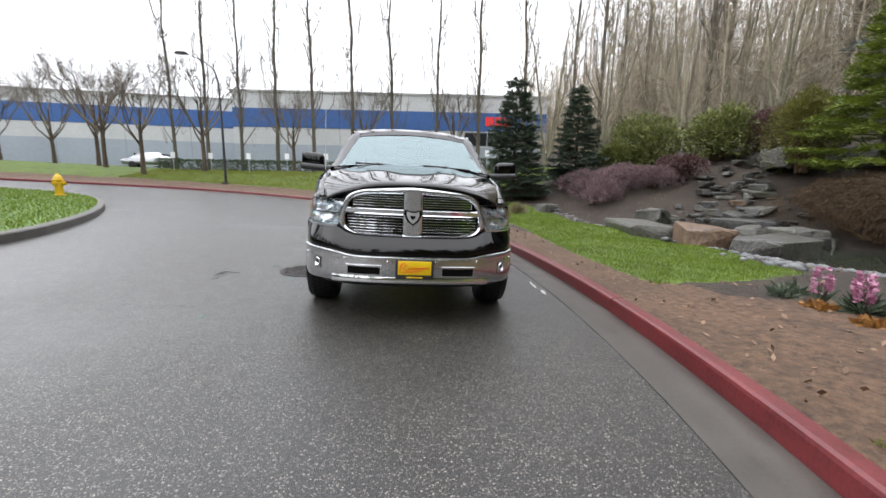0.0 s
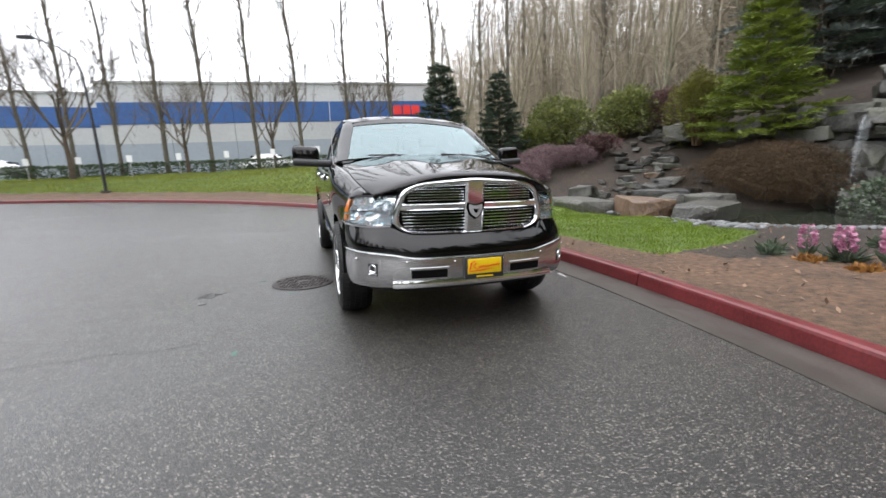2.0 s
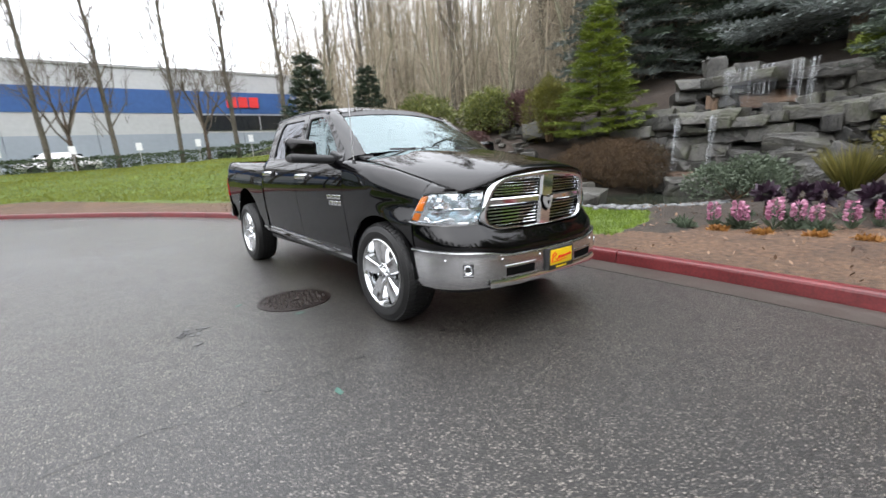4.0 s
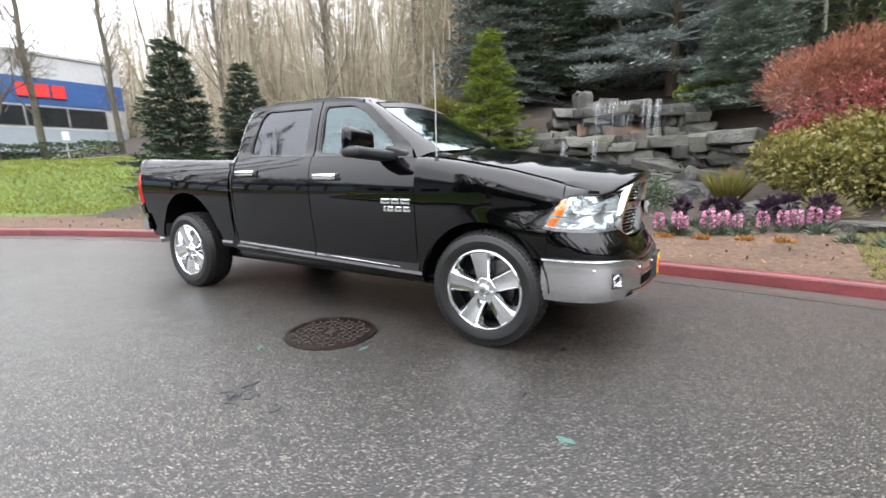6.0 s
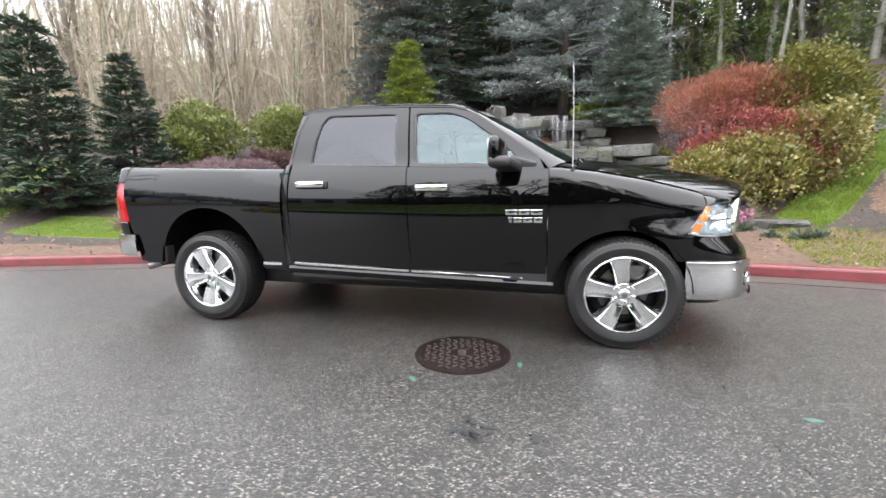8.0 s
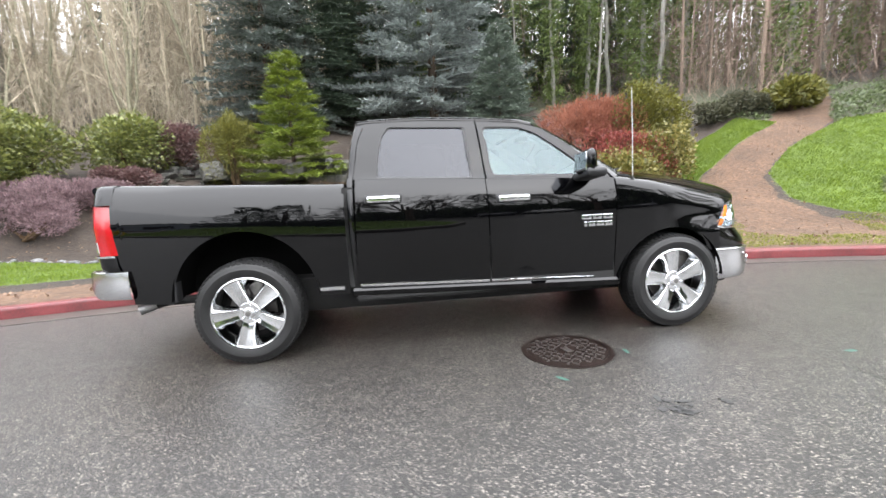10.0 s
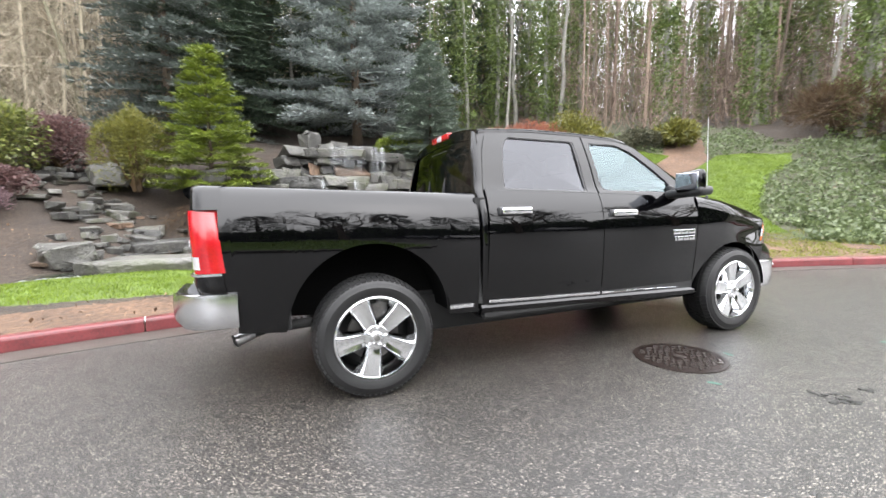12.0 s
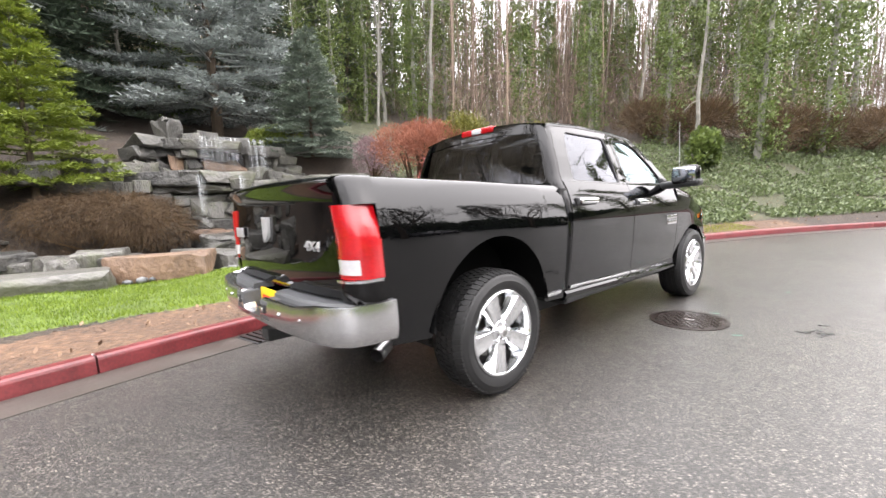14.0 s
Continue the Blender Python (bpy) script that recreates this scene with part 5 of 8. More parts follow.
def rounded_box(name, x0, y0, z0, x1, y1, z1, r, mat, parent, label="", taper=None, segments=3):
    x0, x1 = min(x0, x1), max(x0, x1)
    bm = bmesh.new()
    bmesh.ops.create_cube(bm, size=1)
    for v in bm.verts:
        v.co = ((x0 + x1) / 2 + v.co.x * (x1 - x0), (y0 + y1) / 2 + v.co.y * (y1 - y0), (z0 + z1) / 2 + v.co.z * (z1 - z0))
        if taper:
            v.co = taper(v.co)
    r = min(r, 0.42 * min(abs(x1 - x0), abs(y1 - y0), abs(z1 - z0)))
    bmesh.ops.bevel(bm, geom=list(bm.edges), offset=r, segments=segments, affect="EDGES", profile=0.5)
    bmesh.ops.recalc_face_normals(bm, faces=bm.faces)
    me = bpy.data.meshes.new(name)
    bm.to_mesh(me)
    bm.free()
    return part_mesh(name, crisp(me, 50), mat, parent, label)


def lathe(name, profile, mat, parent, sides=48, label="", axis_x=0.0, angle=35):
    """A ring turned about the x axis from (x, radius) pairs."""
    rows = [[(x, r * math.sin(2 * math.pi * k / sides), r * math.cos(2 * math.pi * k / sides)) for k in range(sides)] for x, r in profile]
    return sheet(name, rows, mat, parent, label=label, wrap=True, angle=angle)


def half_width(z):
    """How far the body side stands out at a height."""
    return float(np.interp(z, [0.4, 0.55, 0.7, 0.82, 0.93, 1.02, 1.1, 1.17, 1.25, 1.31, 1.37, 1.42, 1.46, 1.6, 1.75, 1.86, 1.93], [0.935, 0.957, 0.976, 0.989, 0.998, 1.004, 1.005, 0.999, 0.983, 0.963, 0.933, 0.9, 0.888, 0.845, 0.787, 0.735, 0.7]))


def lerp_curve(u, us, zs):
    return float(np.interp(u, us, zs))


def belt(u):
    return lerp_curve(u, [-0.5, 0.55, 1.65, 2.72], [1.24, 1.325, 1.365, 1.4])


def arch(u, uc, zc, r, floor):
    d = abs(u - uc)
    return max(floor, zc + math.sqrt(max(0, r * r - d * d))) if d < r else floor


def spread(a, b, n, extra=()):
    return sorted(set(np.linspace(a, b, n)) | {e for e in extra if a < e < b})


def side_rows(us, low, high, sgn, rows=9, slant=None):
    out = []
    for k in range(rows):
        row = []
        for u in us:
            z0, z1 = low(u), high(u)
            z = z0 + (z1 - z0) * k / (rows - 1)
            uu = u + (slant(u, z) if slant else 0)
            row.append((sgn * half_width(z), uu, z))
        out.append(row)
    return out


def ring_panel(name, outer, inner, to3d, mat, parent, lip=(0, 0, 0), count=72, steps=4, label="", bulge=0.0):
    """A flat-ish frame between two outlines round a common middle, laid on the body by to3d."""
    c = np.mean(np.array(inner), axis=0)

    def cast(poly, a):
        d = np.array((math.cos(a), math.sin(a)))
        best = None
        for p, q in zip(poly, poly[1:] + poly[:1]):
            p, q = np.array(p) - c, np.array(q) - c
            m = np.array([[d[0], p[0] - q[0]], [d[1], p[1] - q[1]]])
            det = np.linalg.det(m)
            if abs(det) < 1e-9:
                continue
            t, s = np.linalg.solve(m, p)
            if t > 0 and -1e-6 <= s <= 1 + 1e-6:
                best = t if best is None else min(best, t)
        return c + d * best

    angles = set(np.linspace(-math.pi, math.pi, count, endpoint=False))
    for poly in (outer, inner):
        angles |= {math.atan2(p[1] - c[1], p[0] - c[0]) for p in poly}
    angles = sorted(angles)
    rows = []
    for k in range(steps):
        f = k / (steps - 1)
        out = Vector((0, -bulge * math.sin(math.pi * f), 0))
        rows.append([Vector(to3d(*(cast(outer, a) * (1 - f) + cast(inner, a) * f))) + out for a in angles])
    if Vector(lip).length:
        rows.append([Vector(p) + Vector(lip) for p in rows[-1]])
        rows.insert(0, [Vector(p) + Vector(lip) for p in rows[0]])
    return sheet(name, rows, mat, parent, label=label, wrap=True, angle=40)


def rounded(poly, r, n=5):
    """An outline with its corners rounded."""
    out = []
    for a, b, c in zip(poly[-1:] + poly[:-1], poly, poly[1:] + poly[:1]):
        a, b, c = np.array(a, float), np.array(b, float), np.array(c, float)
        da, dc = (a - b), (c - b)
        ra = min(r, np.linalg.norm(da) * 0.45)
        rc = min(r, np.linalg.norm(dc) * 0.45)
        p, q = b + da / np.linalg.norm(da) * ra, b + dc / np.linalg.norm(dc) * rc
        for k in range(n + 1):
            t = k / n
            out.append(tuple((1 - t) ** 2 * p + 2 * t * (1 - t) * b + t * t * q))
    return out


def pane(name, outline, to3d, mat, parent, thick, label=""):
    pts = [Vector(to3d(*p)) for p in outline]
    n = len(pts)
    mid = Vector(to3d(*np.mean(np.array(outline), axis=0)))
    verts = pts + [mid]
    faces = [(k, (k + 1) % n, n) for k in range(n)]
    ob = piece(name, verts, faces, mat, parent, label, 60)
    ob.visible_shadow = False
    return ob


FRONT_ARCH = (0.03, 0.41, 0.47)
REAR_ARCH = (3.575, 0.5, 0.545)


def hood_seam(u):
    return lerp_curve(u, [-0.8, -0.62, -0.5, -0.4, -0.11, 0.2, 0.48, 0.6], [1.05, 1.105, 1.142, 1.17, 1.245, 1.305, 1.345, 1.35])


def seam_x(u):
    """Where the bonnet meets the wing."""
    v = (0.47 - u) / 1.23
    return 0.875 - 0.03 * v - 0.116 * v ** 4


LAMP_TOP = [(0.6, -0.805, 1.066), (0.68, -0.757, 1.07), (0.77, -0.685, 1.07), (0.84, -0.615, 1.068), (0.885, -0.56, 1.065), (0.915, -0.51, 1.05)]
LAMP_LOW = [(0.648, -0.79, 0.84), (0.74, -0.75, 0.838), (0.83, -0.675, 0.838), (0.895, -0.575, 0.84), (0.94, -0.48, 0.845), (0.964, -0.402, 0.862)]


def build_sides():
    for sgn in (-1, 1):
        lip = (-sgn * 0.03, 0, 0)
        # front fender
        us = spread(-0.5, 0.548, 36, [FRONT_ARCH[0] + FRONT_ARCH[2] * math.cos(radians(a)) for a in (2, 5, 9, 14, 20, 28, 36, 44, 54, 66, 78, 90, 102, 114, 126, 136, 144, 152, 160, 166, 171, 175, 178)])
        low = lambda u: arch(u, *FRONT_ARCH, 0.46 if u > 0 else 0.66)
        edge = lambda z: float(np.interp(z, [0.66, 0.84, 0.862, 1.05, 1.1, 1.2], [-0.42, -0.425, -0.4, -0.508, -0.5, -0.5]))
        cut = lambda u, z: (0.018 + 0.06 * smooth(0.8, 1.0, z)) * smooth(0.22, -0.5, u)
        back = lambda u, z: u + (edge(z) + 0.5) * max(0, 1 - (u + 0.5) / 0.25)
        rows = [[] for _ in range(21)]
        for u in us:
            top, sx = hood_seam(u) - 0.009, seam_x(u) + 0.006
            za = max(low(u) + 0.02, top - 0.17)
            for k in range(11):
                z = low(u) + (za - low(u)) * k / 10
                rows[k].append((sgn * (half_width(z) - cut(u, z)), back(u, z), z))
            x0, p = half_width(za) - cut(u, za), 2.0 + 1.2 * smooth(-0.3, 0.5, u)
            for k in range(1, 11):
                a = math.pi / 2 * k / 10
                z = za + (top - za) * math.sin(a) ** (2 / p)
                rows[10 + k].append((sgn * (sx + (x0 - sx) * max(0, math.cos(a)) ** (2 / p)), back(u, z), z))
        sheet("fender", rows, PAINT, truck, lip, angle=45)
        tip, line = [], [Vector(p) for p in LAMP_TOP[2:]]
        for k in range(9):
            q = k / 8 * 3
            i = min(2, int(q))
            a = line[i].lerp(line[i + 1], q - i)
            u = -0.697 + (0.697 - 0.5) * k / 8
            b = Vector((seam_x(u) + 0.006, u, hood_seam(u) - 0.009))
            tip.append([Vector((sgn * p.x, p.y, p.z)) for p in (a + Vector((-0.02, 0.03, -0.02)), a + Vector((0, 0, 0.004)), a.lerp(b, 0.35) + Vector((0.006, -0.004, 0.018)), a.lerp(b, 0.7) + Vector((0.002, 0, 0.014)), b)])
        sheet("fender_tip", tip, PAINT, truck, angle=50)
        # doors
        for u0, u1 in ((0.556, 1.632), (1.64, 2.708)):
            front = u0 < 1
            door = sheet("door", side_rows(np.linspace(u0, u1, 22), lambda u: lerp_curve(u, [0.55, 2.72], [0.475, 0.535]), belt, sgn, 16, slant=lambda u, z: 0.03 * (0.9 - z) * (1 if u > 1.2 else 0.3) * (-1 if 1.2 < u < 2 else 1)), PAINT, truck, lip)
            put = lambda u, z, s=sgn: (s * half_width(z), u, z)
            if front:
                outer = [(1.632, belt(1.632) + 0.002), (1.672, 1.865), (1.3, 1.845), (1.12, 1.775), (0.85, 1.585), (0.62, 1.405), (0.585, belt(0.585) + 0.002), (1.1, belt(1.1) + 0.002)]
                inner = rounded([(1.592, 1.388), (1.632, 1.805), (1.32, 1.795), (1.17, 1.735), (0.93, 1.555), (0.79, 1.435), (0.8, 1.362)], 0.05)
            else:
                outer = [(2.708, belt(2.708) + 0.002), (2.662, 1.7), (2.6, 1.855), (2.45, 1.885), (1.685, 1.868), (1.648, belt(1.648) + 0.002), (2.2, belt(2.2) + 0.002)]
                inner = rounded([(2.525, 1.405), (2.505, 1.6), (2.47, 1.75), (2.41, 1.825), (1.775, 1.808), (1.745, 1.375)], 0.03)
            frame_ob = ring_panel("window_frame", outer, inner, put, PAINT, door, lip)
            rim = [tuple(np.array(p) + (np.mean(np.array(inner), axis=0) - p) * 0.035) for p in inner]
            ring_panel("window_seal", [tuple(np.array(p) + (np.array(p) - np.mean(np.array(inner), axis=0)) * 0.015) for p in inner], rim, lambda u, z, s=sgn: (s * (half_width(z) - 0.004), u, z), BLACK_PLASTIC, door, (-sgn * 0.012, 0, 0), steps=2)
            pane("window", inner, lambda u, z, s=sgn: (s * (half_width(z) - 0.014), u, z), SIDE_GLASS if front else TINTED_GLASS, door, 0, "pale clear side window" if front else "dark tinted side window")
            hu = u1 - 0.33 if front else u1 - 0.36
            hz = 1.192 if front else 1.232
            h = rounded_box("handle", sgn * 0.985, hu, hz - 0.022, sgn * 1.04, hu + 0.26, hz + 0.03, 0.016, CHROME, door, "chrome door handle")
            rounded_box("handle_recess", sgn * 0.955, hu - 0.012, hz - 0.03, sgn * 1.004, hu + 0.275, hz + 0.036, 0.012, BLACK_PLASTIC, door)
            a, b = (0.73, 1.625) if front else (1.648, 2.70)
            zc = lambda u: lerp_curve(u, [0.73, 2.72], [0.5, 0.565])
            rows = [[(sgn * (half_width(zc(u)) + o), u, zc(u) + dz * min(1.0, 0.12 + 0.88 * (u - 0.73) / 0.9)) for u in np.linspace(a, b, 12)] for o, dz in ((0.0, -0.02), (0.008, -0.016), (0.014, 0.0), (0.013, 0.006), (0.0, 0.009))]
            sheet("side_moulding", rows, CHROME, door, label="bright side moulding")
        # rocker under the doors
        rows = [[(sgn * x, u, z + lerp_curve(u, [0.55, 2.72], [0, 0.06])) for u in np.linspace(0.5, 2.76, 14)] for x, z in ((0.8, 0.39), (0.935, 0.395), (0.962, 0.42), (0.972, 0.455), (0.955, 0.475))]
        sheet("rocker_panel", rows, PAINT, truck, lip)
        # cab corner behind the rear door
        cab_rear = lambda z: float(np.interp(z, [0.45, 1.39, 1.7, 1.88], [2.755, 2.765, 2.725, 2.675]))
        rows = []
        for z in np.linspace(0.5, 1.395, 12):
            rows.append([(sgn * (half_width(z) - d), u, z) for u, d in ((2.716, 0), (cab_rear(z) - 0.012, 0.0), (cab_rear(z), 0.02), (cab_rear(z), 0.12))])
        for z in np.linspace(1.42, 1.88, 9):
            edge = float(np.interp(z, [1.4, 1.7, 1.855, 1.9], [2.712, 2.668, 2.606, 2.5]))
            rows.append([(sgn * (half_width(z) - d), u, z) for u, d in ((edge, 0), (cab_rear(z) - 0.03, 0.003), (cab_rear(z) - 0.004, 0.03), (cab_rear(z), 0.09))])
        sheet("cab_corner", rows, PAINT, truck, angle=60)
        # bed side
        us = spread(2.785, 4.472, 46, [4.405, 4.415] + [REAR_ARCH[0] + REAR_ARCH[2] * math.cos(radians(a)) for a in (2, 5, 9, 14, 20, 28, 36, 46, 58, 70, 82, 94, 106, 118, 130, 140, 148, 156, 163, 169, 174, 178)])
        rail = lambda u: lerp_curve(u, [2.78, 4.64], [1.372, 1.435])

        def bed_low(u):
            if u > REAR_ARCH[0] + REAR_ARCH[2]:
                return lerp_curve(u, [4.1, 4.405, 4.415, 4.472], [0.5, 0.53, 0.77, 0.79])
            return arch(u, *REAR_ARCH, lerp_curve(u, [2.78, 3.05], [0.49, 0.5]))

        rows = side_rows(us, bed_low, lambda u: rail(u) - 0.012, sgn, 18)
        shift = lambda z, u: sgn * (half_width(z - (rail(u) - 1.405)))
        rows = [[(shift(z, u), u, z) for x, u, z in r] for r in rows]
        rows += [[(sgn * (half_width(1.405) - 0.02), u, rail(u)) for u in us], [(sgn * 0.83, u, rail(u) + 0.004) for u in us], [(sgn * 0.81, u, rail(u) - 0.02) for u in us], [(sgn * 0.8, u, max(0.95, arch(u, REAR_ARCH[0], REAR_ARCH[1], REAR_ARCH[2] + 0.03, 0.95))) for u in us]]
        sheet("bed_side", rows, PAINT, truck, angle=45)
        rows = [[(sgn * (half_width(z) + 0.013), u, z + dz) for u in (2.83, 2.9, 3.02)] for z, dz in ((0.535, 0.0), (0.56, 0.0))]
        sheet("side_moulding", rows, CHROME, truck, (-sgn * 0.012, 0, 0))
        # liners in the wheel arches, blackened to paint in the shade there
        for uc, zc, r in (FRONT_ARCH, REAR_ARCH):
            rows = [[(sgn * x, uc + (r + 0.012) * math.cos(a), zc + (r + 0.012) * math.sin(a)) for a in np.linspace(0.05, math.pi - 0.05, 26)] for x in (0.978, 0.6)]
            rows.append([(sgn * 0.6, uc + 0.05 * math.cos(a), zc + 0.05 * math.sin(a)) for a in np.linspace(0.05, math.pi - 0.05, 26)])
            sheet("wheel_liner", rows, DEEP_BLACK, truck, angle=50)
        # rear arch mud strip
        rounded_box("mud_flap", sgn * 0.86, 4.1, 0.52, sgn * 0.955, 4.125, 0.68, 0.008, BLACK_PLASTIC, truck)


build_sides()


def roof_edge(u):
    return lerp_curve(u, [1.08, 1.29, 1.7, 2.2, 2.6, 2.68], [1.79, 1.853, 1.885, 1.9, 1.885, 1.872])


def build_cab_top():
    us = np.linspace(1.16, 2.675, 22)
    rows = []
    for u in us:
        e, row = roof_edge(u), []
        for t in np.linspace(-1, 1, 21):
            half = half_width(e) + 0.012
            fwd = -0.075 * (1 - t * t) * smooth(1.5, 1.15, u)
            row.append((t * half, u + fwd, e + 0.062 * (1 - abs(t) ** 2.6) - 0.02 * smooth(1.4, 1.15, u)))
        rows.append(row)
    sheet("roof", rows, PAINT, truck, (0, 0, -0.02), angle=40)
    # windscreen and its pillars
    def screen(t, v):
        half = 0.835 + (0.665 - 0.835) * v
        return (t * half, 0.43 + (1.15 - 0.43) * v - 0.14 * (1 - t * t) * (1 - 0.45 * v), 1.375 + (1.805 - 1.375) * v + 0.045 * (1 - t * t))
    rows = [[screen(t, v) for t in np.linspace(-0.97, 0.97, 19)] for v in np.linspace(0, 1.0, 10)]
    w = sheet("windscreen", rows, CLEAR_GLASS, truck, label="large pale windscreen reflecting the sky", angle=80)
    w.visible_shadow = False
    rows = [[Vector(screen(t, v)) + Vector((0, -0.004, 0.004)) for t in np.linspace(-0.97, 0.97, 19)] for v in (0.9, 0.97, 1.03)]
    sheet("screen_band", rows, BLACK_PLASTIC, w, (0, 0.01, -0.01))
    rounded_box("sensor_box", -0.09, 1.0, 1.76, 0.09, 1.1, 1.81, 0.015, BLACK_PLASTIC, w)
    for sgn in (-1, 1):
        rows = []
        for v in np.linspace(0, 1.04, 12):
            a = Vector(screen(0.965 * sgn, min(v, 1.02)))
            z = float(np.interp(v, [0, 0.12, 0.5, 0.86, 1.04], [1.325, 1.405, 1.58, 1.775, 1.85]))
            u = float(np.interp(v, [0, 0.12, 0.5, 0.86, 1.04], [0.55, 0.615, 0.845, 1.115, 1.29]))
            b = Vector((sgn * (half_width(z)), u, z))
            mid = (a + b) / 2 + Vector((sgn * 0.02, -0.015, 0.012))
            rows.append([a + Vector((0, 0.02, -0.02)), a, mid, b, b + Vector((-sgn * 0.03, 0, 0))])
        sheet("pillar", rows, PAINT, truck, angle=60)
        # drip rail between doors and roof
        rows = [[(sgn * (half_width(z0(u)) + o), u, z0(u)) for u in np.linspace(1.2, 2.66, 16)] for o, z0 in ((0.0, lambda u: roof_edge(u) - 0.028), (0.008, lambda u: roof_edge(u) - 0.012), (0.004, lambda u: roof_edge(u) + 0.004))]
        sheet("roof_rail", rows, PAINT, truck, (-sgn * 0.02, 0, 0), angle=60)
    # cab back with its window
    back = lambda x, z: (x, float(np.interp(z, [0.9, 1.39, 1.7, 1.9], [2.765, 2.765, 2.725, 2.672])) + 0.012 - 0.05 * (abs(x) / 0.85) ** 4, z)
    outer = [(-0.9, 0.95), (0.9, 0.95), (0.86, 1.42), (0.77, 1.78), (0.72, 1.87), (0.4, 1.918), (0, 1.928), (-0.4, 1.918), (-0.72, 1.87), (-0.77, 1.78), (-0.86, 1.42)]
    inner = rounded([(-0.79, 1.39), (0.79, 1.39), (0.69, 1.8), (0.35, 1.835), (0, 1.842), (-0.35, 1.835), (-0.69, 1.8)], 0.05)
    wall = ring_panel("cab_back", outer, inner, back, PAINT, truck, (0, -0.03, 0))
    pane("rear_window", inner, lambda x, z: tuple(np.array(back(x, z)) - (0, 0.01, 0)), TINTED_GLASS, wall, 0, "dark tinted sliding rear window")
    for x in (-0.2, 0.2):
        rounded_box("slider_frame", x - 0.012, 2.70, 1.4, x + 0.012, 2.76, 1.8, 0.004, BLACK_PLASTIC, wall, taper=lambda c: Vector((c.x, c.y - (c.z - 1.4) * 0.19, c.z)))
    rounded_box("slider_frame", -0.2, 2.67, 1.77, 0.2, 2.705, 1.79, 0.004, BLACK_PLASTIC, wall)
    lamp = rounded_box("high_brake_lamp", -0.2, 2.64, 1.888, 0.2, 2.7, 1.945, 0.012, RED_LENS, truck, "red high brake lamp at the roof's edge")
    rounded_box("cargo_lens", -0.06, 2.65, 1.892, 0.06, 2.704, 1.94, 0.008, WHITE_LENS, lamp)


build_cab_top()


def nose(x, z):
    """How far forward the grille stands."""
    return -0.83 - 0.1 * (z - 0.785) + 0.08 * (abs(x) / 0.65) ** 2.4


def bonnet_front(x):
    return -0.893 - 0.027 * x * x + 0.66 * x ** 4


def bonnet_mid(u):
    return lerp_curve(u, [-0.925, -0.87, -0.75, -0.5, -0.2, 0.1, 0.37], [1.212, 1.237, 1.262, 1.303, 1.352, 1.395, 1.425])


def prow_table():
    """The bumper's line in plan by length from the middle: length, x, y."""
    out, run = [], 0.0
    for k in range(121):
        a = radians(90 * k / 120)
        x, u = 0.957 * math.sin(a) ** (2 / 2.8), -0.42 - 0.565 * max(0, math.cos(a)) ** (2 / 2.8)
        if out:
            run += math.hypot(x - out[-1][1], u - out[-1][2])
        out.append((run, x, u))
    return np.array(out)


PROW = prow_table()


def prow_at(s, out=0.0):
    """A point of the bumper's line at a length from the middle, moved outwards."""
    a = abs(s)
    x, u = np.interp(a, PROW[:, 0], PROW[:, 1]), np.interp(a, PROW[:, 0], PROW[:, 2])
    x2, u2 = np.interp(a + 0.02, PROW[:, 0], PROW[:, 1]), np.interp(a + 0.02, PROW[:, 0], PROW[:, 2])
    x1, u1 = np.interp(max(0, a - 0.02), PROW[:, 0], PROW[:, 1]), np.interp(max(0, a - 0.02), PROW[:, 0], PROW[:, 2])
    d = math.hypot(x2 - x1, u2 - u1)
    return float((x + out * (u2 - u1) / d) * (1 if s >= 0 else -1)), float(u - out * (x2 - x1) / d)


def length_at(x):
    return float(np.interp(abs(x), PROW[:, 1], PROW[:, 0])) * (1 if x >= 0 else -1)


def bumper_top(x):
    return lerp_curve(abs(x), [0, 0.45, 0.53, 0.65, 0.75, 0.957], [0.618, 0.62, 0.627, 0.65, 0.66, 0.668])


def bumper_low(x):
    return lerp_curve(abs(x), [0, 0.5, 0.7, 0.93], [0.388, 0.386, 0.38, 0.376])


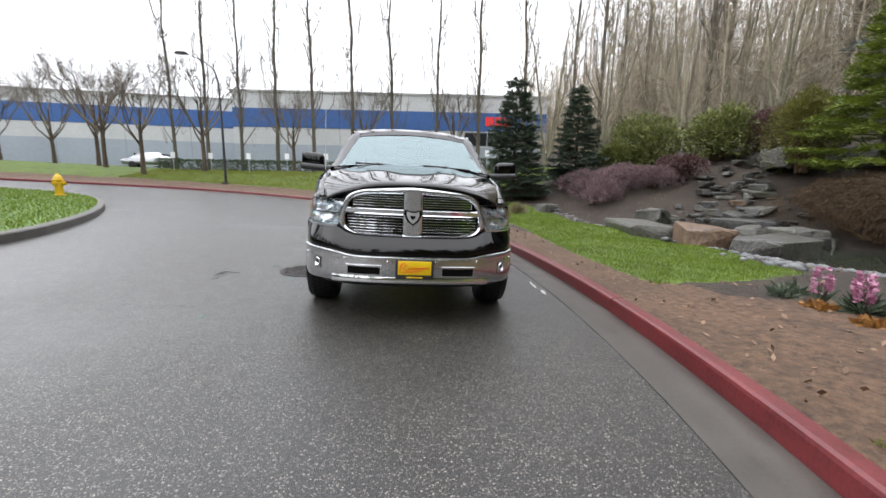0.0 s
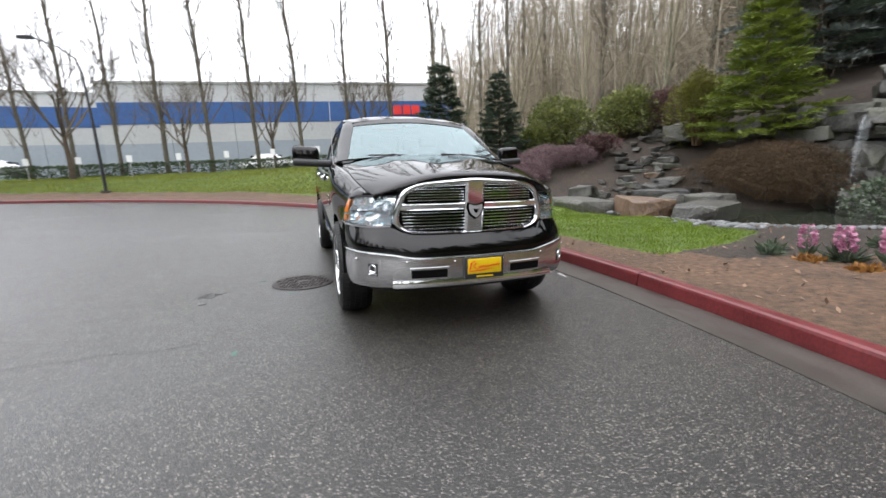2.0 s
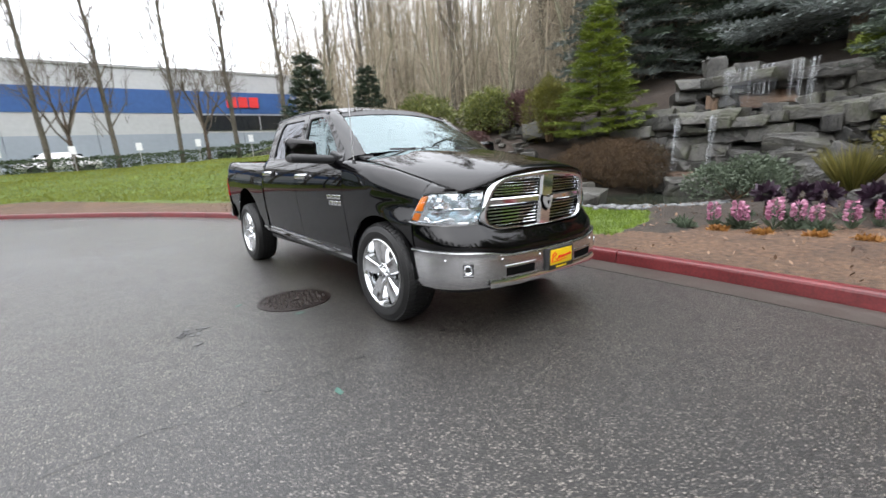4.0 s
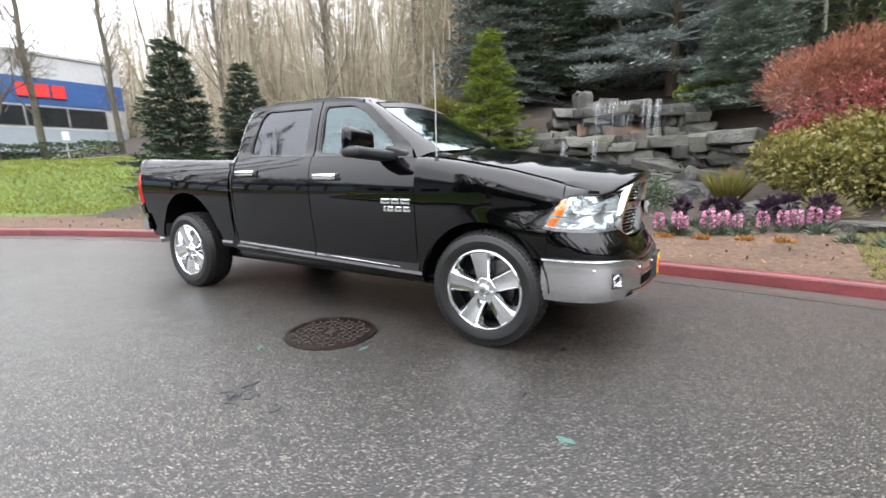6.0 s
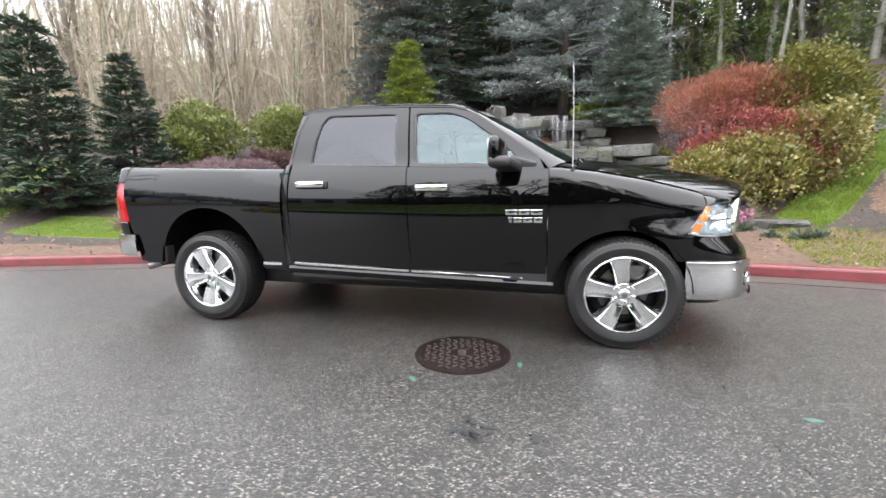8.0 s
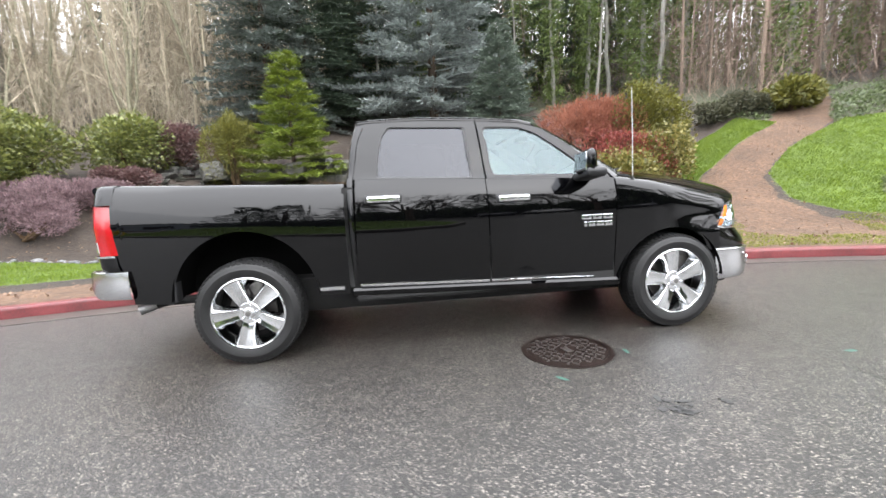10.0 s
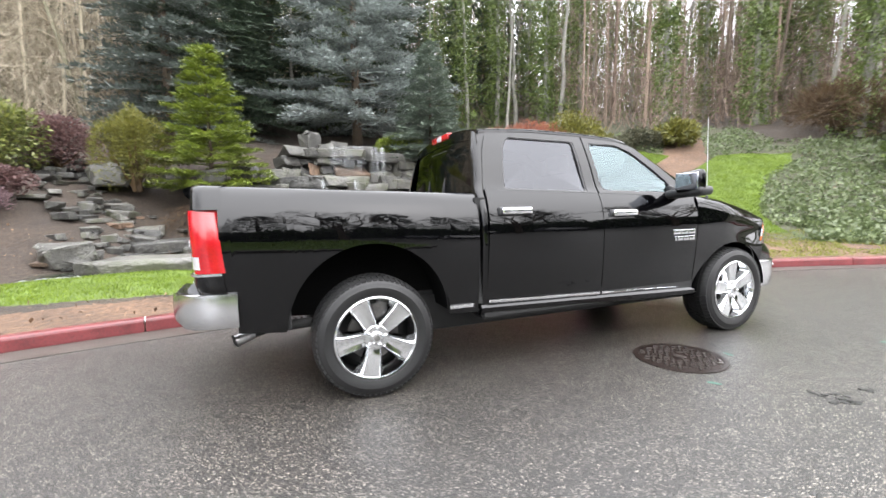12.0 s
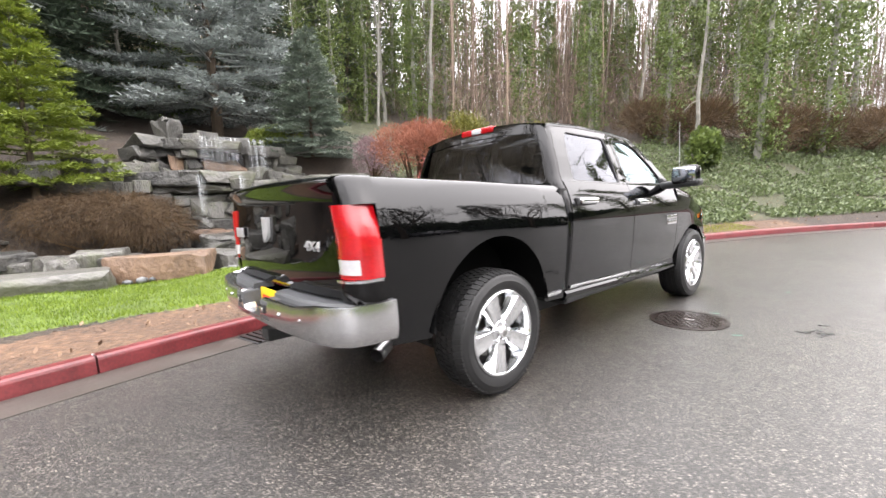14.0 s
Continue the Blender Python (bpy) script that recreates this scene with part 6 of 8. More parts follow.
def build_front():
    # bonnet with a raised middle and a rolled front edge
    rows = []
    for v in np.linspace(0, 1, 26):
        ue = 0.47 - 1.167 * v
        s_z, c_z = hood_seam(ue), bonnet_mid(0.37 - 1.263 * v)
        row = []
        for t in np.linspace(-1, 1, 41):
            x = t * seam_x(ue)
            u0 = 0.47 - 0.1 * (1 - t * t)
            u = u0 + (bonnet_front(t * 0.752) - u0) * v
            z = s_z + (c_z - s_z) * (1 - abs(t) ** 2.6)
            z += 0.014 * (smooth(0.64, 0.5, abs(t)) - 0.6 * smooth(0.36, 0.12, abs(t))) * math.sin(math.pi * min(1, v * 0.85 + 0.12))
            row.append((x, u, z))
        rows.append(row)
    last = rows[-1]
    rows.append([(x, u - 0.014, z - 0.012) for x, u, z in last])
    rows.append([(x, u - 0.014, z - 0.03) for x, u, z in last])
    rows.append([(x, u + 0.02, z - 0.06) for x, u, z in last])
    sheet("bonnet", rows, PAINT, truck, (0, 0, -0.012), angle=50)
    for sgn in (-1, 1):
        bm = bmesh.new()
        bmesh.ops.create_uvsphere(bm, u_segments=12, v_segments=6, radius=0.02)
        b = part("washer_nozzle", bm, BLACK_PLASTIC, truck, smooth=True)
        b.location, b.scale = (sgn * 0.33, 0.22, 1.412), (1.2, 1, 0.5)
    rows = [[(t * 0.86, u - 0.1 * (1 - t * t), z + 0.03 * (1 - t * t)) for t in np.linspace(-1, 1, 15)] for u, z in ((0.36, 1.345), (0.45, 1.362), (0.5, 1.37))]
    sheet("cowl", rows, BLACK_PLASTIC, truck, (0, 0, -0.02))
    for x0, x1 in ((-0.62, -0.1), (0.12, 0.66)):
        m = Mesh()
        pts = [Vector((x0 + (x1 - x0) * k / 8, 0.385 - 0.1 * (1 - (x0 + (x1 - x0) * k / 8) ** 2) + 0.035 * (k / 8), 1.396 + 0.03 * (1 - (x0 + (x1 - x0) * k / 8) ** 2) - 0.015 * (k / 8))) for k in range(9)]
        m.tube(pts, [0.008] * 9, 6)
        m.tube([pts[0] + Vector((0, -0.03, -0.05)), pts[4] + Vector((0, -0.01, 0.012)), pts[4]], [0.012, 0.009, 0.006], 6)
        part_mesh("wiper", m.mesh(), BLACK_PLASTIC, truck, "black wiper")
    # grille
    grille = new("grille")
    grille.parent = truck
    tagged(grille, "chrome crossed grille with thin slats")
    out_l = rounded([(-0.64, 0.93), (-0.565, 1.12), (-0.46, 1.178), (0, 1.205), (0.46, 1.178), (0.565, 1.12), (0.64, 0.93), (0.645, 0.86), (0.59, 0.8), (0.48, 0.768), (0, 0.762), (-0.48, 0.768), (-0.59, 0.8), (-0.645, 0.86)], 0.05)
    in_l = rounded([(-0.575, 0.93), (-0.525, 1.08), (-0.43, 1.122), (0, 1.14), (0.43, 1.122), (0.525, 1.08), (0.575, 0.93), (0.578, 0.87), (0.54, 0.824), (0.45, 0.796), (0, 0.79), (-0.45, 0.796), (-0.54, 0.824), (-0.578, 0.87)], 0.04)
    mid_l = [tuple(np.array(a) * 0.35 + np.array(b) * 0.65) for a, b in zip(out_l, in_l)]
    ring_panel("surround", out_l, in_l, lambda x, z: (x, nose(x, z) - 0.02, z), CHROME, grille, (0, 0.05, 0), steps=8, bulge=0.028)
    ring_panel("surround_lip", mid_l, in_l, lambda x, z: (x, nose(x, z) - 0.022, z), CHROME, grille, (0, 0.03, 0), steps=4, bulge=0.012)
    pane("backing", in_l, lambda x, z: (x, nose(x, z) + 0.035, z), DEEP_BLACK, grille, 0).visible_shadow = True
    rows = [[(x, nose(x, z) - d, z) for x, d in ((-0.085, -0.01), (-0.08, 0.03), (-0.06, 0.045), (0.06, 0.045), (0.08, 0.03), (0.085, -0.01))] for z in np.linspace(0.775, 1.165, 9)]
    sheet("upright_bar", rows, CHROME, grille)
    for sgn in (-1, 1):
        rows = [[(sgn * x, nose(x, z) - d, z) for x in np.linspace(0.082, 0.575, 9)] for z, d in ((0.952, -0.01), (0.957, 0.025), (0.968, 0.035), (1.0, 0.035), (1.01, 0.025), (1.015, -0.01))]
        sheet("cross_bar", rows, CHROME, grille)
        for z0, z1, count, reach in ((1.02, 1.125, 5, 0.53), (0.798, 0.947, 6, 0.56)):
            for k in range(count):
                z = z0 + (z1 - z0) * (k + 0.5) / count
                rr = reach - 0.03 * abs(z - 0.93) / 0.2
                rows = [[(sgn * x, nose(x, z) - d, z + dz) for x in np.linspace(0.085, rr, 9)] for d, dz in ((-0.015, 0.0068), (0.0, 0.0068), (0.009, 0.005), (0.014, 0.0), (0.009, -0.005), (-0.015, -0.006))]
                sheet("slat", rows, CHROME, grille)
    shield = [(-0.07, 1.01), (-0.075, 0.965), (-0.045, 0.905), (0, 0.875), (0.045, 0.905), (0.075, 0.965), (0.07, 1.01), (0.025, 0.995), (-0.025, 0.995)]
    pane("emblem_ground", shield, lambda x, z: (x, nose(x, z) - 0.049, z), DEEP_BLACK, grille, 0)
    inner_shield = [(x * 0.72, 0.95 + (z - 0.95) * 0.76) for x, z in shield]
    ring_panel("emblem", inner_shield, [(x * 0.3, 0.945 + (z - 0.945) * 0.3) for x, z in shield], lambda x, z: (x, nose(x, z) - 0.06 - 0.02 * (1 - abs(x) / 0.06), z), BADGE, grille, (0, 0.012, 0), count=20, label="plain silver shield emblem")
    # black fascia between the lamps, the grille and the bumper
    top_line = [(0, -0.9, 0.77), (0.2, -0.9, 0.77), (0.4, -0.88, 0.772), (0.5, -0.855, 0.778), (0.57, -0.835, 0.798), (0.62, -0.8, 0.825), (0.66, -0.79, 0.837), (0.74, -0.752, 0.835), (0.83, -0.677, 0.835), (0.895, -0.577, 0.837), (0.94, -0.485, 0.842), (0.962, -0.412, 0.85)]
    rows = []
    for f, inw, dip in ((0.0, 0.05, 0), (0.0, 0.012, 0), (0.12, 0.0, 0), (0.35, -0.006, 0), (0.6, -0.006, 0), (0.85, 0.002, 0), (1.0, 0.0, 0), (1.0, 0.05, 0.004)):
        row = []
        for sgn, pts in ((-1, top_line[:0:-1]), (1, top_line)):
            for x, u, z in pts:
                s = length_at(min(0.957, x))
                bx, bu = prow_at(s, -0.012)
                zz = bumper_top(x) - 0.012
                px = bx + (x - bx) * f
                pu = bu + (u - bu) * f ** 1.4
                hyp = math.hypot(px * 0.4, 1)
                row.append((sgn * (px - inw * 0.4 * px / hyp), pu + inw, zz + (z - zz) * f - dip))
        rows.append(row)
    sheet("front_fascia", rows, PAINT, truck, angle=50)
    # chrome bumper
    length = PROW[-1, 0]
    rows = []
    for f, d in ((0.0, -0.05), (0.0, -0.006), (0.02, 0.004), (0.05, 0.006), (0.08, 0.0), (0.2, 0.002), (0.45, 0.006), (0.7, 0.004), (0.85, -0.004), (0.95, -0.016), (1.0, -0.05)):
        row = []
        for s in np.linspace(-length, length, 61):
            x, u = prow_at(s, d)
            row.append((x, u, bumper_top(x) + (bumper_low(x) - bumper_top(x)) * f))
        rows.append(row)
    bumper = sheet("front_bumper", rows, BUMPER_CHROME, truck, (0, 0.025, 0), label="wide chrome front bumper", angle=40)
    patch = lambda name, s0, s1, prof, mat, n=9, parent=bumper, label="": sheet(name, [[(*prow_at(s, d), z + (bumper_low(prow_at(s)[0]) - 0.412) * lowish) for s in np.linspace(s0, s1, n)] for z, d, lowish in prof], mat, parent, label=label)
    s_lip = length_at(0.66)
    patch("bumper_lip", -s_lip, s_lip, ((0.447, -0.002, 0), (0.443, 0.014, 0), (0.428, 0.02, 0.3), (0.412, 0.018, 0.6), (0.404, 0.004, 0.6)), CHROME, 41, label="bright lower lip")
    for sgn in (-1, 1):
        a, b = length_at(0.262), length_at(0.53)
        # black sheet proud of the chrome, painting the shade of an open slot
        patch("air_slot", sgn * a, sgn * b, ((0.462, 0.002, 0), (0.465, 0.007, 0), (0.522, 0.009, 0), (0.526, 0.003, 0)), DEEP_BLACK)
        patch("slot_rim", sgn * (a - 0.012), sgn * (b + 0.012), ((0.53, 0.003, 0), (0.535, 0.013, 0), (0.541, 0.012, 0), (0.545, 0.003, 0)), BUMPER_CHROME)
        fog = new("fog_lamp")
        fog.parent = bumper
        c = length_at(0.795)
        # flat black sheet on the bumper's face, in place of a recess
        patch("recess", sgn * (c - 0.04), sgn * (c + 0.035), ((0.478, 0.001, 0), (0.483, 0.006, 0), (0.575, 0.009, 0), (0.58, 0.001, 0)), BLACK_PLASTIC, 5, fog)
        rows = []
        for r, d in ((1.0, 0.004), (1.0, 0.012), (0.88, 0.016), (0.8, 0.01), (0.4, 0.006), (0.0, 0.005)):
            rows.append([(*prow_at(sgn * (c + 0.032 * r * math.cos(t)), d), 0.535 + 0.036 * r * math.sin(t)) for t in np.linspace(0, 2 * math.pi, 20, endpoint=False)])
        sheet("lens", rows, REFLECTOR, fog, wrap=True, angle=50)
        patch("trim_bar", sgn * (c - 0.038), sgn * (c + 0.033), ((0.486, 0.006, 0), (0.49, 0.012, 0), (0.498, 0.012, 0), (0.502, 0.006, 0)), CHROME, 5, fog)
        for px, pz in ((0.2, 0.575), (0.56, 0.588), (0.9, 0.6)):
            bm = bmesh.new()
            bmesh.ops.create_uvsphere(bm, u_segments=12, v_segments=6, radius=0.011)
            b = part("sensor", bm, BUMPER_CHROME, bumper, smooth=True)
            b.location = (*prow_at(sgn * length_at(px), 0.002), pz)
    rows = [[(*prow_at(s, d), z) for s in np.linspace(-length + 0.05, length - 0.05, 31)] for z, d in ((0.42, -0.1), (0.37, -0.12), (0.33, -0.15), (0.32, -0.2), (0.34, -0.26))]
    sheet("air_dam", rows, BLACK_PLASTIC, truck)
    # headlamps
    for sgn in (-1, 1):
        lamp = new("headlight")
        lamp.parent = truck
        tagged(lamp, "clear headlight with a silver reflector and amber corner")

        def lens_pt(i, v, deep=0.0):
            k = min(4, int(i))
            a = Vector(LAMP_LOW[k]).lerp(Vector(LAMP_LOW[k + 1]), i - k)
            b = Vector(LAMP_TOP[k]).lerp(Vector(LAMP_TOP[k + 1]), i - k)
            p = a.lerp(b, v) + Vector((0.012 * math.sin(math.pi * v), -0.012 * math.sin(math.pi * v), 0))
            p += Vector((-0.6 * deep, deep, 0))
            return (sgn * p.x, p.y, p.z)

        grid = np.linspace(0, 5, 16)

        def bowl(i, v):
            d = 0.02
            for ci, cv, ri, rv in ((1.0, 0.45, 0.9, 0.42), (2.9, 0.5, 0.85, 0.42)):
                q = ((i - ci) / ri) ** 2 + ((v - cv) / rv) ** 2
                d += 0.055 * max(0, 1 - q)
            return d

        sheet("reflector", [[lens_pt(i, v, bowl(i, v)) for i in grid] for v in np.linspace(0, 1, 15)], REFLECTOR, lamp, label="silver lamp reflector", angle=24)
        sheet("divider", [[lens_pt(i, v, d) for i in grid[:12]] for v, d in ((0.46, 0.03), (0.47, 0.012), (0.5, 0.012), (0.51, 0.03))], CHROME, lamp)
        sheet("indicator", [[lens_pt(i, v, 0.006) for i in (4.05 + 0.2 * v, 4.5, 4.92)] for v in np.linspace(0.42, 0.92, 5)], AMBER, lamp, (0, 0.004, 0), "amber side marker")
        sheet("side_lamp", [[lens_pt(i, v, 0.01) for i in (4.2, 4.5, 4.8)] for v in np.linspace(0.08, 0.34, 4)], AMBER, lamp, (0, 0.004, 0), "small amber lamp")
        cover = sheet("cover", [[lens_pt(i, v, 0.0) for i in range(6)] for v in np.linspace(0, 1, 7)], LAMP_GLASS, lamp, angle=80)
        cover.visible_shadow = False
        sheet("bezel", [[lens_pt(i, v, -0.003) for i in range(6)] for v in (-0.03, 0.03)], CHROME, lamp, (0, 0.01, 0))
        sheet("upper_bezel", [[lens_pt(i, v, -0.002) for i in range(6)] for v in (0.975, 1.01)], BLACK_PLASTIC, lamp, (0, 0.01, 0))
        for i, v in ((1.0, 0.45), (2.9, 0.5)):
            bm = bmesh.new()
            bmesh.ops.create_uvsphere(bm, u_segments=12, v_segments=8, radius=0.022)
            b = part("bulb", bm, CHROME, lamp, smooth=True)
            b.location = Vector(lens_pt(i, v, 0.05))
    # plate
    frame_ob = rounded_box("plate_frame", -0.133, -1.018, 0.436, 0.187, -0.975, 0.606, 0.006, BLACK_PLASTIC, truck)
    plate = rounded_box("plate", -0.112, -1.022, 0.474, 0.166, -1.01, 0.592, 0.004, YELLOW, frame_ob, "yellow dealer plate")
    m = Mesh()
    pts = [Vector((-0.1, -1.024, 0.5)), Vector((-0.085, -1.024, 0.56)), Vector((-0.06, -1.024, 0.575)), Vector((-0.045, -1.024, 0.555)), Vector((-0.07, -1.024, 0.535)), Vector((-0.035, -1.024, 0.508))]
    rnd = random.Random(5)
    for k in range(22):
        pts.append(Vector((-0.025 + 0.172 * k / 21, -1.024, 0.524 + 0.012 * k / 21 + (0.011 if k % 2 else -0.008) * rnd.uniform(0.5, 1.1))))
    m.tube(pts, [0.004 + 0.002 * (k % 2) for k in range(len(pts))], 4)
    m.tube([Vector((-0.1, -1.024, 0.497)), Vector((0.0, -1.024, 0.502)), Vector((0.1, -1.024, 0.51))], [0.002, 0.005, 0.002], 4)
    part_mesh("print", m.mesh(), PLATE_RED, plate, "red script drawn as a plain stroke")
    rounded_box("print_bar", -0.04, -1.021, 0.447, 0.095, -1.015, 0.459, 0.001, YELLOW, frame_ob)


build_front()


def build_rear():
    rail = 1.435
    # tailgate with a lip along its top
    rows = []
    for z, d in ((0.8, 0.0), (0.82, 0.02), (0.95, 0.024), (1.02, 0.02), (1.08, 0.022), (1.3, 0.016), (1.345, 0.024), (1.375, 0.05), (1.4, 0.062), (1.418, 0.055), (1.43, 0.03), (1.435, -0.05)):
        rows.append([(x, 4.625 + d - 0.025 * (abs(x) / 0.85) ** 4 + 0.03 * (1 - (x / 0.85) ** 2), z + 0.012 * (1 - (x / 0.8) ** 2) * (1 if z > 1.3 else 0)) for x in np.linspace(-0.845, 0.845, 25)])
    gate = sheet("tailgate", rows, PAINT, truck, (0, -0.04, 0), label="glossy black tailgate", angle=45)
    shield = [(-0.05, 1.235), (-0.055, 1.17), (-0.04, 1.11), (0, 1.075), (0.04, 1.11), (0.055, 1.17), (0.05, 1.235), (0.02, 1.225), (-0.02, 1.225)]
    ring_panel("emblem", shield, [(x * 0.12, 1.16 + (z - 1.16) * 0.3) for x, z in shield], lambda x, z: (x, 4.69 + 0.012 * (1 - abs(x) / 0.06), z), BADGE, gate, (0, -0.02, 0), count=20, label="plain chrome shield emblem")
    rounded_box("badge", 0.5, 4.67, 1.09, 0.66, 4.683, 1.16, 0.004, BADGE, gate, "plain chrome badge block")
    for k, text in enumerate(("4X4",)):
        fc = bpy.data.curves.new("badge", "FONT")
        fc.body, fc.size, fc.extrude, fc.align_x = text, 0.085, 0.004, "CENTER"
        tmp = bpy.data.objects.new("badge", fc)
        me = bpy.data.meshes.new_from_object(tmp)
        b = part_mesh("badge", me, BADGE, gate, "chrome four by four badge")
        b.matrix_basis = Matrix.Translation((-0.64, 4.668, 1.05)) @ pose(0, 0, 0, 90, 0, 180) @ Matrix.Diagonal((1.3, 0.9, 1, 1))
    # bed floor and front wall
    part("bed_floor", box_bm(-0.58, 2.79, 0.9, 0.58, 4.6, 0.95), BLACK_PLASTIC, truck)
    part("bed_front", box_bm(-0.8, 2.785, 0.9, 0.8, 2.82, 1.375), PAINT, truck)
    for sgn in (-1, 1):
        # tail lamp wrapped round the corner
        lamp = new("tail_light")
        lamp.parent = truck
        tagged(lamp, "tall red tail lamp with a white reversing lens")
        plan_line = [(0.85, 4.632), (0.9, 4.635), (0.95, 4.62), (0.985, 4.588), (1.0, 4.54), (1.003, 4.465)]
        def skin(z0, z1, mat, name, n=10, d=0.0, a=0, b=6):
            rows = []
            for z in np.linspace(z0, z1, n):
                k = float(np.interp(z, [0.91, 1.1, 1.29], [0.0, 0.004, -0.02]))
                dip = 0.025 * smooth(1.15, 1.29, z)
                rows.append([(sgn * (x + k + d - dip * (x - 0.79) / 0.2), y + d + float(np.interp(z, [0.91, 1.29], [-0.01, 0.012])), z) for x, y in plan_line[a:b]])
            return sheet(name, rows, mat, lamp, (-sgn * 0.03, -0.02, 0), angle=60)
        skin(0.915, 1.285, RED_LENS, "red_lens")
        skin(0.94, 1.015, WHITE_LENS, "reversing_lens", 4, 0.004, 0, 4)
        skin(1.02, 1.03, RED_LENS, "rib", 2, 0.003)
        rows = [[(sgn * x * f, y + 0.012, z) for x, y in plan_line] for z, f in ((0.9, 1.003), (0.914, 1.006))]
        sheet("lower_trim", rows, CHROME, lamp, (0, -0.01, 0))
        rows = []
        for z, d in ((0.9, -0.004), (0.84, -0.008), (0.79, -0.02), (0.775, -0.05)):
            rows.append([(sgn * (x + d * 0.3), y + d, z) for x, y in plan_line])
        sheet("corner_panel", rows, PAINT, truck, angle=60)
        rows = [[(sgn * x * half_width(z - 0.03) / 1.003, y - 0.006, z) for x, y in plan_line] for z in (1.287, 1.32, 1.36, 1.4, 1.42)]
        rows += [[(sgn * (0.79 + (x - 0.79) * 0.5), y - 0.03, 1.433) for x, y in plan_line], [(sgn * 0.79, y - 0.05, 1.43) for x, y in plan_line]]
        sheet("corner_cap", rows, PAINT, truck, angle=60)
    # bumper
    line = [(0.0, 4.81), (0.155, 4.81), (0.205, 4.81), (0.3, 4.81), (0.6, 4.79), (0.8, 4.76), (0.9, 4.715), (0.965, 4.64), (0.993, 4.55), (1.002, 4.48), (1.004, 4.415)]
    fullx = [(-x, y) for x, y in line[::-1]] + line[1:]
    rows = []
    for z, d in ((0.75, -0.05), (0.764, -0.015), (0.76, 0.0), (0.72, 0.008), (0.67, 0.008), (0.62, 0.0), (0.59, -0.02), (0.58, -0.07)):
        row = []
        for x, y in fullx:
            raise_end = 0.028 * smooth(0.6, 0.82, abs(x)) if z > 0.7 else 0.0
            notch = (0.64 - z) * smooth(0.2, 0.16, abs(x)) if z > 0.64 else 0.0
            low = 0.03 * smooth(0.75, 0.97, abs(x)) if z < 0.65 else 0
            row.append((x * (1 + d * 0.6), y + d * (1 - smooth(0.85, 0.99, abs(x))), z + raise_end + notch - low * 0.3))
        rows.append(row)
    bumper = sheet("rear_bumper", rows, BUMPER_CHROME, truck, (0, -0.02, 0), label="chrome step bumper", angle=40)
    for sgn in (-1, 1):
        rows = [[(sgn * x, lerp_curve(x, [0, 0.6, 0.8, 0.9], [y0, y0 - 0.015, y0 - 0.06, y0 - 0.12]), z) for x in np.linspace(0.2, 0.93, 13)] for y0, z in ((4.6, 0.79), (4.68, 0.79), (4.73, 0.786), (4.74, 0.774))]
        sheet("step_pad", rows, GREY_PLASTIC, bumper, (0, 0, -0.04))
    for sgn in (-1, 1):
        rounded_box("plate_pocket", sgn * 0.165, 4.7, 0.63, sgn * 0.3, 4.817, 0.752, 0.012, GREY_PLASTIC, bumper)
        s = rounded_box("socket", sgn * 0.2, 4.81, 0.675, sgn * 0.26, 4.828, 0.73, 0.006, BLACK_PLASTIC, bumper)
        rounded_box("socket_cap", sgn * 0.215, 4.826, 0.685, sgn * 0.245, 4.832, 0.71, 0.003, CHROME, s)
        for px in (0.45, 0.68):
            bm = bmesh.new()
            bmesh.ops.create_uvsphere(bm, u_segments=12, v_segments=6, radius=0.011)
            b = part("sensor", bm, BUMPER_CHROME, bumper, smooth=True)
            b.location = (sgn * px, lerp_curve(px, [0.3, 0.6, 0.8], [4.82, 4.8, 4.755]), 0.7)
    plate = rounded_box("plate", -0.15, 4.69, 0.63, 0.15, 4.705, 0.77, 0.004, YELLOW, bumper, "yellow dealer plate")
    rounded_box("print", -0.11, 4.705, 0.695, 0.11, 4.708, 0.725, 0.001, PLATE_RED, plate, "red script drawn as a plain bar")
    m = Mesh()
    m.tube([(-0.72, 3.9, 0.5), (-0.77, 4.26, 0.5), (-0.8, 4.35, 0.485)], [0.035, 0.035, 0.035], 12)
    pipe = part_mesh("exhaust", m.mesh(), UNDER, truck, smooth=True)
    m = Mesh()
    m.tube([(-0.8, 4.34, 0.487), (-0.85, 4.44, 0.46)], [0.04, 0.043], 16)
    m.tube([(-0.85, 4.442, 0.46), (-0.8, 4.34, 0.487)], [0.037, 0.034], 16)
    part_mesh("tip", m.mesh(), DULL_STEEL, pipe, "steel exhaust tip", smooth=True)
    part("hitch", box_bm(-0.06, 4.4, 0.44, 0.06, 4.75, 0.52, 0.006), UNDER, truck)


build_rear()


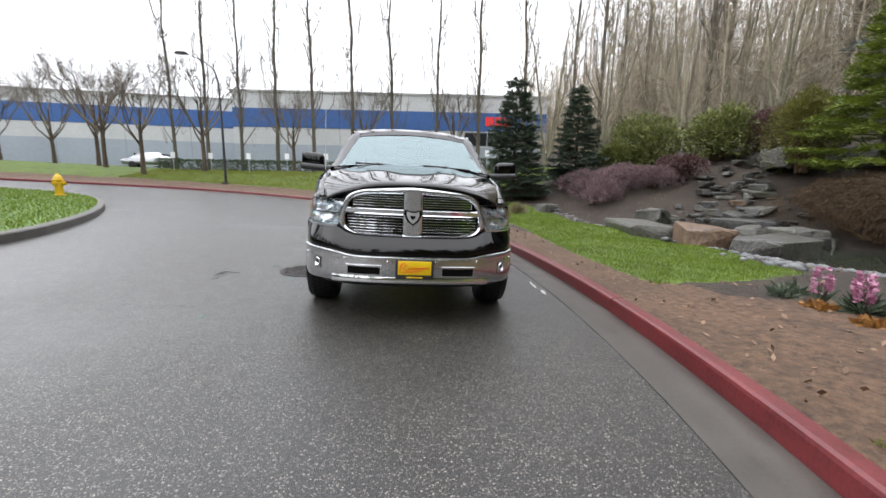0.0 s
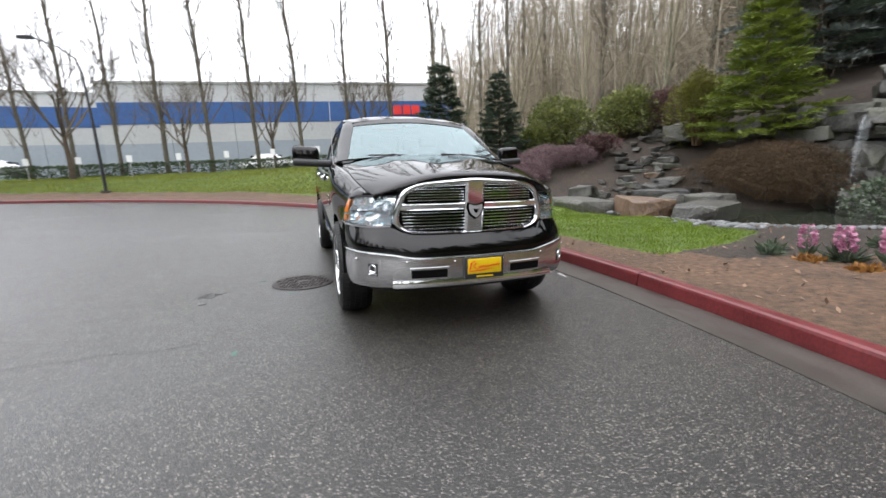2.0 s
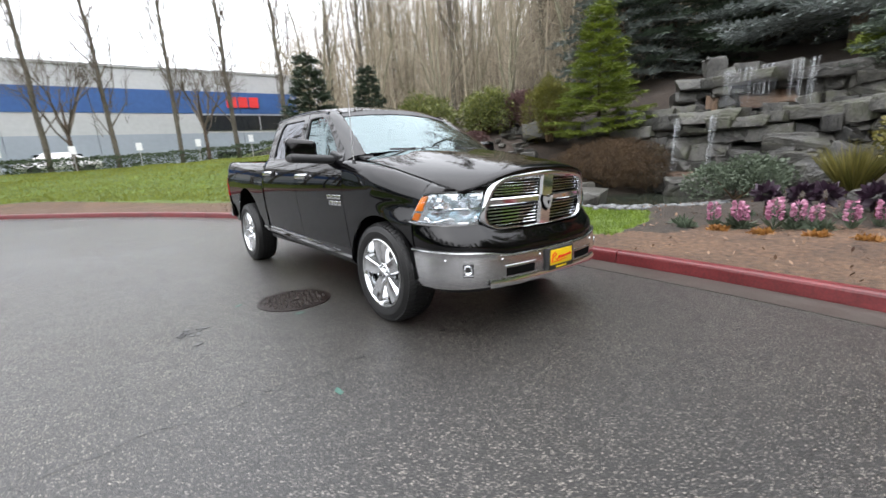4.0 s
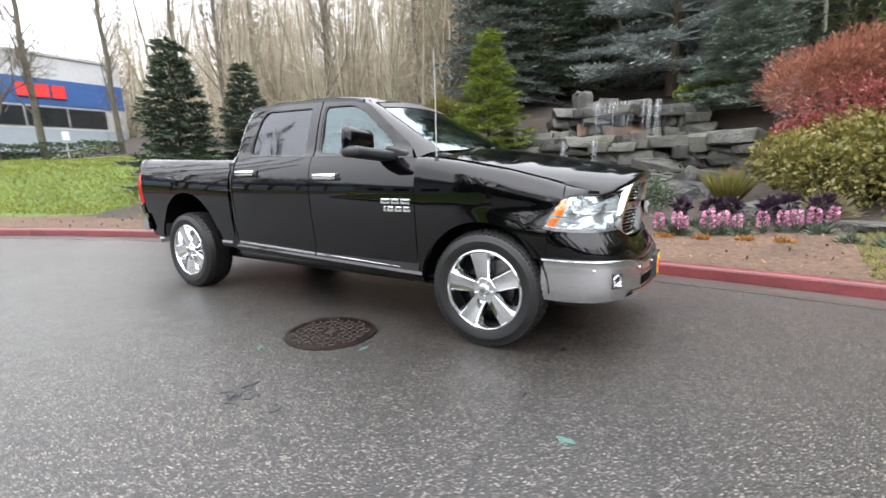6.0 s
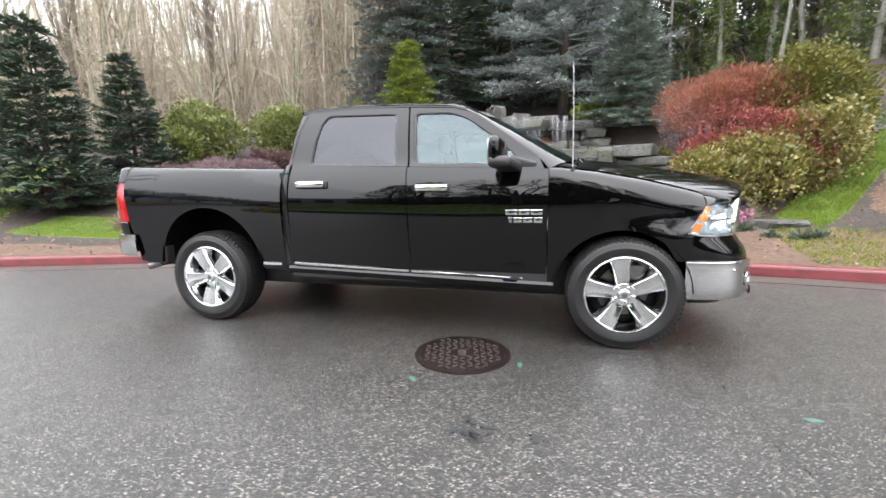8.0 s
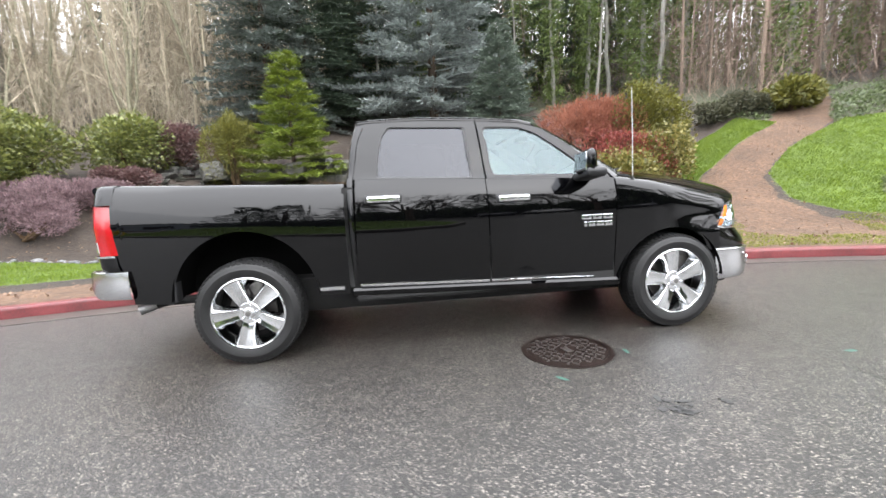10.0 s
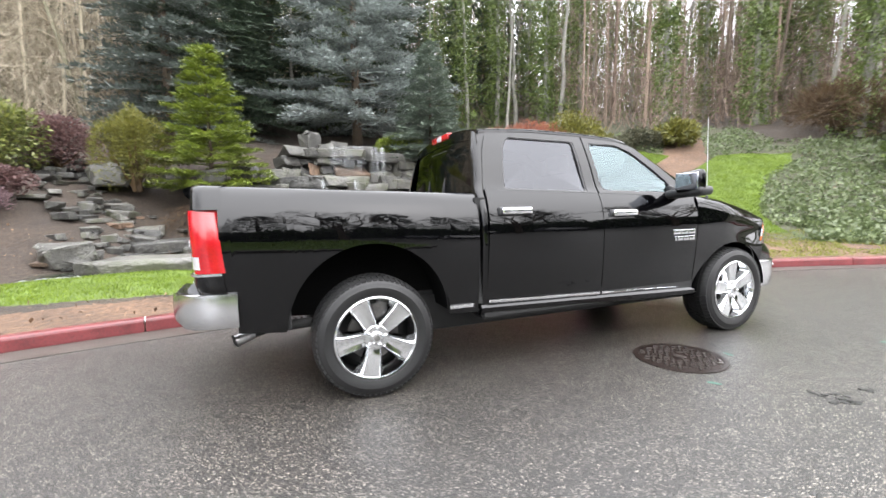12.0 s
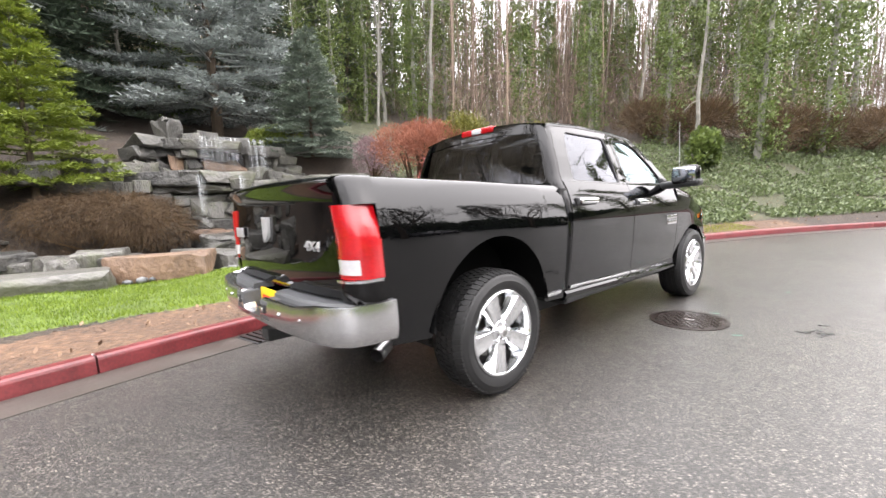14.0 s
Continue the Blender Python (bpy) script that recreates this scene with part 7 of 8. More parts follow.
def build_wheel():
    wheel = new("wheel")
    tyre = [(0.12, 0.272), (0.133, 0.284), (0.1355, 0.29), (0.1325, 0.293), (0.14, 0.312), (0.144, 0.338), (0.1445, 0.346), (0.141, 0.35), (0.138, 0.368), (0.126, 0.388), (0.108, 0.402), (0.06, 0.408), (0.0, 0.41), (-0.06, 0.408), (-0.108, 0.402), (-0.13, 0.38), (-0.142, 0.33), (-0.135, 0.275), (-0.12, 0.262)]
    t = lathe("tyre", tyre, RUBBER, wheel, 72)
    lugs = Mesh()
    for k in range(64):
        for x0, x1, off in ((0.075, 0.128, 0.0), (0.03, 0.068, 0.5), (-0.022, 0.022, 0.2), (-0.068, -0.03, 0.7), (-0.128, -0.075, 0.4)):
            a0 = 2 * math.pi * (k + off) / 64
            a1 = a0 + 2 * math.pi / 64 * 0.72
            skew = 0.02 * (1 if x0 > 0 else -1)
            base = len(lugs.v)
            for x, a in ((x0, a0), (x1, a0 + skew), (x1, a1 + skew), (x0, a1)):
                for r in (0.385 if abs(x) > 0.12 else 0.4, 0.398 if abs(x) > 0.12 else 0.4165):
                    lugs.v.append(Vector((x, r * math.sin(a), r * math.cos(a))))
            b = base
            lugs.f += [(b + 1, b + 3, b + 5, b + 7), (b, b + 2, b + 3, b + 1), (b + 2, b + 4, b + 5, b + 3), (b + 4, b + 6, b + 7, b + 5), (b + 6, b, b + 1, b + 7)]
    o = part_mesh("tread", lugs.mesh(), RUBBER, t)
    tagged(o, "worn black tread blocks", kind="stuff")
    lathe("rim", [(0.118, 0.28), (0.133, 0.284), (0.138, 0.277), (0.136, 0.27), (0.124, 0.264), (0.1, 0.26), (0.05, 0.238), (-0.1, 0.232), (-0.12, 0.262)], WHEEL_CHROME, wheel, 64, "polished chrome rim")
    lathe("brake_disc", [(0.0, 0.0), (0.0, 0.18), (-0.02, 0.18), (-0.02, 0.0)], STEEL, wheel, 40)
    lathe("wheel_back", [(-0.06, 0.0), (-0.06, 0.236)], UNDER, wheel, 40)
    rounded_box("caliper", -0.05, 0.06, 0.08, 0.04, 0.2, 0.2, 0.02, STEEL, wheel)
    # five broad spokes, each dished and flared at the rim
    for k in range(5):
        ang = 2 * math.pi * k / 5
        rows = []
        for r in np.linspace(0.045, 0.264, 10):
            half = float(np.interp(r, [0.045, 0.09, 0.15, 0.21, 0.264], [0.032, 0.046, 0.054, 0.06, 0.069]))
            x = float(np.interp(r, [0.045, 0.1, 0.2, 0.264], [0.1, 0.114, 0.124, 0.128]))
            row = []
            wide = 1.32 + 0.25 * smooth(0.17, 0.25, r)
            for s, dx in ((-wide, -0.06), (-1.16, -0.03), (-0.97, -0.004), (-0.86, 0.002), (-0.35, -0.002), (0, -0.004), (0.35, -0.002), (0.86, 0.002), (0.97, -0.004), (1.16, -0.03), (wide, -0.06)):
                row.append((x + dx, half * s, r))
            rows.append(row)
        ob = sheet("spoke", rows, WHEEL_CHROME, wheel, angle=30)
        ob.matrix_basis = pose(0, 0, 0, math.degrees(ang), 0, 0)
    hub = lathe("hub", [(0.06, 0.092), (0.103, 0.088), (0.112, 0.08), (0.112, 0.045), (0.125, 0.042), (0.132, 0.034), (0.134, 0.0)], WHEEL_CHROME, wheel, 40, "chrome hub with a plain cap")
    lathe("cap", [(0.134, 0.022), (0.137, 0.019), (0.137, 0.0)], STEEL, hub, 24)
    for k in range(5):
        a = 2 * math.pi * (k + 0.5) / 5
        nut = lathe("lug_nut", [(0.1, 0.013), (0.122, 0.012), (0.127, 0.008), (0.127, 0.0)], CHROME, wheel, 6)
        nut.location = (0, 0.062 * math.sin(a), 0.062 * math.cos(a))
    return wheel


def build_wheels():
    first = None
    for sgn, u, spin in ((-1, 0.0, 8), (-1, 3.57, 25), (1, 0.0, 40), (1, 3.57, 60)):
        m = Matrix.Translation((sgn * (0.862 if u < 1 else 0.885), u, 0.408)) @ pose(0, 0, 0, 0, 0, 0 if sgn > 0 else 180) @ pose(0, 0, 0, spin, 0, 0)
        if first is None:
            first = build_wheel()
            first.parent = truck
            first.matrix_basis = m
            tagged(first, "five spoke chrome wheel with a black tyre")
        else:
            copy_thing(first, m)


build_wheels()


def build_details():
    for sgn in (-1, 1):
        mirror = new("mirror")
        mirror.parent = truck
        tagged(mirror, "large black door mirror")
        rounded_box("housing", sgn * 1.06, 0.83, 1.345, sgn * 1.33, 0.955, 1.545, 0.052, PAINT, mirror, taper=lambda c: Vector((c.x, c.y + (0.04 if c.y < 0.9 and abs(c.x) > 1.2 else 0), c.z - (0.02 if abs(c.x) < 1.2 and c.z > 1.5 else 0))), segments=4)
        rounded_box("arm", sgn * 0.92, 0.74, 1.305, sgn * 1.33, 0.9, 1.38, 0.03, BLACK_PLASTIC, mirror, taper=lambda c: Vector((c.x, c.y + 0.14 * (abs(c.x) - 0.92), c.z + 0.06 * (abs(c.x) - 0.92))))
        rounded_box("mirror_glass", sgn * 1.09, 0.945, 1.375, sgn * 1.3, 0.96, 1.515, 0.03, MIRROR, mirror, segments=3)
        rounded_box("sail", sgn * 0.895, 0.64, 1.335, sgn * 0.95, 0.84, 1.43, 0.015, BLACK_PLASTIC, mirror, taper=lambda c: Vector((c.x, c.y, c.z - 0.05 * (0.84 - c.y) / 0.2 * (1 if c.z > 1.38 else 0))))
        # side badge: plain chrome blocks in two rows
        badge = new("badge")
        badge.parent = truck
        tagged(badge, "two rows of plain chrome badge blocks")
        for u0, u1, z0, z1 in ((0.59, 0.672, 0.988, 1.028), (0.684, 0.762, 0.988, 1.028), (0.774, 0.86, 0.988, 1.028), (0.59, 0.652, 0.93, 0.97), (0.664, 0.728, 0.93, 0.97), (0.74, 0.798, 0.93, 0.97), (0.812, 0.836, 0.93, 0.97)):
            x = half_width((z0 + z1) / 2)
            ob = rounded_box("block", sgn * (x - 0.002), u0, z0, sgn * (x + 0.006), u1, z1, 0.003, CHROME, badge)
            if u1 - u0 > 0.05:
                rounded_box("slot", sgn * (x + 0.003), u0 + 0.024, z0 + 0.014, sgn * (x + 0.0075), u1 - 0.02, z1 - 0.014, 0.002, PAINT, badge)
    m = Mesh()
    m.tube([(-0.955, 0.385, 1.27), (-0.955, 0.385, 1.33)], [0.018, 0.012], 10)
    base = part_mesh("antenna", m.mesh(), BLACK_PLASTIC, truck, "thin whip antenna")
    m = Mesh()
    m.tube([(-0.955, 0.385, 1.33), (-0.956, 0.39, 1.7), (-0.958, 0.4, 2.05)], [0.0045, 0.0035, 0.0025], 6)
    part_mesh("mast", m.mesh(), BADGE, base)
    # underbody, firewall and the dark shell behind the panel gaps
    part("underbody", box_bm(-0.66, -0.5, 0.3, 0.66, 3.9, 0.62, 0.03), UNDER, truck)
    part("engine_bay", box_bm(-0.62, -0.72, 0.6, 0.62, 0.4, 1.03, 0.05), UNDER, truck)
    part("cab_floor", box_bm(-0.955, 0.53, 0.42, 0.955, 2.75, 0.7, 0.02), UNDER, truck)
    for u, r in ((0.0, 0.05), (3.57, 0.08)):
        m = Mesh()
        m.tube([(-0.8, u, 0.41), (0.8, u, 0.41)], [r, r], 12)
        if r > 0.06:
            m.tube([(-0.05, u - 0.2, 0.41), (0.05, u, 0.41), (0.0, u + 0.18, 0.41)], [0.05, 0.16, 0.1], 12)
        part_mesh("axle", m.mesh(), UNDER, truck)
    part("inner_side", box_bm(-0.955, 2.72, 0.55, -0.93, 2.8, 1.34), UNDER, truck)
    part("inner_side", box_bm(0.93, 2.72, 0.55, 0.955, 2.8, 1.34), UNDER, truck)
    # cabin
    rounded_box("dashboard", -0.8, 0.5, 0.95, 0.8, 0.95, 1.32, 0.06, BLACK_PLASTIC, truck)
    for u in (1.35, 2.3):
        for sgn in (-1, 1):
            seat = new("seat")
            seat.parent = truck
            tagged(seat, "grey cloth seat with a headrest")
            x = sgn * 0.38
            rounded_box("cushion", x - 0.27, u - 0.3, 0.85, x + 0.27, u + 0.25, 1.02, 0.06, SEAT, seat)
            rounded_box("backrest", x - 0.26, u + 0.15, 0.95, x + 0.26, u + 0.33, 1.56, 0.06, SEAT, seat, taper=lambda c: Vector((c.x, c.y + 0.12 * (c.z - 0.95), c.z)))
            rounded_box("headrest", x - 0.13, u + 0.25, 1.58, x + 0.13, u + 0.36, 1.74, 0.04, SEAT, seat)
    ring = [[(0.38 + (0.19 + 0.016 * math.cos(b)) * math.cos(a), 1.02 + 0.35 * (0.19 + 0.016 * math.cos(b)) * math.sin(a) * -1 + 0.016 * math.sin(b), 1.27 + (0.17 + 0.016 * math.cos(b)) * math.sin(a)) for a in np.linspace(0, 2 * math.pi, 28, endpoint=False)] for b in np.linspace(0, 2 * math.pi, 7)]
    sheet("steering_wheel", ring, BLACK_PLASTIC, truck, wrap=True)


build_details()

# ---- beds, lawn blades and ivy ----
random.seed(90)


def clump(name, label, mat, x, y, n, ln, w, spread_r, up, category="plant", group="", z=None, seed=0):
    """A tuft of narrow leaves that fan out from one root."""
    random.seed(seed or int(x * 100 + y * 10))
    m = Mesh()
    for _ in range(n):
        d = (rand_dir() * spread_r + Vector((0, 0, up))).normalized()
        if d.z < 0.05:
            d.z = 0.1
        m.leaf(Vector((random.uniform(-0.05, 0.05), random.uniform(-0.05, 0.05), 0)) * spread_r, d * ln * random.uniform(0.6, 1.1), w)
    ob = part_mesh(name, m.mesh(), mat)
    ob.matrix_world = upright(x, y, z)
    return tagged(ob, label, category, group)


def hyacinth_parts(seed):
    random.seed(seed)
    green, bloom = Mesh(), Mesh()
    green.tube([(0, 0, 0), (0, 0, 0.24)], [0.012, 0.008], 5)
    for _ in range(14):
        d = (rand_dir() * 0.6 + Vector((0, 0, 0.8))).normalized()
        green.leaf((0, 0, 0.02), d * random.uniform(0.14, 0.24), 0.02)
    for _ in range(120):
        t = random.uniform(0, 6.3)
        z = random.uniform(0.14, 0.38)
        r = 0.075 * (1 - ((z - 0.24) / 0.17) ** 2 * 0.75)
        p = Vector((math.cos(t) * r * 0.6, math.sin(t) * r * 0.6, z))
        bloom.leaf(p, Vector((math.cos(t), math.sin(t), random.uniform(-0.2, 0.6))).normalized() * 0.055, 0.02)
    return green.mesh(), bloom.mesh()


hy = [tree_thing("hyacinth", hyacinth_parts(5 + k), (GREY_GREEN, PINK), upright(4.1, 3.6), "pink hyacinth in the flower bed", "flower", "hyacinths", ("leaves", "bloom")) for k in range(2)]
hy[1].matrix_world = upright(4.25, 3.35)
random.seed(8)
for k in range(9):
    u = k / 8
    x, y = 4.2 + 0.6 * u + random.uniform(-0.08, 0.12), 3.2 - 1.9 * u + random.uniform(-0.07, 0.07)
    sc = random.uniform(0.85, 1.15)
    ob = copy_thing(hy[k % 2], upright(x, y, None, random.uniform(0, 360), sc))
    ob.scale = (sc, sc, sc)
for k in range(6):
    x, y = 5.1 + random.uniform(-0.15, 0.3), 3.3 - 0.4 * k + random.uniform(-0.12, 0.12)
    m1, m2 = Mesh(), Mesh()
    m1.tube([(0, 0, 0), (0.01, 0, 0.3)], [0.014, 0.012], 5)
    for _ in range(70):
        d = rand_dir(0.35)
        m2.leaf(Vector((0, 0, 0.34)) + d * 0.06, d * random.uniform(0.1, 0.19), 0.05)
    tree_thing("ornamental_kale", (m1.mesh(), m2.mesh()), (BROWN_STEM, PURPLE_LEAF), upright(x, y), "dark purple frilled kale on a stalk", "plant", "kale plants", ("stalk", "leaves"))
for k, (x, y) in enumerate(((3.95, 3.0), (4.0, 2.45), (3.95, 2.0), (4.0, 3.5))):
    clump("heuchera", "low amber leaved plant in the bed", ORANGE_LEAF, x, y, 260, 0.11, 0.026, 1.6, 0.6, group="amber plants")
for k in range(14):
    clump("herb", "low grey-green herb in the flower bed", GREY_GREEN, 3.7 + random.uniform(0, 1.9), 4.1 - 0.26 * k + random.uniform(-0.1, 0.1), 150, random.uniform(0.14, 0.26), 0.02, 1.0, 0.5, group="bed herbs")
clump("ornamental_grass", "upright yellow-green ornamental grass clump", GOLD_LEAF, 6.9, 2.5, 600, 0.95, 0.012, 0.55, 0.9, group="grass clumps")
clump("ornamental_grass", "straw-coloured drooping grass clump", STRAW, 5.6, 1.25, 700, 0.55, 0.01, 0.9, 0.6, group="grass clumps")
clump("ornamental_grass", "straw-coloured drooping grass clump", STRAW, 4.3, 15.4, 500, 0.5, 0.01, 0.9, 0.6, group="grass clumps")


def blades(name, label, mat, count, pick, ln, w, droop=0.5):
    m = Mesh()
    made = 0
    while made < count:
        got = pick()
        if not got:
            continue
        x, y, z = got
        p = at_site(x, y, z)
        d = (Vector((0, 0, 1)) + rand_dir() * droop).normalized()
        m.sliver(p, p + d * ln * random.uniform(0.6, 1.3), w)
        made += 1
    return tagged(part_mesh(name, m.mesh(), mat), label, "grass", kind="stuff")


def bumpy(x, y, d):
    return min(1, d / 6) * 0.14 * noise.noise((x * 0.5, y * 0.5, 0)) + 0.02 * noise.noise((x * 2.7, y * 2.7, 3))


def pick_from(poly):
    xs, ys = [p[0] for p in poly], [p[1] for p in poly]

    def pick():
        x, y = random.uniform(min(xs), max(xs)), random.uniform(min(ys), max(ys))
        if not inside(poly, x, y):
            return None
        s, d = locate(x, y)
        return x, y, height(s, d) + bumpy(x, y, d) - 0.01
    return pick


random.seed(15)
blades("lawn_grass", "short bright green lawn beside the pond", GRASS, 60000, pick_from(LAWN_POND), 0.05, 0.006)
blades("lawn_grass", "short bright green lawn beside the bark path", GRASS, 30000, pick_from(LAWN_BUSH), 0.06, 0.009)
blades("lawn_grass", "short bright green lawn below the ivy", GRASS, 30000, pick_from(LAWN_IVY), 0.06, 0.009)


def pick_rear():
    s, d = random.uniform(11, 36), random.uniform(2.6, 12)
    if zones(s, d, 99, 99)[2] < 0.5:
        return None
    x, y = plan(s, d)
    return x, y, height(s, d) + bumpy(x, y, d) - 0.01


blades("lawn_grass", "rough green lawn bank behind the kerb", GRASS_MOSSY, 60000, pick_rear, 0.1, 0.018)

def pick_verge():
    s, d = random.uniform(-9.5, -3.4), 0.25 + 2.4 * random.random()
    x, y = plan(s, d)
    if noise.noise((x * 1.1, y * 1.1, 4)) < -0.35 or zones(s, d, x, y)[2] > 0.5 or edge_distance(PATH_LINE[1:], x, y) < 0.9:
        return None
    return x, y, height(s, d) + bumpy(x, y, d) - 0.005


blades("verge_grass", "thin yellowish grass growing through the bark", GRASS_MOSSY, 16000, pick_verge, 0.05, 0.006, 0.9)
for k, (x, y, w) in enumerate(((11.2, -5.0, 1.1), (12.0, -3.6, 1.2), (10.6, -6.4, 0.9))):
    bush("low_hedge", "low dull green and brown evergreen by the lawn's end", (BROWN_STEM, HEDGE_DULL), x, y, (w, w, 0.75), 4500, 0.08, 340 + k, lumps=10, group="low evergreens")
m = Mesh()
made_count = 0
while made_count < 42000:
    s, d = random.uniform(-24, -3.4), 0.9 + 13 * random.random() ** 1.3
    x, y = plan(s, d)
    if zones(s, d, x, y)[1] < 0.4 or noise.noise((x * 0.8, y * 0.8, 9)) < -0.35:
        continue
    p = at_site(x, y, height(s, d) + bumpy(x, y, d) + random.uniform(0.0, 0.14))
    d3 = (rand_dir() + Vector((0, 0, 0.5))).normalized()
    m.leaf(p, d3 * random.uniform(0.07, 0.14), random.uniform(0.03, 0.055))
    made_count += 1
tagged(part_mesh("ivy_ground_cover", m.mesh(), IVY_GROUND), "green ivy covering the bank", "ivy", kind="stuff")
m = Mesh()
for _ in range(9000):
    s, d = random.uniform(-24, 14), random.uniform(0.2, 9)
    x, y = plan(s, d)
    b, i, lw = zones(s, d, x, y)
    if lw > 0.4 or land(x, y) < 0.12:
        continue
    p = at_site(x, y, height(s, d) + bumpy(x, y, d) + 0.008)
    m.leaf(p, rand_dir() * random.uniform(0.03, 0.08) + Vector((0, 0, 0.01)), random.uniform(0.008, 0.025), Vector((random.uniform(-0.3, 0.3), random.uniform(-0.3, 0.3), 1)))
tagged(part_mesh("bark_chips", m.mesh(), leafy("bark_and_dead_leaves", (0.07, 0.035, 0.02), (0.34, 0.22, 0.14), 0.8, 0)), "scattered bark chips and dead leaves", "litter", kind="stuff")

# ---- on the road ----
IRON = surface("rusty_cast_iron", (0.0105, 0.0063, 0.00504), (0.0315, 0.0189, 0.01512), 0.42, 0.4, scale=8, fine=50, bump=0.4)
PATCH = surface("dark_wet_asphalt_patch", (0.0156, 0.0156, 0.0156), (0.039, 0.039, 0.0377), 0.3, scale=9, fine=80, bump=0.5)
TEAL = surface("faded_teal_marking_paint", (0.03, 0.096, 0.072), (0.078, 0.18, 0.144), 0.6, scale=20, fine=90, bump=0.2)
cover = thing("manhole_cover", SITE @ pose(-1.249, 5.551, 0.002, 0, 0, 12), "round rusty cast-iron manhole cover in the road", "manhole cover")


def disc(r0, r1, z0, z1, n=48):
    bm = bmesh.new()
    ringv = [[bm.verts.new((r * math.cos(2 * math.pi * k / n), r * math.sin(2 * math.pi * k / n), z)) for k in range(n)] for r, z in ((r1, z0), (r1, z1), (r0, z1))]
    for a, b in zip(ringv, ringv[1:]):
        for k in range(n):
            bm.faces.new((a[k], a[(k + 1) % n], b[(k + 1) % n], b[k]))
    if r0 == 0:
        bmesh.ops.remove_doubles(bm, verts=bm.verts, dist=1e-5)
    bmesh.ops.recalc_face_normals(bm, faces=bm.faces)
    return bm


part("plate", disc(0, 0.305, -0.02, 0.004), IRON, cover)
part("frame", disc(0.312, 0.345, -0.02, 0.006), IRON, cover)
stud_bm = box_bm(-0.022, -0.009, 0.004, 0.022, 0.009, 0.012, 0.002)
stud_me = bpy.data.meshes.new("stud")
stud_bm.to_mesh(stud_me)
stud_bm.free()
stud_me.materials.append(surface("worn_iron_stud", (0.07, 0.06, 0.055), (0.18, 0.16, 0.148), 0.22, 0.7, scale=10, fine=60, bump=0.2))
for i in range(-5, 6):
    for j in range(-5, 6):
        x, y = i * 0.052 + (0.026 if j % 2 else 0), j * 0.05
        if 0.06 < math.hypot(x, y) < 0.285:
            ob = new("stud", stud_me)
            ob.parent = cover
            ob.matrix_basis = pose(x, y, 0, 0, 0, 45 if (i + j) % 2 else -45)
part("lettering", box_bm(-0.05, -0.03, 0.004, 0.05, 0.03, 0.011, 0.002), stud_me.materials[0], cover, "plain raised bars in the middle")


def blotch(name, label, mat, x, y, rx, ry, seed, z=0.004, turn=0):
    random.seed(seed)
    n = 26
    pts = [Vector((rx * (1 + 0.45 * noise.noise((math.cos(2 * math.pi * k / n) * 1.8, math.sin(2 * math.pi * k / n) * 1.8, seed))) * math.cos(2 * math.pi * k / n), ry * (1 + 0.6 * noise.noise((math.cos(2 * math.pi * k / n) * 1.8, math.sin(2 * math.pi * k / n) * 1.8, seed + 5))) * math.sin(2 * math.pi * k / n), 0)) for k in range(n)]
    verts = pts + [p + Vector((0, 0, -0.01)) for p in pts]
    faces = [tuple(range(n))] + [(k, n + k, n + (k + 1) % n, (k + 1) % n) for k in range(n)]
    ob = part_mesh(name, raw(verts, faces), mat)
    ob.matrix_world = SITE @ pose(x, y, z, 0, 0, turn)
    return tagged(ob, label, "road mark")


random.seed(44)
for k in range(11):
    x, y = -2.18 + random.gauss(0, 0.06), 5.27 + random.gauss(0, 0.11)
    blotch("tar_spot", "small dark tar spot on the road", PATCH, x, y, random.uniform(0.012, 0.05), random.uniform(0.01, 0.028), 60 + k, turn=random.uniform(0, 180))
for k, (x, y) in enumerate(((-1.36, 5.13), (-1.71, 5.78), (-1.72, 3.63))):
    blotch("paint_mark", "faded teal survey paint on the road", TEAL, x, y, 0.045, 0.015, 20 + k, 0.003, 40 * k)
WHITE_MARK = surface("worn_white_marking_paint", (0.35, 0.34, 0.32), (0.62, 0.6, 0.57), 0.5, scale=14, fine=70, bump=0.2)
for k, (x, y, ry) in enumerate(((1.675, 5.05, 0.16), (1.7, 4.72, 0.1))):
    blotch("paint_mark", "worn white paint dash in the gutter", WHITE_MARK, x, y, 0.022, ry, 40 + k, 0.011, -4)
m = Mesh()
random.seed(6)
pts = [Vector((-6.5 + 0.12 * k, 3.9 + 0.05 * noise.noise((k * 0.35, 0, 0)) + 0.03 * random.uniform(-1, 1), 0.0015)) for k in range(68)]
for a, b in zip(pts, pts[1:]):
    w = random.uniform(0.0015, 0.005)
    n0 = len(m.v)
    m.v += [a + Vector((0, -w, 0)), b + Vector((0, -w, 0)), b + Vector((0, w, 0)), a + Vector((0, w, 0))]
    m.f.append((n0, n0 + 1, n0 + 2, n0 + 3))
ob = part_mesh("road_crack", m.mesh(), PATCH)
ob.matrix_world = SITE
tagged(ob, "narrow dark crack across the asphalt", "crack")
drain = thing("storm_drain", SITE @ pose(1.72, 8.55, 0.008, 0, 0, 12), "dark iron storm drain grate in the gutter", "drain grate")
part("well", box_bm(-0.2, -0.32, -0.05, 0.2, 0.32, -0.001), DARK_METAL, drain)
for k in range(9):
    part("bar", box_bm(-0.19, -0.3 + 0.07 * k, 0.0, 0.19, -0.27 + 0.07 * k, 0.012, 0.002), IRON, drain)

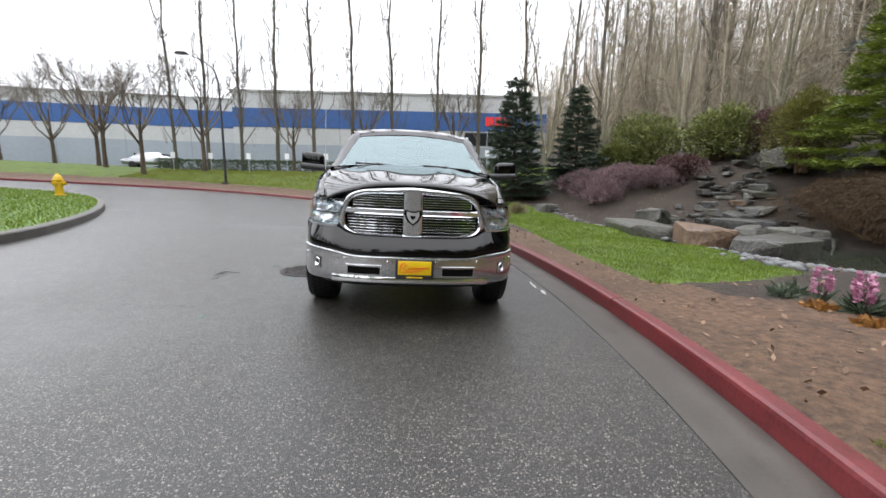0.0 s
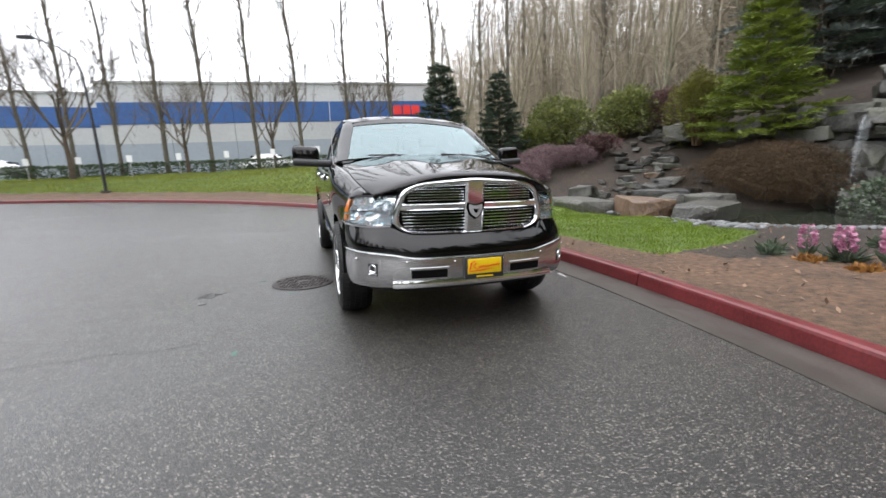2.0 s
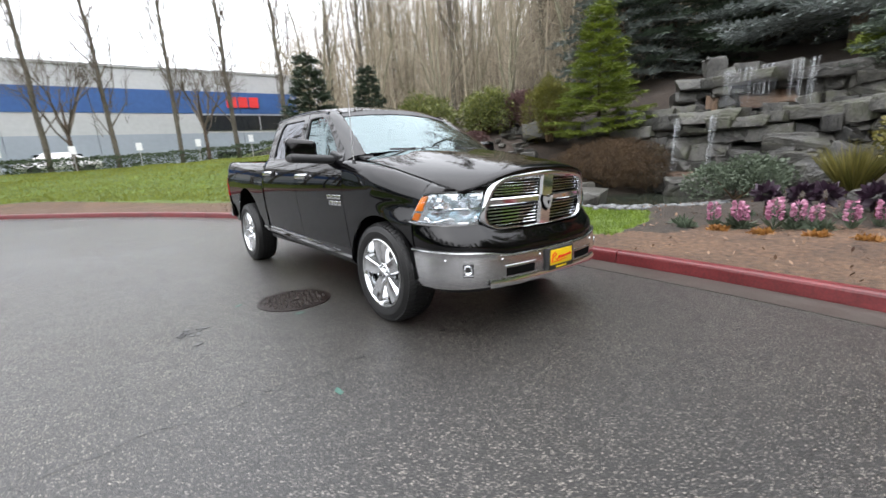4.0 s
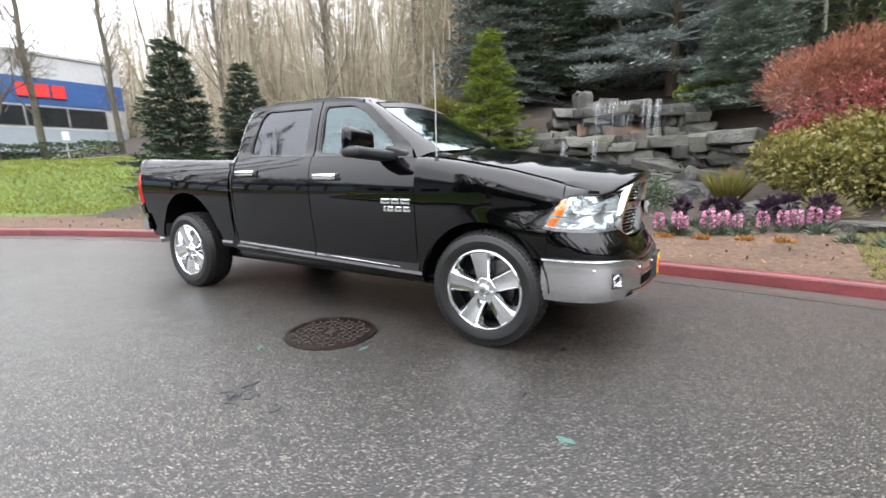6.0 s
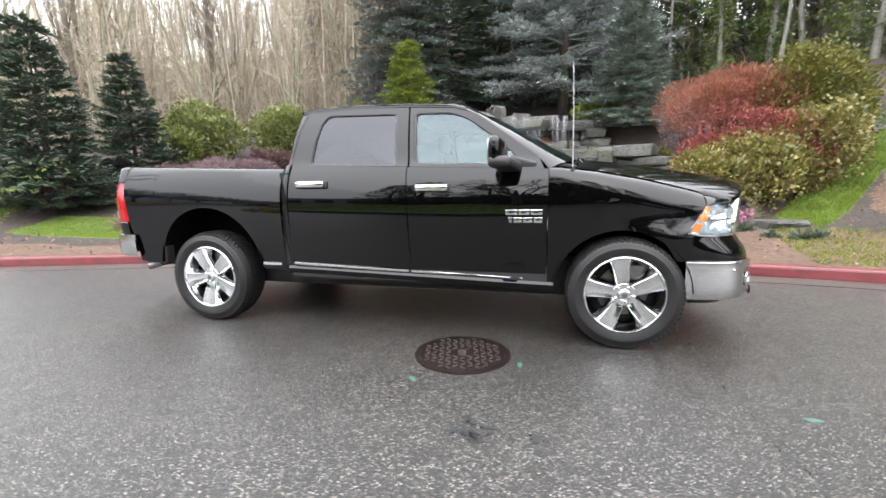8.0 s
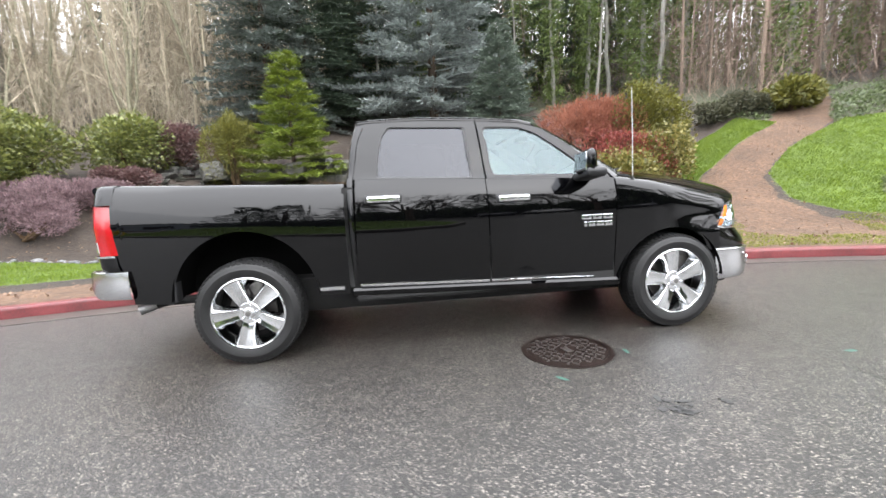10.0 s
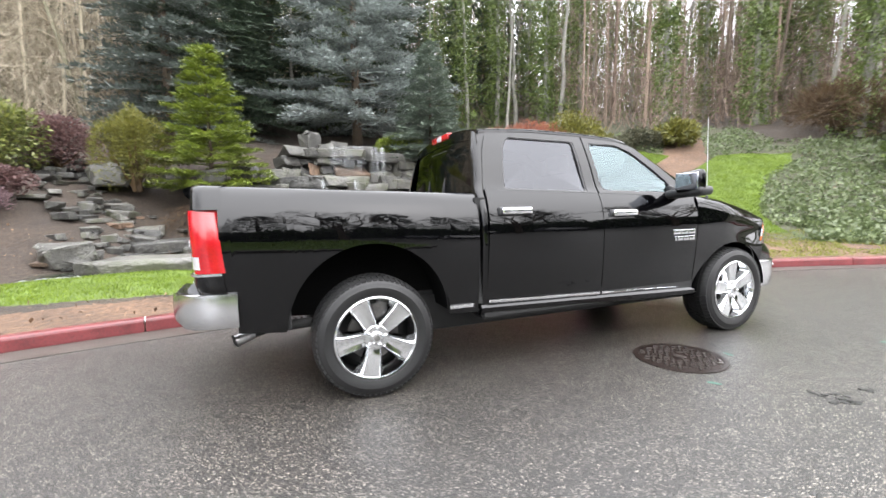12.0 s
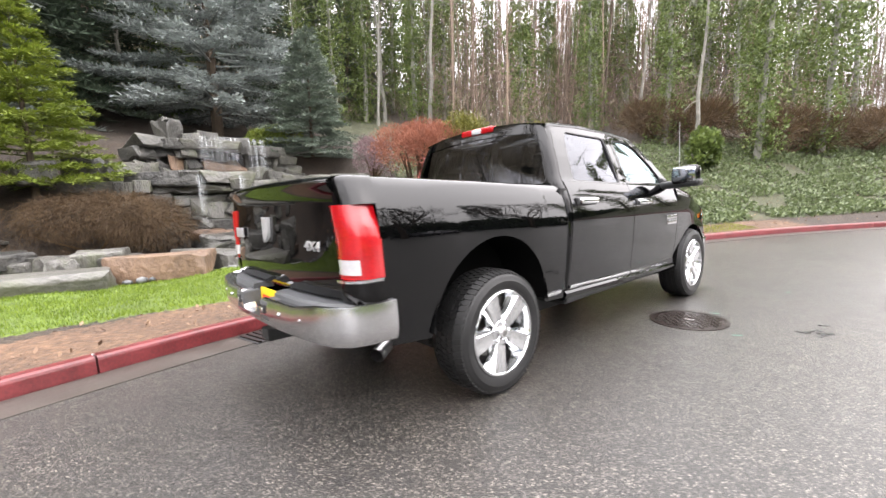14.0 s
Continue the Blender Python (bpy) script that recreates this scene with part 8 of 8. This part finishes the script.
# ---- grass island across the road ----
ISLAND = [(-6.0, 6.6), (-6.25, 7.9), (-7.2, 10.4), (-8.75, 13.2), (-10.6, 15.6), (-13, 17.5), (-16.2, 18.6), (-30, 20), (-60, 18), (-60, 12), (-30, 9.5), (-18, 7.2), (-9.5, 5.4), (-7.2, 5.2), (-6.3, 5.7)]
isl = catmull([p[0] for p in ISLAND], [p[1] for p in ISLAND], 0.5)
isl = [tuple(p) for p in isl]
ISLAND_LAWN = surface("island_lawn", (0.0372, 0.0868, 0.00496), (0.1116, 0.2046, 0.0155), 0.8, scale=2, fine=30, bump=0.8)


def inset(poly, d):
    out = []
    for a, b, c in zip(poly[-1:] + poly[:-1], poly, poly[1:] + poly[:1]):
        t = np.array(c) - np.array(a)
        t = t / max(np.linalg.norm(t), 1e-6)
        out.append((b[0] - t[1] * d, b[1] + t[0] * d))
    return out


inner_l = inset(isl, 0.16)
n = len(isl)
verts = [(x, y, z) for ring_l, z in ((isl, -0.05), (isl, 0.13), (inset(isl, 0.02), 0.15), (inner_l, 0.15)) for x, y in ring_l]
faces = [(r * n + k, r * n + (k + 1) % n, (r + 1) * n + (k + 1) % n, (r + 1) * n + k) for r in range(3) for k in range(n)]
OLD_KERB = surface("dark_weathered_kerb_concrete", (0.042, 0.035, 0.0315), (0.168, 0.154, 0.14), 0.6, scale=3, fine=40, bump=0.3)
ob = part_mesh("kerb", raw([SITE @ Vector(v) for v in verts], faces), OLD_KERB)
tagged(ob, "weathered concrete kerb of the grass island", "kerb", kind="structure")
ob = part_mesh("island_lawn", raw([SITE @ Vector((x, y, 0.153)) for x, y in inner_l], [tuple(range(n))]), ISLAND_LAWN)
tagged(ob, "flat green lawn of the traffic island", "lawn", kind="structure")


def pick_island():
    x, y = -6 - 14 * random.random(), random.uniform(5.5, 19)
    return (x, y, 0.15) if inside(inner_l, x, y) else None


blades("lawn_grass", "green grass of the traffic island", GRASS, 26000, pick_island, 0.07, 0.012)
hyd = thing("fire_hydrant", upright(-11.6, 15.4, 0.15), "yellow cast-iron fire hydrant on the grass", "fire hydrant")
HYDRANT = surface("yellow_hydrant_paint", (0.6, 0.36, 0.01), (0.8, 0.52, 0.02), 0.4, scale=6, fine=50, bump=0.2)


def turned(name, profile, mat, parent, sides=24, m=None):
    rows = [[(r * math.cos(2 * math.pi * k / sides), r * math.sin(2 * math.pi * k / sides), z) for k in range(sides)] for z, r in profile]
    w = sides
    faces = [(i * w + j, i * w + (j + 1) % w, (i + 1) * w + (j + 1) % w, (i + 1) * w + j) for i in range(len(rows) - 1) for j in range(w)]
    me = raw([p for r in rows for p in r], faces)
    me.shade_smooth()
    me.set_sharp_from_angle(angle=radians(35))
    ob = part_mesh(name, me, mat, parent)
    if m is not None:
        ob.matrix_basis = m
    return ob


turned("barrel", [(0, 0.17), (0.05, 0.17), (0.06, 0.12), (0.5, 0.115), (0.51, 0.155), (0.55, 0.155), (0.56, 0.13)], HYDRANT, hyd)
turned("bonnet", [(0.56, 0.13), (0.63, 0.115), (0.69, 0.075), (0.71, 0.04), (0.76, 0.035), (0.76, 0)], HYDRANT, hyd)
for ang in (0, 90, 180):
    turned("outlet", [(0.08, 0.06), (0.16, 0.06), (0.165, 0.08), (0.2, 0.08), (0.2, 0.03), (0.23, 0.03), (0.23, 0)], HYDRANT, hyd, 16, pose(0, 0, 0.42, 90, 0, ang))

# ---- street furniture by the warehouse ----
lamp = thing("street_lamp", upright(-12.0, 29.9), "tall dark street lamp with a curved arm", "street lamp")
m = Mesh()
m.tube([(0, 0, 0), (0, 0, 4), (-0.05, 0, 6.6), (-0.25, 0, 7.4)], [0.09, 0.075, 0.06, 0.05], 10)
part_mesh("pole", m.mesh(), DARK_METAL, lamp, smooth=True)
m = Mesh()
m.tube([(-0.2, 0, 7.3), (-0.9, 0, 7.9), (-1.9, 0, 8.3)], [0.045, 0.035, 0.03], 8)
part_mesh("arm", m.mesh(), DARK_METAL, lamp, smooth=True)
part("lamp_head", box_bm(-2.6, -0.14, 8.24, -1.85, 0.14, 8.4, 0.05), DARK_METAL, lamp)
part("base", box_bm(-0.2, -0.2, 0, 0.2, 0.2, 0.15, 0.02), CONCRETE, lamp)
SIGN_WHITE = plain("white_sign_plate", (0.7, 0.7, 0.7), 0.5)
HEDGE = leafy("dark_clipped_hedge", (0.015, 0.03, 0.01), (0.06, 0.1, 0.03), 0.5)
first_sign = None
for k in range(9):
    x, y = -18.5 + 3.1 * k, 36.2 - 0.5 * k
    mm = upright(x, y, None, 8)
    if first_sign is None:
        first_sign = thing("parking_sign", mm, "small white sign plate on a thin post", "sign", "parking signs")
        part("post", box_bm(-0.02, -0.02, 0, 0.02, 0.02, 1.5), GREY_BAND, first_sign)
        part("plate", box_bm(-0.16, -0.04, 1.05, 0.16, -0.022, 1.5, 0.004), SIGN_WHITE, first_sign)
    else:
        copy_thing(first_sign, mm)
low_hedge = Mesh()
for k in range(16):
    x, y = -20 + 1.9 * k, 38.4 - 0.3 * k
    m = Mesh()
    random.seed(300 + k)
    for _ in range(700):
        p = Vector((random.uniform(-1.0, 1.0), random.uniform(-0.45, 0.45), random.uniform(0.05, 0.85)))
        f = random.choice((0, 1, 2))
        if f == 0:
            p.y = random.choice((-0.45, 0.45)) + random.uniform(-0.06, 0.06)
        elif f == 1:
            p.z = 0.85 + random.uniform(-0.08, 0.08)
        m.leaf(p, rand_dir(0.3) * 0.13, 0.05)
    low_hedge.add(m, upright(x, y, None, 6))
tagged(part_mesh("hedge", low_hedge.mesh(), HEDGE), "low dark clipped hedge along the parking", "hedge", kind="stuff")


def parked_car(x, y, turn, paint, label):
    car = thing("car", upright(x, y, None, turn), label, "car", "parked cars")
    side = [(-2.2, 0.35), (-2.25, 0.75), (-1.5, 0.92), (-0.8, 1.42), (0.7, 1.45), (1.5, 0.98), (2.15, 0.9), (2.2, 0.35)]
    verts = [(x0, yy * (0.86 if z0 < 1 else 0.7), z0) for yy in (-1, 1) for x0, z0 in side]
    nn = len(side)
    faces = [tuple(range(nn)), tuple(range(2 * nn - 1, nn - 1, -1))] + [(k, k + nn, (k + 1) % nn + nn, (k + 1) % nn) for k in range(nn)]
    bm = bmesh.new()
    vs = [bm.verts.new(v) for v in verts]
    for f in faces:
        bm.faces.new([vs[i] for i in f])
    bmesh.ops.recalc_face_normals(bm, faces=bm.faces)
    bmesh.ops.bevel(bm, geom=list(bm.edges), offset=0.06, segments=2, affect="EDGES")
    part("body", bm, paint, car, smooth=True)
    part("glasshouse", box_bm(-1.2, -0.745, 0.98, 1.2, 0.745, 1.32, 0.02), DARK_GLASS, car)
    for wx in (-1.35, 1.35):
        for wy in (-0.8, 0.8):
            turned("wheel", [(-0.1, 0), (-0.1, 0.31), (0.1, 0.31), (0.1, 0)], DARK_METAL, car, 20, pose(wx, wy, 0.31, 90, 0, 0))
    return car


parked_car(-3.9, 39.3, 10, plain("white_car_paint", (0.7, 0.7, 0.7), 0.2, coat=1), "white parked car behind the hedge")
parked_car(-23.0, 41.5, 10, plain("silver_car_paint", (0.35, 0.36, 0.38), 0.25, 0.6, coat=1), "silver parked car behind the hedge")

# ---- across the road: seen only as reflections in the paint ----
# unseen ivy trees to the south-west, added to darken the cab's sky reflection
for k, (x, y, size, turn) in enumerate(((-5.5, -21, 1.0, 0), (-12, -25, 1.1, 110), (-17, -29, 1.1, 200), (-8.5, -28, 1.2, 250), (-23, -32, 1.1, 140))):
    copy_thing(made[k % 2], upright(x, y, None, turn, size)).scale = (size, size, size)
row_of([bare_tree(9.5, 0.2, "round", 401)], (BARK_BROWN, TWIG), "maple", "large bare spreading tree across the road", [(-15, 6.2, 1.0, 0), (-17, -3, 1.0, 80), (-16, -13, 1.1, 160)], "trees across the road")
for x, y, t in ((-30, 15, 10), (-34, 10, 60), (-31, -1, 100), (-36, -8, 150), (-32, -16, 200), (-38, 3, 20), (-30, -26, 240), (-36, 20, 310)):
    copy_thing(first_far, upright(x, y, 0.15, t))
# unseen belt of firs, added to keep low sky off road and doors
random.seed(71)
for k in range(24):
    size = random.uniform(0.25, 0.5)
    copy_thing(first_far, upright(-31 + random.uniform(-2.5, 2.5), -46 + 2.7 * k, 0.0, random.uniform(0, 360))).scale = (size, size, size)
office = thing("office_building", SITE @ pose(-40, 2, 0.1, 0, 0, 2), "long low white office building across the road", "building")
part("wall", box_bm(-6, -40, 0, 0, 40, 5.0), GREY_WALL, office)
part("roof", box_bm(-6.3, -40.3, 5.0, 0.3, 40.3, 5.4), GREY_BAND, office)
for k in range(18):
    w = part("window", box_bm(-0.05, -38 + 4.3 * k, 1.2, 0.06, -35.4 + 4.3 * k, 3.2), DARK_METAL, office)
    part("pane", box_bm(0.04, -37.9 + 4.3 * k, 1.3, 0.075, -35.5 + 4.3 * k, 3.1), DARK_GLASS, w)
for x, y, name, rgb in ((-20, -7.5, "grey", (0.12, 0.12, 0.13)), (-20.2, -1.5, "white", (0.6, 0.6, 0.6)), (-19.8, 1.6, "dark", (0.03, 0.03, 0.04))):
    parked_car(x, y, 4, plain(name + "_parked_car_paint", rgb, 0.25, coat=1), name + " car parked across the road")
# unseen hedge, stretched tall to block low sky from the paint
tall_hedge = Mesh()
for k in range(19):
    m = Mesh()
    random.seed(500 + k)
    for _ in range(900):
        d = rand_dir(0.2)
        m.leaf(Vector((d.x * 1.3, d.y * 1.5, 1.1 + d.z * 1.2)) * random.uniform(0.8, 1.05), rand_dir() * 0.3, 0.12)
    tall_hedge.add(m, upright(-24 + random.uniform(-0.6, 0.6), -40 + 2.7 * k, 0.0, 0) @ Matrix.Diagonal((1, 1, 2.2, 1)))
tagged(part_mesh("hedge", tall_hedge.mesh(), HEDGE), "dense dark hedge across the road", "hedge", kind="stuff")
